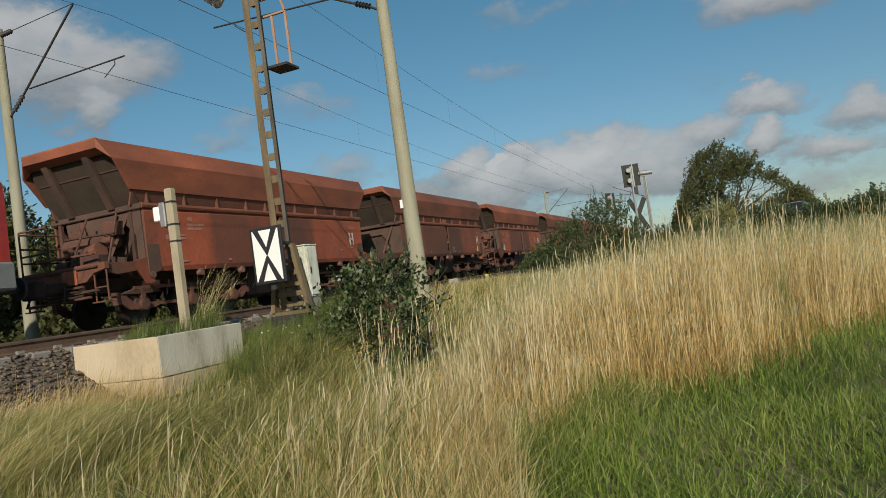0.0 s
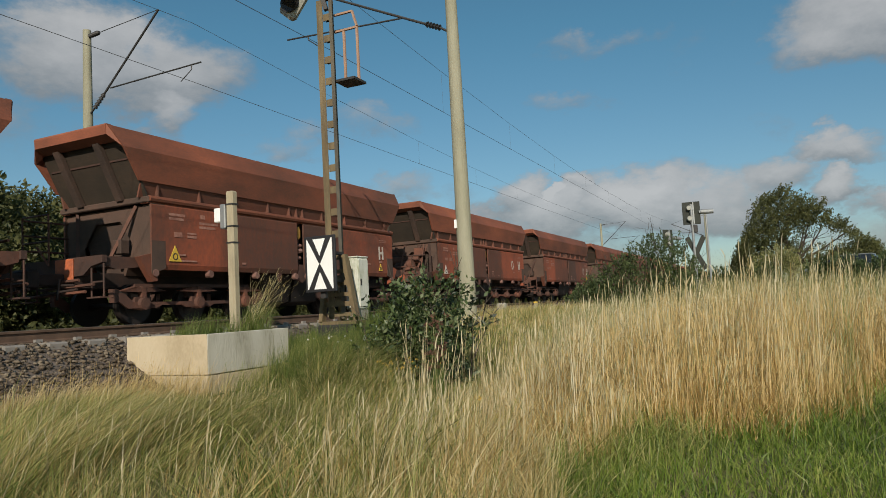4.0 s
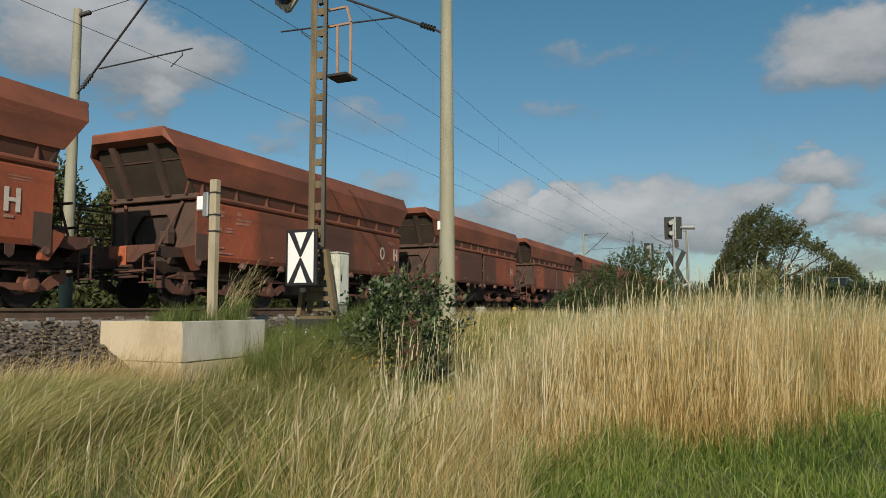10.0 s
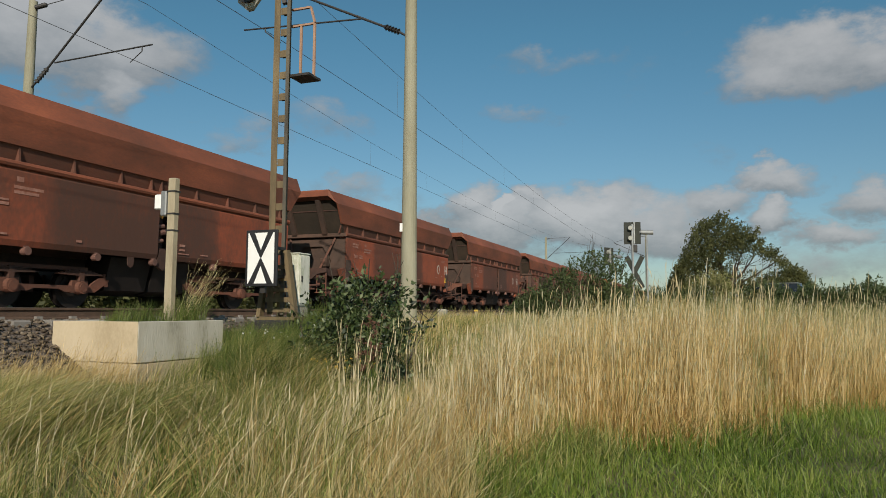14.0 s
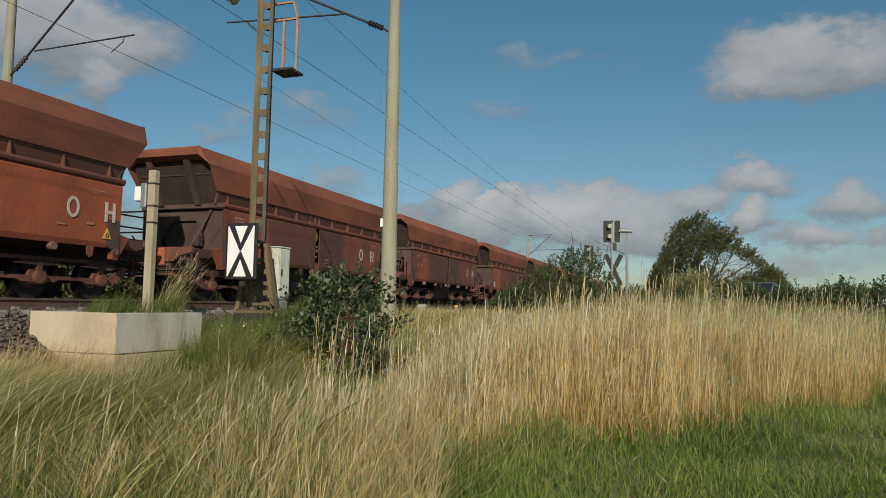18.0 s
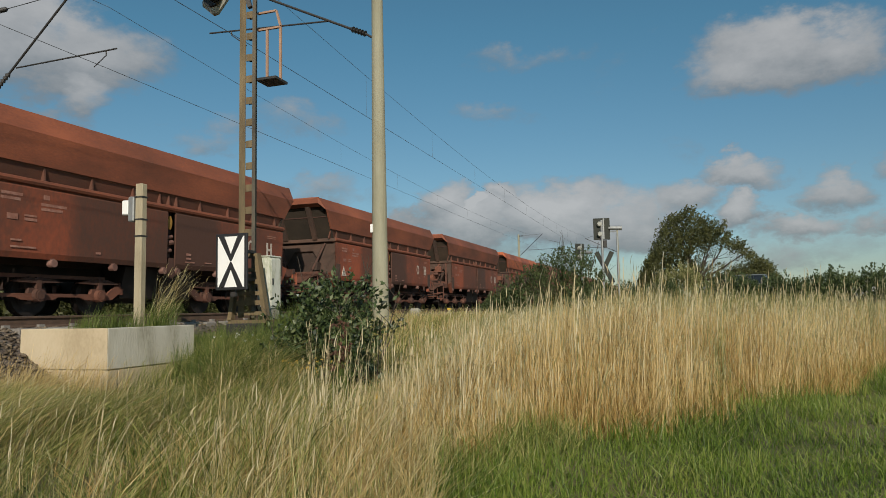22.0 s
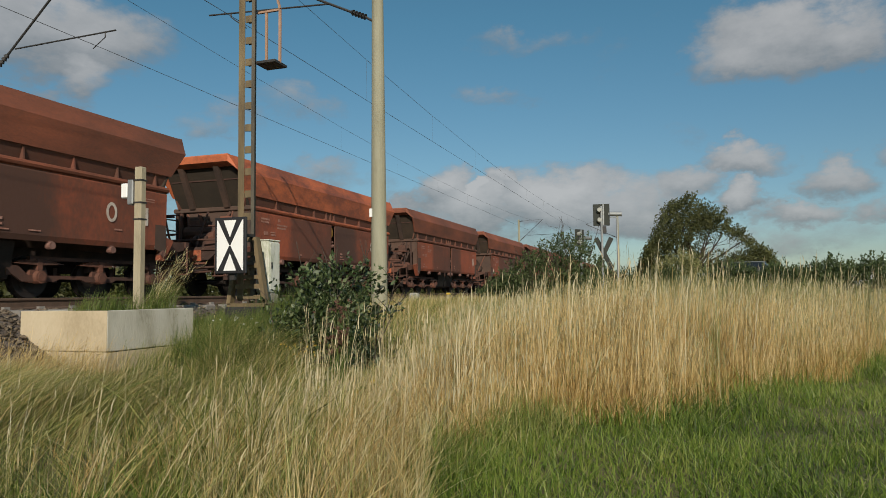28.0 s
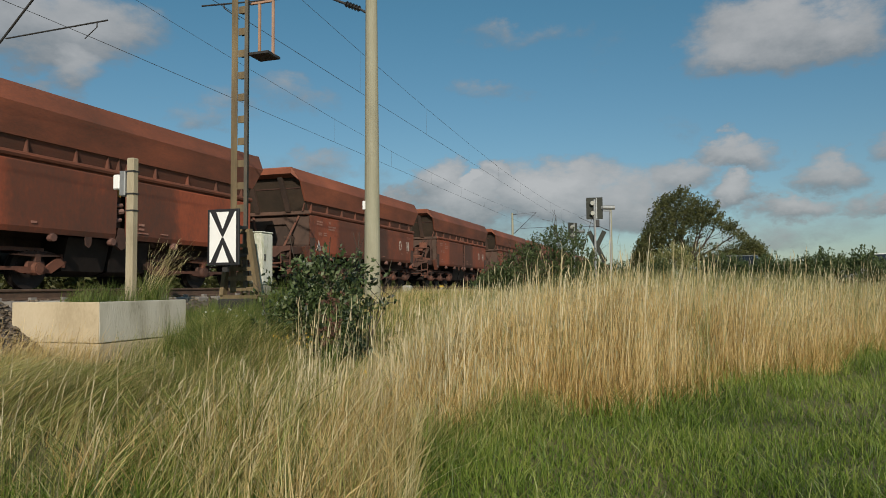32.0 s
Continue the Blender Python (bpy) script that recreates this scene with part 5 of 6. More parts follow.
def blades(rng, base, height, width, lean, bend_dir, segs=3, tip=0.15, belly=False):
    """Curved grass blades: base (n, 3), lean is how far the tip is carried over, bend_dir its bearing; belly: wide in the middle, as a seed head."""
    n = len(base)
    ang = rng.uniform(0, 6.283, n)
    side = np.stack([np.cos(ang), np.sin(ang), np.zeros(n)], -1)
    dirv = np.stack([np.cos(bend_dir), np.sin(bend_dir), np.zeros(n)], -1)
    out = []
    for k in range(segs + 1):
        f = k / segs
        up = height * (f - 0.35 * np.minimum(lean, 1.4) * f * f)
        p = base + dirv * (height * lean * f ** 1.8)[:, None] + np.array([0, 0, 1.0]) * up[:, None]
        w = (width * (np.interp(f, [0, 0.4, 1], [0.35, 1, tip]) if belly else 1 - (1 - tip) * f))[:, None]
        out += [p - side * w / 2, p + side * w / 2]
    v = np.stack(out, 1)
    m = 2 * (segs + 1)
    q = np.array([(2 * k, 2 * k + 1, 2 * k + 3, 2 * k + 2) for k in range(segs)])
    f = q[None] + m * np.arange(n)[:, None, None]
    return v.reshape(-1, 3), f.reshape(-1, 4), v[:, -2:].mean(1)


def merge(parts):
    vs, fs, o = [], [], 0
    for v, f in parts:
        vs.append(v)
        fs.append(f + o)
        o += len(v)
    return np.concatenate(vs), np.concatenate(fs)


def grass(name, label, parts, mat):
    v, f = merge(parts)
    return tagged(part(name, arrays_mesh(name, v, f), mat), label, "grass", kind="stuff")


def on_ground(x, y, dz=-0.02):
    return np.stack([x, y, ground_z(x, y) + dz], -1)


def straw_left(y):
    y = np.asarray(y, float)
    return np.interp(y, [2, 4, 5.5, 6.5, 8, 10, 14, 20, 34], [-1.4, -2.35, -2.6, -2.9, -3.35, -3.9, -4.8, -6.0, -7.0])


WIND = radians(15)


def bearing(x, y):
    return np.degrees(np.arctan2(-x, y))


def straw_cap(x, y):
    """Height above datum to which the ripe grass grows: tallest in the open field, shorter towards the railway."""
    az = bearing(x, y)
    return np.interp(az, [-30, 0, 5, 9, 12, 15, 19, 22, 27], [0.2, 0.18, 0.14, 0.05, -0.04, -0.14, -0.24, -0.26, -0.22]) - np.hypot(x, y) * np.interp(az, [17, 20, 22.5, 27], [0.0, 0.02, 0.085, 0.085]) * smooth(13, 9.5, np.hypot(x, y))


def meadow_cap(x, y):
    """Height to which the slope's grass grows: trodden short before the block, longer beside it."""
    az, r = bearing(x, y), np.hypot(x, y)
    el = np.interp(az, [20, 29, 31, 33, 36.5, 39, 47, 52, 60], [-7.0, -7.0, -4.0, -1.6, -1.9, -5.6, -5.6, -4.6, -4.8])
    return r * np.tan(np.radians(el))


def ragged_edge(y):
    """The border of the lawn, where tufts of the tall grass stand out into it."""
    return lawn_edge(y) + 0.2 * np.sin(2.1 * y + 0.6) + 0.13 * np.sin(5.3 * y + 2.0) + 0.07 * np.sin(11.7 * y)


def tussocks(rng, x, y, lo, hi, spread):
    """Blades gathered in tufts: the index of each blade's tuft and the places where they stand."""
    count = rng.integers(lo, hi, len(x))
    k = np.repeat(np.arange(len(x)), count)
    s = (spread * rng.uniform(0.5, 1.4, len(x)))[k]
    return k, x[k] + rng.normal(0, 1, len(k)) * s, y[k] + rng.normal(0, 1, len(k)) * s


rng = np.random.default_rng(11)
# ripe tall grass, in tufts that lean together
n = 4600
y = 2.6 + 31 * rng.random(n) ** 1.65
x = straw_left(y) + (ragged_edge(y) - straw_left(y) + 0.05) * rng.random(n)
x -= np.where(rng.random(n) < 0.05, rng.exponential(0.5, n), 0.0) * smooth(9, 6, y)
keep = (x < 12) & (np.hypot(x, y) > 3.1) & (rng.random(n) < 0.3 + 0.7 * smooth(0.1, 1.3, x - straw_left(y)))
x, y = x[keep], y[keep]
n = len(x)
patch = 0.5 + 0.5 * np.sin(1.3 * x + 0.7 * np.sin(0.9 * y)) * np.cos(0.8 * y + 0.4 * x)
tall, way, slant = np.clip(rng.normal(0.9, 0.13, n), 0.55, 1.15) * (0.88 + 0.16 * patch), WIND + rng.normal(0, 1.3, n), np.abs(rng.normal(0.1, 0.12, n))
slant += 0.25 * smooth(12, 24, bearing(x, y)) * smooth(8.5, 6, np.hypot(x, y))
unripe = rng.random(n) < np.clip(0.06 + 0.55 * smooth(8, 16, bearing(x, y)) * smooth(5.5, 9, np.hypot(x, y)) + 0.22 * smooth(9, 16, np.hypot(x, y)) + 0.2 * smooth(0.75, 1, patch), 0, 0.8)
tk, x, y = tussocks(rng, x, y, 7, 27, 0.07 + 0.006 * y)
n = len(x)
keep = x < ragged_edge(y) + 0.08
tk, x, y = tk[keep], x[keep], y[keep]
n = len(x)
base = on_ground(x, y)
full = np.maximum(straw_cap(x, y) - base[:, 2], 0.3)
hgt = full * tall[tk] * np.clip(rng.normal(0.8, 0.16, n), 0.3, 1.12) * (1 - 0.12 * smooth(9, 14, np.hypot(x, y)))
hgt *= np.clip(0.5 + 0.5 * smooth(-0.05, 0.7, ragged_edge(y) - x), 0.45, 1) * (0.72 + 0.28 * smooth(0, 1.0, x - straw_left(y)))
bd = way[tk] + rng.normal(0, 0.7, n)
lean = np.abs(rng.normal(slant[tk], 0.07, n))
stem_leaves = []
for sel, nm, lab, mat in ((~unripe[tk], "tall_dry_grass", "tall ripe straw-coloured grass between lawn and railway", M_STRAW), (unripe[tk], "half_ripe_grass", "tall half-ripe green and straw grass", M_STRAWGREEN)):
    m = int(sel.sum())
    stalk = blades(rng, base[sel], hgt[sel], rng.uniform(0.0038, 0.0078, m), lean[sel], bd[sel], 3, 0.5)
    up = rng.uniform(0.1, 0.62, m)
    foot = base[sel] + np.stack([np.cos(bd[sel]), np.sin(bd[sel]), np.zeros(m)], -1) * (hgt[sel] * lean[sel] * up ** 1.8)[:, None] + np.array([0, 0, 1.0]) * (hgt[sel] * (up - 0.35 * lean[sel] * up * up))[:, None]
    leaf = blades(rng, foot, rng.uniform(0.12, 0.3, m), rng.uniform(0.005, 0.0105, m), np.abs(rng.normal(0.55, 0.35, m)), rng.uniform(0, 6.28, m), 3, 0.1)
    grass(nm, lab, [stalk[:2], leaf[:2]], mat)
    pick = rng.random(m) < 0.36
    k = int(pick.sum())
    hd = blades(rng, stalk[2][pick] - (0, 0, 0.02), rng.uniform(0.05, 0.13, k), rng.uniform(0.0055, 0.0105, k), np.abs(rng.normal(0.15, 0.15, k)), bd[sel][pick], 4, 0.15, True)
    grass("seed_heads", "pale feathery seed heads of the tall grass", [hd[:2]], M_HEAD)
# withered leaves matted about the foot of the stalks
k = rng.choice(n, 30000, replace=False)
k = k[np.hypot(x, y)[k] < 16]
m = len(k)
dl = blades(rng, base[k] + rng.normal(0, 0.05, (m, 3)) * (1, 1, 0), np.minimum(rng.uniform(0.1, 0.42, m), full[k] * 0.5), rng.uniform(0.006, 0.013, m), np.abs(rng.normal(0.5, 0.35, m)), rng.uniform(0, 6.28, m), 3, 0.1)
m = 15000
py = 3.0 + 12 * rng.random(m) ** 1.3
px = ragged_edge(py) - 0.02 - np.abs(rng.normal(0, 0.4, m))
fl = blades(rng, on_ground(px, py), rng.uniform(0.12, 0.46, m), rng.uniform(0.005, 0.011, m), np.abs(rng.normal(0.4, 0.3, m)), rng.uniform(0, 6.28, m), 3, 0.1)
grass("withered_edge", "orange-brown withered grass along the border of the lawn", [fl[:2]], M_DRYLEAF)
grass("dry_leaves", "tangled orange-brown dry leaves low in the tall grass", [dl[:2]], M_DRYLEAF)
# stalks that stand out above the rest
k = rng.choice(n, 1300, replace=False)
st = blades(rng, base[k], full[k] * rng.uniform(0.85, 1.24, 1300), rng.uniform(0.005, 0.009, 1300), np.abs(rng.normal(0.12, 0.12, 1300)), WIND + rng.normal(0, 1.2, 1300), 3, 0.6)
hd = blades(rng, st[2] - (0, 0, 0.02), rng.uniform(0.06, 0.14, 1300), rng.uniform(0.006, 0.011, 1300), np.abs(rng.normal(0.25, 0.2, 1300)), WIND + rng.normal(0, 1.2, 1300), 4, 0.15, True)
grass("standing_stalks", "tall pale stalks above the ripe grass", [st[:2], hd[:2]], M_SEED)
# green grass growing through the foot of the ripe grass
k = rng.choice(n, 9000, replace=False)
k = k[(patch[tk[k]] < 0.5) & ((bearing(x, y)[k] < 11) | (np.hypot(x, y)[k] > 6))]
ub = blades(rng, base[k] + rng.normal(0, 0.05, (len(k), 3)) * (1, 1, 0), full[k] * rng.uniform(0.15, 0.5, len(k)), rng.uniform(0.006, 0.011, len(k)), np.abs(rng.normal(0.4, 0.3, len(k))), rng.uniform(0, 6.28, len(k)), 3, 0.1)
grass("undergrowth", "grey-green grass at the foot of the ripe grass", [ub[:2]], M_MIX)
# pale green rough grass behind the ripe field, before the crossing
m = 9000
py = rng.uniform(17, 36, m)
px = -6.5 + 12.5 * rng.random(m)
b = on_ground(px, py)
rg = blades(rng, b, np.clip(py * np.tan(np.radians(np.interp(bearing(px, py), [-10, 0, 8, 13, 18], [1.0, 1.7, 1.5, 0.2, -0.6]))) - b[:, 2], 0.25, 1.9) * rng.uniform(0.6, 1.0, m), rng.uniform(0.01, 0.022, m), np.abs(rng.normal(0.25, 0.18, m)), WIND + rng.normal(0, 0.9, m), 3, 0.15)
grass("rough_grass", "pale green rough grass before the level crossing", [rg[:2]], M_ROUGH)
# meadow grass of the slope, blown over in tufts, with hollows between them
n = 5200
y = 1.6 + 13 * rng.random(n) ** 1.3
x = -8.4 + (straw_left(y) + 0.7 + 8.4) * rng.random(n)
hollow = 0.5 + 0.5 * np.sin(2.1 * x + 1.2 * np.sin(1.7 * y)) * np.cos(1.9 * y + 0.7 * np.sin(1.3 * x))
keep = (x < 3) & (np.hypot(x, y) > 2.6) & (rng.random(n) < 0.25 + 0.9 * hollow)
x, y, hollow = x[keep], y[keep], hollow[keep]
n = len(x)
tall = np.clip(rng.normal(0.42, 0.1, n), 0.2, 0.7) * (0.55 + 0.65 * hollow)
way = WIND + 0.8 * np.sin(1.1 * x + 0.5 * y) + 0.5 * np.sin(2.6 * y - 1.2 * x) + rng.normal(0, 0.45, n)
slant = np.abs(rng.normal(0.75, 0.3, n)) * (1 - 0.5 * smooth(5.2, 3.6, np.hypot(x, y)))
way += rng.normal(0, 1.1, n) * smooth(5.5, 3.8, np.hypot(x, y))
gold = rng.random(n) < np.interp(bearing(x, y), [16, 22, 28, 36, 60], [0.85, 0.55, 0.2, 0.07, 0.13]) * (0.3 + 0.7 * smooth(7.0, 5.2, np.hypot(x, y))) + 0.5 * smooth(4.6, 3.2, np.hypot(x, y)) * smooth(40, 28, bearing(x, y))
tk, x, y = tussocks(rng, x, y, 12, 34, 0.075)
inblock = (x < -6.97) & (y > 7.1) & (y < 9.0)
keep = ~inblock & (ground_z(x, y) < -0.36) & ((x > -7.2) | (y > 9.2)) & (np.hypot(x, y) > 2.4)
tk, x, y = tk[keep], x[keep], y[keep]
n = len(x)
base = on_ground(x, y)
room = meadow_cap(x, y) - base[:, 2]
tuft = smooth(8.3, 9.6, np.hypot(x, y)) * smooth(28.5, 31, bearing(x, y)) * smooth(39, 37, bearing(x, y))
hgt = np.clip(np.minimum(tall[tk] * rng.normal(1.0, 0.22, n) + 0.25 * tuft, room * rng.uniform(0.7, 1.25, n)), 0.07, 1.0)
lean = np.abs(rng.normal(slant[tk], 0.2, n))
wid = rng.uniform(0.0045, 0.0105, n)
turn = way[tk] + rng.normal(0, 0.35, n)
ripe = gold[tk] ^ (rng.random(n) < 0.12)
for sel, nm, lab, mat in ((~ripe, "meadow_grass", "long drooping green grass on the slope", M_MIX), (ripe, "ripe_meadow_grass", "long drooping straw-coloured grass on the slope", M_STRAW)):
    mv, mf, _ = blades(rng, base[sel], (hgt / (1 - 0.3 * np.minimum(lean, 1.4)))[sel], wid[sel], lean[sel], turn[sel], 4, 0.12)
    grass(nm, lab, [(mv, mf)], mat)
pick = (rng.random(n) < 0.02) & (room > 0.2) & (np.hypot(x, y) < 8.5)
k = int(pick.sum())
s1, s2, tp = blades(rng, base[pick], np.clip(np.minimum(rng.normal(0.52, 0.12, k), room[pick] * 1.25), 0.2, 0.8), rng.uniform(0.0035, 0.006, k), np.abs(rng.normal(0.35, 0.22, k)), WIND + rng.normal(0, 0.7, k), 4, 0.6)
h1, h2, _ = blades(rng, tp - (0, 0, 0.02), rng.uniform(0.06, 0.11, k), rng.uniform(0.0035, 0.0065, k), rng.uniform(0.1, 0.5, k), WIND + rng.normal(0, 0.8, k), 4, 0.2, True)
grass("meadow_stalks", "pale flowering stalks among the meadow grass", [(s1, s2), (h1, h2)], M_SEED)
# long thin blades arching over the slope
ch = rng.choice(n, 3600, replace=False)
ch = ch[rng.random(3600) < np.interp(bearing(x, y)[ch], [26, 36, 44, 60], [0.85, 0.5, 0.3, 0.4])]
k = len(ch)
lb = blades(rng, base[ch], np.clip(np.minimum(rng.normal(0.62, 0.14, k), np.maximum(room[ch], 0.1) * 1.9), 0.15, 0.95), rng.uniform(0.003, 0.006, k), np.abs(rng.normal(0.95, 0.35, k)), turn[ch] + rng.normal(0, 0.4, k), 5, 0.3)
grass("arching_blades", "long pale blades arching over the slope", [lb[:2]], M_STRAW)
# short grass that covers the hollows
m = 16000
py = 1.8 + 12 * rng.random(m) ** 1.4
px = -7.2 + (straw_left(py) + 0.6 + 7.2) * rng.random(m)
ok = ~((px < -6.97) & (py > 7.1) & (py < 9.0)) & (np.hypot(px, py) > 2.4)
b = on_ground(px[ok], py[ok])
m = len(b)
sg = blades(rng, b, rng.uniform(0.06, 0.17, m), rng.uniform(0.006, 0.011, m), np.abs(rng.normal(0.6, 0.3, m)), WIND + rng.normal(0, 1.2, m), 3, 0.12)
grass("hollow_grass", "short dark green grass in the hollows of the meadow", [sg[:2]], M_GREEN)
# single tall stalks in front of the bramble
m = 230
az = np.radians(rng.uniform(15, 30, m))
rr = rng.uniform(4.4, 8.4, m)
b = on_ground(-rr * np.sin(az), rr * np.cos(az))
s1 = blades(rng, b, rng.uniform(0.4, 0.95, m), rng.uniform(0.004, 0.0065, m), np.abs(rng.normal(0.1, 0.1, m)), WIND + rng.normal(0, 1.2, m), 3, 0.6)
h1 = blades(rng, s1[2] - (0, 0, 0.02), rng.uniform(0.07, 0.14, m), rng.uniform(0.007, 0.011, m), rng.uniform(0.0, 0.3, m), WIND + rng.normal(0, 1.2, m), 3, 0.3)
grass("single_stalks", "single pale stalks before the bramble", [s1[:2], h1[:2]], M_SEED)
# long single stalks through the near grass
m = 650
az, rr = np.radians(10 + 34 * rng.random(m) ** 1.3), 3.0 + 4.5 * rng.random(m) ** 1.2
px, py = -rr * np.sin(az), rr * np.cos(az)
b = on_ground(px, py)
ok = px < ragged_edge(py) - 0.2
b, m, az = b[ok], int(ok.sum()), az[ok]
top = np.hypot(b[:, 0], b[:, 1]) * np.tan(np.radians(-7.0)) - b[:, 2]
s1 = blades(rng, b, np.clip(top, 0.3, 0.8) * rng.uniform(0.55, 1.1, m), rng.uniform(0.004, 0.0075, m), np.abs(rng.normal(0.18 + 0.3 * smooth(16, 28, np.degrees(az)), 0.14, m)), WIND + rng.normal(0, 0.7, m), 4, 0.6)
h1 = blades(rng, s1[2] - (0, 0, 0.015), rng.uniform(0.05, 0.12, m), rng.uniform(0.005, 0.008, m), rng.uniform(0.2, 0.7, m), WIND + rng.normal(0, 0.6, m), 3, 0.3)
grass("long_stalks", "long pale stalks in the near grass", [s1[:2], h1[:2]], M_SEED)
# golden stalks at the near corner of the ripe grass
m = 3800
az, rr = np.radians(6 + 19 * rng.random(m)), 2.6 + 3.2 * rng.random(m)
px, py = -rr * np.sin(az), rr * np.cos(az)
b = on_ground(px, py)
ok = px < ragged_edge(py) - 0.15
b, m = b[ok], int(ok.sum())
top = np.hypot(b[:, 0], b[:, 1]) * np.tan(np.radians(-9.0)) - b[:, 2]
s1 = blades(rng, b, np.clip(top, 0.25, 0.8) * rng.uniform(0.6, 1.25, m), rng.uniform(0.0036, 0.0072, m), np.abs(rng.normal(0.18, 0.14, m)), WIND + rng.normal(0, 1.3, m), 4, 0.4)
grass("golden_stalks", "golden stalks leaning over in the near grass", [s1[:2]], M_GOLD)
m = 1700
az, rr = np.radians(19 + 18 * rng.random(m) ** 1.3), 2.7 + 1.8 * rng.random(m)
px, py = -rr * np.sin(az), rr * np.cos(az)
s1 = blades(rng, on_ground(px, py), rng.uniform(0.25, 0.52, m), rng.uniform(0.003, 0.0055, m), np.abs(rng.normal(0.35, 0.25, m)), WIND + rng.normal(0, 1.6, m), 4, 0.35)
grass("golden_stalks", "golden stalks bent over in the near meadow", [s1[:2]], M_GOLD)
# dry fringe at the foot of the ballast
m = 2600
px, py = -7.0 + rng.normal(0, 0.28, m), rng.uniform(3.4, 7.0, m)
fr = blades(rng, on_ground(px, py), np.abs(rng.normal(0.38, 0.12, m)), rng.uniform(0.004, 0.008, m), np.abs(rng.normal(0.45, 0.25, m)), WIND + rng.normal(0, 0.6, m), 4, 0.3)
grass("dry_fringe", "pale dry grass at the foot of the ballast", [fr[:2]], M_STRAW)
# short rough grass between mast, bramble and track
m = 9000
py = rng.uniform(9.8, 24, m)
px = -7.7 + (straw_left(py) + 0.6 + 7.7) * rng.random(m)
vg = blades(rng, on_ground(px, py), np.abs(rng.normal(0.26, 0.1, m)), rng.uniform(0.007, 0.014, m), np.abs(rng.normal(0.4, 0.3, m)), WIND + rng.normal(0, 1.0, m), 3, 0.15)
half = 4500 * 3
grass("verge_grass", "short dry grass on the verge beside the track", [(vg[0][:half // 3 * 8], vg[1][:half])], M_STRAW)
m = 6000
py = rng.uniform(9.8, 24, m)
px = -7.7 + (straw_left(py) + 0.6 + 7.7) * rng.random(m)
vg = blades(rng, on_ground(px, py), np.abs(rng.normal(0.26, 0.1, m)), rng.uniform(0.007, 0.014, m), np.abs(rng.normal(0.4, 0.3, m)), WIND + rng.normal(0, 1.0, m), 3, 0.15)
grass("verge_grass", "short green grass on the verge beside the track", [vg[:2]], M_MIX)
# greener tufts at the near corner of the ripe grass
pts = []
for cx, cy, q, m in ((-1.2, 4.7, 0.3, 700), (-1.55, 4.3, 0.3, 700), (-1.35, 3.9, 0.3, 600), (-0.85, 5.05, 0.22, 400), (-1.9, 3.7, 0.3, 500)):
    px, py = cx + rng.normal(0, q * 0.6, m), cy + rng.normal(0, q * 0.6, m)
    pts.append(blades(rng, on_ground(px, py), rng.uniform(0.12, 0.38, m), rng.uniform(0.005, 0.01, m), np.abs(rng.normal(0.6, 0.35, m)), rng.uniform(0, 6.28, m), 4, 0.12)[:2])
grass("corner_tufts", "grey-green bent grass where meadow and lawn meet", pts, M_MIX)
# mown lawn
n = 150000
y = 2.0 + 17 * rng.random(n) ** 1.5
x = ragged_edge(y) - 0.1 - 0.25 * rng.random(n) ** 3 + (y * 0.62 + 4.0) * rng.random(n)
keep = np.hypot(x, y) > 2.3
x, y = x[keep], y[keep]
n = len(x)
rough = 0.5 + 0.5 * np.sin(3.1 * x + 1.7 * np.sin(1.9 * y)) * np.cos(2.7 * y + 0.8 * x)
near = smooth(0.9, 0.0, x - ragged_edge(y))
hg = rng.uniform(0.06, 0.17, n) * (0.75 + 0.6 * rough + 2.1 * near * rng.random(n) ** 1.5)
bv, bf, _ = blades(rng, on_ground(x, y), hg, rng.uniform(0.006, 0.012, n), np.abs(rng.normal(0.6, 0.35, n)), rng.uniform(0, 6.28, n), 2, 0.12)
grass("lawn_grass", "bright green lawn", [(bv, bf)], M_LAWN)
pick = rng.random(n) < 0.025 + 0.1 * near
k = int(pick.sum())
bv, bf, _ = blades(rng, on_ground(x[pick], y[pick]), hg[pick] * rng.uniform(1.0, 1.6, k), rng.uniform(0.004, 0.009, k), np.abs(rng.normal(0.7, 0.4, k)), rng.uniform(0, 6.28, k), 3, 0.12)
grass("lawn_stalks", "yellowed blades standing in the lawn", [(bv, bf)], M_STRAWGREEN)
n = 42000
x, y = rng.uniform(-3.6, 6, n), rng.uniform(-5.5, 3, n)
keep = (np.hypot(x, y) > 0.5) & ((np.hypot(x, y) < 2.4) | (y < 2.0))
x, y = x[keep], y[keep]
n = len(x)
bv, bf, _ = blades(rng, on_ground(x, y), rng.uniform(0.08, 0.2, n), rng.uniform(0.012, 0.022, n), np.abs(rng.normal(0.6, 0.35, n)), rng.uniform(0, 6.28, n), 2, 0.12)
grass("lawn_grass", "bright green lawn", [(bv, bf)], M_LAWN)
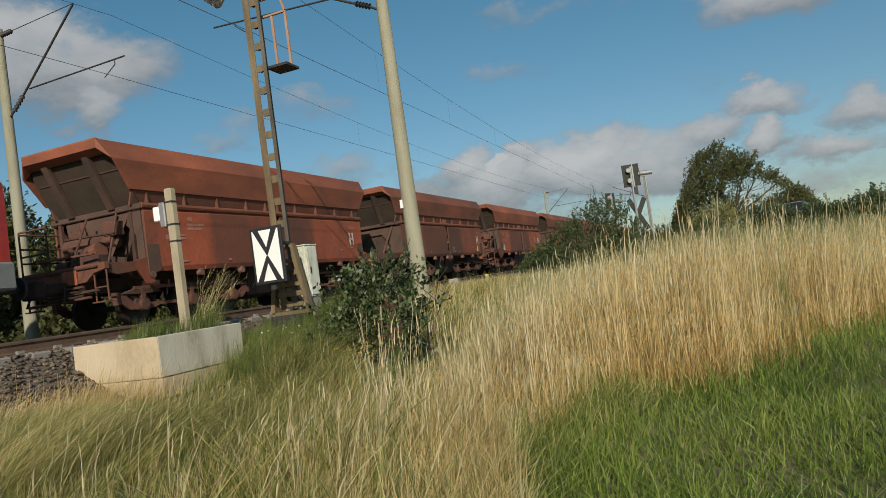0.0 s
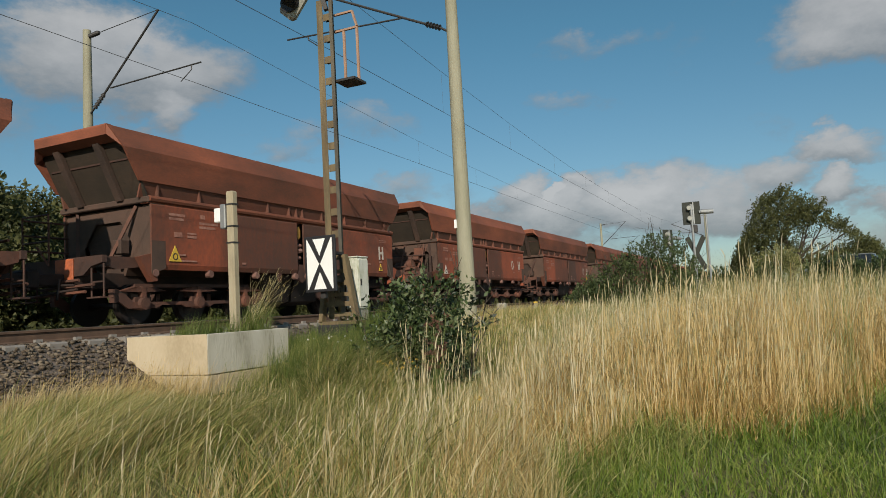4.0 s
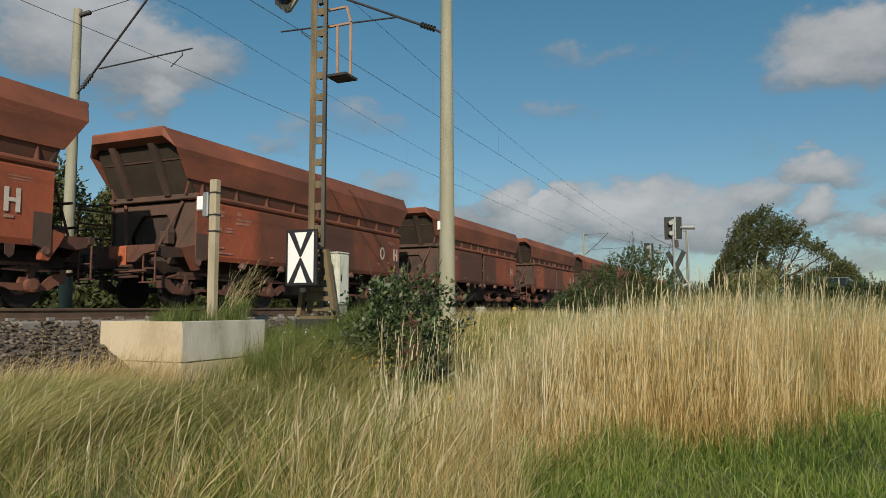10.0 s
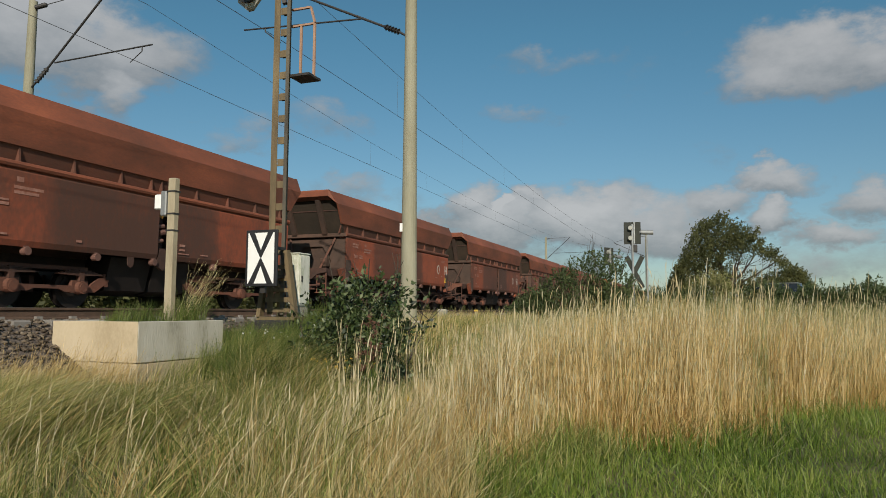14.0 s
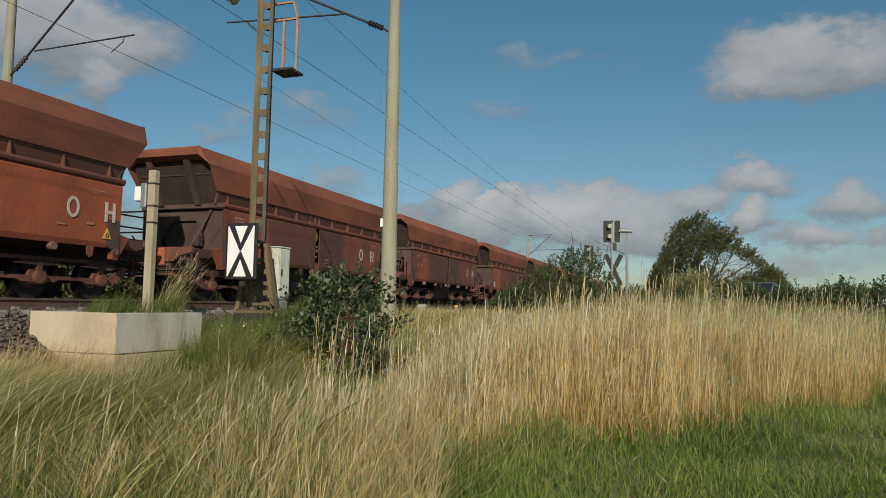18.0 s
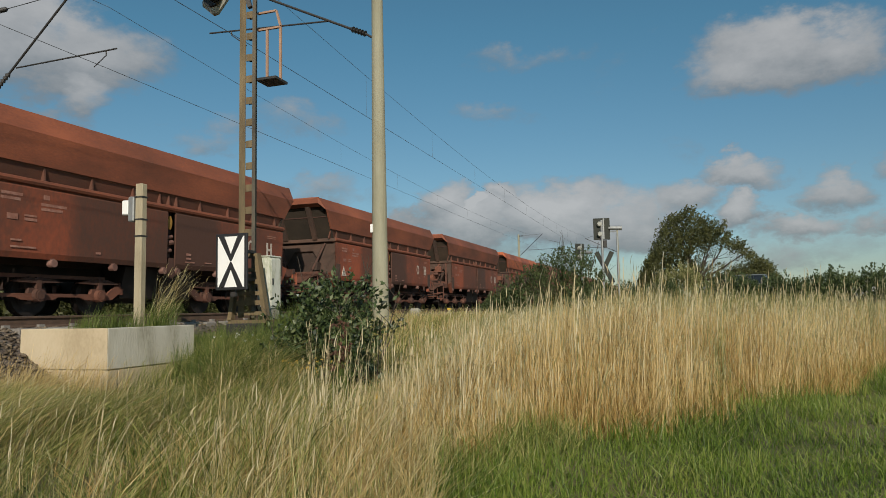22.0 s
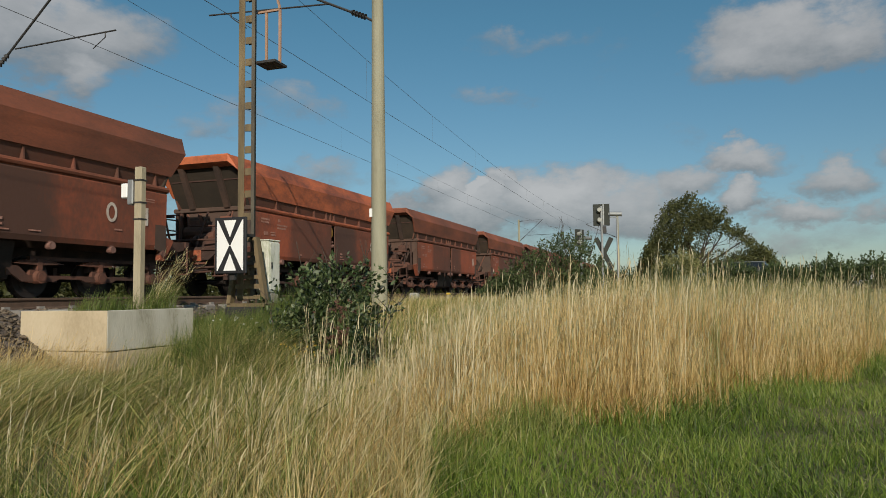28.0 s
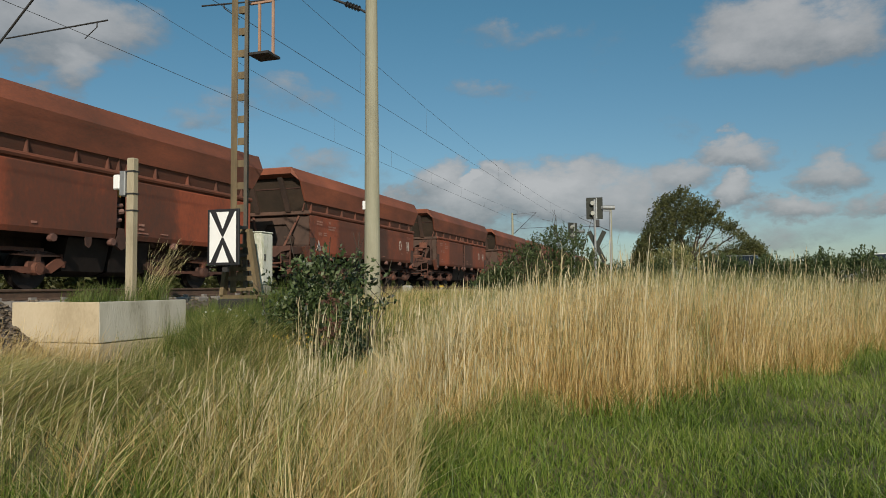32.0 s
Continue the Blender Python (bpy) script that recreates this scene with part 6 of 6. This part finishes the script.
# green tufts at block, mast and cabinet
pts = []
for cx, cy, r, m, z, hh in ((-7.7, 8.1, 0.55, 700, -0.27, 0.3), (-7.3, 8.5, 0.25, 400, -0.27, 0.45), (-6.6, 9.6, 0.7, 2600, None, 0.5), (-6.3, 11.0, 0.9, 3000, None, 0.55), (-7.4, 10.2, 0.6, 1200, None, 0.35), (-6.0, 8.4, 0.8, 2200, None, 0.5), (-7.9, 7.9, 0.4, 500, -0.27, 0.25), (-6.9, 12.6, 0.8, 1500, None, 0.4), (-6.75, 10.6, 0.45, 1800, None, 0.5), (-6.62, 11.1, 0.35, 1500, None, 0.6), (-6.75, 10.75, 0.25, 700, None, 0.5), (-7.0, 9.6, 0.45, 1600, None, 0.42), (-5.6, 9.6, 0.7, 2400, None, 0.5), (-8.0, 10.3, 0.55, 1300, None, 0.26), (-7.9, 11.6, 0.6, 1400, None, 0.26), (-7.7, 9.6, 0.45, 900, None, 0.24), (-7.15, 10.75, 0.4, 1200, None, 0.34), (-7.6, 13.0, 0.7, 1300, None, 0.3)):
    a, q = rng.uniform(0, 6.28, m), r * np.sqrt(rng.random(m))
    px, py = cx + q * np.cos(a), cy + q * np.sin(a)
    ok = (px < BX1 - 0.15) & (px > BX0 + 0.15) & (py > BY0 + 0.15) & (py < BY1 - 0.15) if z is not None else ((px > BX1 + 0.02) | (py > BY1 + 0.02))
    px, py = px[ok], py[ok]
    b = np.stack([px, py, np.full(len(px), z)], -1) if z is not None else on_ground(px, py)
    pts.append(blades(rng, b, np.abs(rng.normal(hh, hh * 0.3, len(px))), rng.uniform(0.005, 0.009, len(px)), np.abs(rng.normal(0.35, 0.25, len(px))), WIND + rng.normal(0, 1.0, len(px)), 3, 0.1)[:2])
px, py = rng.normal(-6.6, 0.2, 1700), 7.0 + 2.3 * rng.random(1700) ** 0.7
ok = px > BX1 + 0.03
ft = blades(rng, on_ground(px[ok], py[ok]), np.abs(rng.normal(0.4 + 0.17 * (py[ok] - 7.5), 0.11, int(ok.sum()))), rng.uniform(0.004, 0.008, int(ok.sum())), np.abs(rng.normal(0.4, 0.25, int(ok.sum()))), WIND + rng.normal(0, 0.9, int(ok.sum())), 4, 0.15)
grass("block_grass", "mixed grass growing up against the concrete block", [ft[:2]], M_MIX)
grass("green_tufts", "fresh green grass tufts round the block and mast", pts, M_GREEN)
b = np.stack([rng.normal(-7.45, 0.1, 70), rng.normal(8.62, 0.1, 70), np.full(70, -0.27)], -1)
pr = blades(rng, b, rng.uniform(0.6, 1.15, 70), np.full(70, 0.005), np.abs(rng.normal(0.45, 0.18, 70)), WIND + rng.normal(0, 0.5, 70), 4, 0.6)
ph = blades(rng, pr[2], rng.uniform(0.08, 0.16, 70), np.full(70, 0.007), rng.uniform(0.4, 0.9, 70), WIND + rng.normal(0, 0.4, 70), 3, 0.2)
tagged(part("arching_tuft", arrays_mesh("arching_tuft", *merge([pr[:2], ph[:2]])), M_GOLD), "arching dry tuft beside the concrete post", "grass", kind="stuff")


def bush(name, label, xs, tops, y, depth, low, n, per, size, mat, seed, shoot=0.5, airy=0.0, twigs=0, splay=0.35):
    """A bush of leafy shoots under a ragged top line: xs and tops give its outline, low the height of its skirts."""
    r = np.random.default_rng(seed)
    t = thing(name, label, "shrub")
    xx = r.uniform(xs[0], xs[-1], n)
    top = np.interp(xx, xs, tops)
    zz = low + (top - 0.6 * shoot - low) * r.random(n) ** (0.75 + airy)
    root = np.stack([xx, y + depth * r.uniform(-1, 1, n), zz], -1)
    way = np.stack([r.normal(0.12, splay, n), r.normal(0, splay, n), np.ones(n)], -1)
    part("foliage", arrays_mesh("foliage", *sprays(r, root, way, shoot * r.uniform(0.6, 1.5, n), shoot * r.uniform(0.16, 0.34, n), per, size)), mat, t)
    foot = Vector(((xs[0] + xs[-1]) / 2, y, low - 0.5))
    for k in range(7):
        q = Vector(root[r.integers(0, n)])
        bm = bmesh.new()
        rod(bm, foot + Vector((q.x - foot.x, 0, 0)) * 0.4, q, 0.02, 0.007, n=5)
        part("stem", bm, M_BARK, t)
    for k in range(twigs):
        q = Vector(root[r.integers(0, n)])
        bm = bmesh.new()
        e = q + Vector((r.normal(0.1, 0.22), r.normal(0, 0.2), r.uniform(0.5, 1.2)))
        rod(bm, q, e, 0.011, 0.004, n=4)
        for c in range(3):
            f = q.lerp(e, r.uniform(0.3, 0.9))
            rod(bm, f, f + Vector((r.normal(0, 0.16), 0, r.uniform(0.1, 0.3))), 0.006, 0.003, n=4)
        part("twig", bm, M_BARK, t, "bare twig")
    return t


bush("bramble_bush", "dark green bramble bush in front of the catenary mast", (-5.42, -5.2, -5.02, -4.82, -4.62, -4.45, -4.25, -4.08, -3.92), (-0.72, -0.3, 0.2, 0.44, 0.56, 0.24, 0.5, 0.36, -0.3), 8.8, 0.5, -1.2, 270, 25, 0.04, M_LEAF, 3, 0.38, 0.0, 12, 0.6)
bush("hedge_bush", "loose twiggy green bush by the track before the crossing", (-6.6, -5.86, -5.25, -4.64, -3.84, -2.9, -2.4), (0.2, 0.65, 1.15, 1.5, 2.0, 1.9, 1.1), 24.3, 0.8, -0.6, 800, 30, 0.04, M_BUSHLEAF, 9, 0.45, 0.5, 34)


def flower_patch(name, label, cx, cy, r, n, z0, z1, size, mat, seed):
    q = np.random.default_rng(seed)
    p = np.stack([cx + q.normal(0, r, n), cy + q.normal(0, r, n), np.zeros(n)], -1)
    g = ground_z(p[:, 0], p[:, 1])
    hh = q.uniform(z0, z1, n)
    st = blades(q, np.stack([p[:, 0], p[:, 1], g], -1), hh, np.full(n, 0.004), np.abs(q.normal(0.1, 0.08, n)), q.uniform(0, 6.28, n), 2, 0.7)
    t = thing(name, label, "flowers")
    tagged(part("stalk_bundle", arrays_mesh("stalk_bundle", *st[:2]), M_GREEN, t), kind="stuff")
    tagged(part("bloom_cluster", arrays_mesh("bloom_cluster", *leaves(q, st[2], np.full((n, 3), size * 1.6), n * 12, size)), mat, t), kind="stuff")


flower_patch("ragwort", "yellow ragwort at the foot of the bramble", -4.25, 7.45, 0.17, 34, 0.26, 0.46, 0.0085, M_YELLOW, 61)
flower_patch("daisies", "tiny white flowers in the green grass", -6.1, 9.2, 0.35, 14, 0.42, 0.6, 0.01, M_WHITE, 62)
flower_patch("dock", "red-brown dried dock stalks before the bramble", -3.5, 6.9, 0.05, 50, 0.35, 0.95, 0.019, M_DOCK, 63)
flower_patch("ragwort", "single yellow flowers in the meadow", -2.6, 5.2, 0.25, 5, 0.3, 0.4, 0.01, M_YELLOW, 64)
# small lineside markers
mk = thing("cable_marker", "low yellow marker beside the near track", "marker")
bm = bmesh.new()
box(bm, -8.22, -8.08, 24.9, 25.02, -0.05, 0.02, 0.012)
part("cap", bm, M_YELLOW, mk)
bm = bmesh.new()
box(bm, -8.2, -8.1, 24.93, 25.02, -0.5, -0.05)
part("stake", bm, M_CONC2, mk)
mk = thing("marker_stone", "low brown-grey marker stone by the track", "marker stone")
bm = bmesh.new()
box(bm, -7.75, -7.45, 19.8, 20.05, -0.5, 0.03, 0.05)
part("stone", bm, M_CONC2, mk)


def tree(name, label, x, y, h, blobs, n, size, mat, seed, lean=(0, 0)):
    r = np.random.default_rng(seed)
    g = float(ground_z(x, y))
    t = thing(name, label, "tree")
    c = np.array([(x + q[0], y + q[1], g + q[2]) for q in blobs], float)
    rad = np.array([q[3:] for q in blobs], float)
    part("crown", arrays_mesh("crown", *leaves(r, c, rad, n, size)), mat, t)
    bm = bmesh.new()
    fork = Vector((x + lean[0] * 0.3, y, g + h * 0.3))
    rod(bm, (x, y, g - 0.2), fork, h * 0.035, h * 0.025, n=10)
    for q in c:
        m = fork.lerp(Vector(q), 0.55) + Vector(r.normal(0, 0.05, 3)) * h * 0.4
        rod(bm, fork, m, h * 0.018, h * 0.01, n=7)
        rod(bm, m, q, h * 0.01, h * 0.003, n=5)
        for k in range(4):
            e = Vector(q) + Vector(r.normal(0, 0.4, 3)) * h * 0.15
            rod(bm, Vector(q).lerp(m, 0.3), e, h * 0.005, h * 0.002, n=4)
    part("trunk", bm, M_BARK, t, "forked trunk with limbs")
    return t


def swept_tree(name, label, x0, y0, xs, tops, seed):
    """A tree pressed over by the wind: shoots that all run to one side under a sloping top line, with a gap low in the crown on the lee side."""
    r = np.random.default_rng(seed)
    t = thing(name, label, "tree")
    n = 2300
    xx = r.uniform(xs[0], xs[-1], n)
    top = np.interp(xx, xs, tops)
    zz = 0.6 + (top - 1.0) * r.random(n) ** 0.62
    yy = y0 + r.uniform(-1, 1, n) * 2.2 * np.sqrt(np.clip(1 - ((xx - 1.6) / 5.2) ** 2, 0.05, 1))
    thin = np.exp(-((xx - 2.5) / 1.25) ** 4 - ((zz - 3.3) / 0.8) ** 4) + 0.75 * np.exp(-((xx - 4.2) / 0.9) ** 2 - ((zz - 3.0) / 0.7) ** 2)
    thin += 0.55 * smooth(2.2, 3.2, xx) * smooth(1.8, 2.4, zz) * smooth(0.35, 0.8, top - 0.4 - zz)
    keep = r.random(n) > np.clip(thin, 0, 0.97)
    root = np.stack([xx, yy, zz], -1)[keep]
    n = len(root)
    way = np.stack([r.normal(0.55, 0.3, n), r.normal(0, 0.35, n), r.normal(0.75, 0.3, n)], -1)
    part("crown", arrays_mesh("crown", *sprays(r, root, way, r.uniform(0.4, 1.05, n), r.uniform(0.1, 0.24, n), 26, 0.075)), M_TREELEAF, t)
    bm = bmesh.new()
    fork = Vector((x0 + 0.3, y0, 1.6))
    rod(bm, (x0, y0, float(ground_z(x0, y0)) - 0.2), fork, 0.26, 0.2, n=10)
    ends = [Vector(q) for q in ((-1.2, y0, 4.6), (0.3, y0 - 0.4, 5.6), (1.3, y0, 5.5), (2.6, y0 + 0.3, 4.9), (3.4, y0, 4.2), (4.4, y0 - 0.2, 3.4), (5.3, y0, 2.6), (2.2, y0 - 0.5, 4.2), (-1.9, y0, 2.8))]
    for e in ends:
        m = fork.lerp(e, 0.5) + Vector(r.normal(0, 0.16, 3))
        rod(bm, fork, m, 0.12, 0.075, n=7)
        rod(bm, m, e, 0.075, 0.02, n=6)
        for k in range(7):
            f = m.lerp(e, r.uniform(0, 0.9))
            g = f + Vector((r.normal(0.35, 0.3), r.normal(0, 0.3), r.normal(0.4, 0.3)))
            rod(bm, f, g, 0.03, 0.012, n=5)
            rod(bm, g, g + Vector((r.normal(0.2, 0.2), 0, r.normal(0.3, 0.15))), 0.012, 0.006, n=4)
    part("trunk", bm, M_BARK, t, "forked trunk with limbs")
    return t


swept_tree("wind_swept_tree", "dark wind-swept tree beyond the crossing, thin on its lee side", 1.0, 56,
           (-3.0, -2.7, -1.66, -1.25, -0.8, 0.4, 0.86, 1.4, 2.4, 3.4, 3.8, 4.6, 5.3, 6.2, 6.7), (1.2, 2.6, 4.6, 6.0, 6.75, 7.05, 7.45, 6.7, 6.2, 5.7, 4.8, 4.3, 3.5, 2.8, 1.9), 7)
bush("light_green_bush", "light green feathery bush at the foot of the tree", (-1.9, -1.2, -0.4, 0.6, 1.4, 2.2), (0.9, 2.0, 2.7, 2.9, 2.2, 1.1), 52.5, 0.9, 0.2, 300, 26, 0.06, M_ROUGH, 18, 0.7)
for i, (bx, by, s) in enumerate(((-2.2, 58, 0.75), (-4.6, 54, 0.8), (-6.6, 51, 0.7), (-1.2, 50, 0.62), (2.4, 37.6, 0.56), (4.4, 37.2, 0.6), (6.5, 37.8, 0.54), (7.9, 37.0, 0.62), (9.9, 37.6, 0.36), (12, 50, 0.75), (14.6, 54, 0.85), (18, 52, 0.8), (21, 56, 1.0), (25, 56, 1.2))):
    gz = float(ground_z(bx, by))
    q = np.random.default_rng(20 + i).uniform(0.75, 1.2, 6)
    bush("roadside_shrub", "low green roadside shrub with upright shoots", tuple(bx + d * s for d in (-2.3, -1.4, -0.5, 0.5, 1.5, 2.4)), tuple(gz + h * s * k for h, k in zip((0.7, 1.8, 2.3, 2.1, 2.2, 0.8), q)), by, 0.8, gz, 230, 26, 0.06, M_BUSHLEAF, 20 + i, 0.6)
for i, (bx, by, s) in enumerate(((-25.5, 22.4, 1.35), (-27.5, 20.5, 1.45), (-26.5, 17.8, 1.3), (-24.6, 16.4, 1.0), (-30, 19, 1.4), (-24.6, 14.6, 1.35), (-27.5, 13.2, 1.5))):
    tree("lineside_tree", "green tree behind the far track", bx, by, 4.6 * s,
         [(0, 0, 3.4 * s, 1.3 * s, 1.3 * s, 1.2 * s), (-0.9 * s, 0.3, 2.3 * s, 1.2 * s, 1.2 * s, 1.1 * s), (0.9 * s, -0.3, 2.4 * s, 1.2 * s, 1.2 * s, 1.0 * s), (0.1, 0.2, 1.3 * s, 1.4 * s, 1.4 * s, 0.9 * s), (0.4 * s, -0.4, 4.3 * s, 0.8 * s, 0.8 * s, 0.9 * s), (-0.6 * s, 0.2, 3.9 * s, 0.7 * s, 0.8 * s, 0.8 * s)], 15000, 0.115, M_TREELEAF, 40 + i)

# low hedge and rough grass beyond the far track
r = np.random.default_rng(23)
c = np.stack([r.uniform(-25, -20.5, 130), np.linspace(-6, 110, 130) + r.normal(0, 0.6, 130), r.uniform(-0.4, 1.0, 130)], -1)
tagged(part("far_hedge", arrays_mesh("far_hedge", *leaves(r, c, np.stack([r.uniform(0.8, 1.4, 130), r.uniform(0.9, 1.5, 130), r.uniform(0.6, 0.95, 130)], -1), 90000, 0.12)), M_TREELEAF), "low green hedge beyond the far track", "hedge", kind="stuff")
# woods on the horizon
ang = np.radians(r.uniform(-50, 100, 420))
rad = r.uniform(260, 420, 420)
c = np.stack([-rad * np.sin(ang), rad * np.cos(ang), r.uniform(-1.5, 0.5, 420)], -1)
tagged(part("far_woods", arrays_mesh("far_woods", *leaves(r, c, np.stack([r.uniform(6, 14, 420), r.uniform(6, 12, 420), r.uniform(2, 4.2, 420)], -1), 30000, 1.1)), M_TREELEAF), "distant woods along the horizon", "woods", kind="stuff")


def parked_car(x, y, rz, mat, label):
    g = float(ground_z(x, y))
    c = thing("parked_car", label, "car", pose(x, y, g, 0, 0, rz))
    bm = bmesh.new()
    prism(bm, [(-2.1, 0.35), (-2.15, 0.7), (-1.95, 0.95), (-0.9, 1.0), (0.95, 1.0), (1.95, 0.85), (2.1, 0.6), (2.1, 0.35)], "x", -0.85, 0.85)
    part("body", bm, mat, c)
    bm = bmesh.new()
    lo = [bm.verts.new((sx * 0.8, yy, 0.99)) for sx, yy in ((-1, -1.75), (1, -1.75), (1, 1.15), (-1, 1.15))]
    hi = [bm.verts.new((sx * 0.62, yy, 1.42)) for sx, yy in ((-1, -1.2), (1, -1.2), (1, 0.35), (-1, 0.35))]
    for k in range(4):
        bm.faces.new((lo[k], lo[(k + 1) % 4], hi[(k + 1) % 4], hi[k]))
    bm.faces.new(hi)
    part("cabin_glass", bm, M_GLASSDARK, c, "dark windows")
    bm = bmesh.new()
    box(bm, -0.63, 0.63, -1.22, 0.37, 1.423, 1.47, 0.015)
    part("roof", bm, mat, c)
    for sx in (-1, 1):
        for yy in (-1.3, 1.3):
            bm = bmesh.new()
            rod(bm, (sx * 0.7, yy, 0.32), (sx * 0.88, yy, 0.32), 0.32, n=18)
            wheel = part("wheel", bm, M_BLACK, c)
            bm = bmesh.new()
            rod(bm, (sx * 0.88, yy, 0.32), (sx * 0.89, yy, 0.32), 0.2, n=14)
            part("hubcap", bm, M_GALV, wheel)
    return c


parked_car(3.35, 41.0, 75, M_CARGREY, "grey car parked behind the shrubs")
parked_car(10.9, 44.0, 80, M_CARWHITE, "white car parked behind the shrubs")

# ---------------------------------------------------------------- motion of the train


def lead_y(t):
    return -2.2570152e-05 * t ** 4 + 0.0014619509 * t ** 3 + -0.067184711 * t ** 2 + -3.9187519 * t ** 1 + 12.186716 * t ** 0


def motions():
    times = [0.5 * k for k in range(65)]
    for i, w in enumerate(WAGONS):
        walk(w, [(t, pose(FAR_X, lead_y(t) + PITCH * i, 0)) for t in times])
    walk(loco, [(t, pose(FAR_X, lead_y(t) - 2.85, 0)) for t in times])
    # wheels roll as far as the train has gone
    fine = [0.1 * k for k in range(321)]
    rolled = [math.degrees((lead_y(0) - lead_y(t)) / WHEEL_R) for t in fine]
    for w in WAGONS[:15]:
        for o in w.children:
            if o.name.startswith("wheelset"):
                y0 = o.matrix_basis.translation.y
                walk(o, [(t, pose(0, y0, WHEEL_R, a)) for t, a in zip(fine, rolled)])


motions()
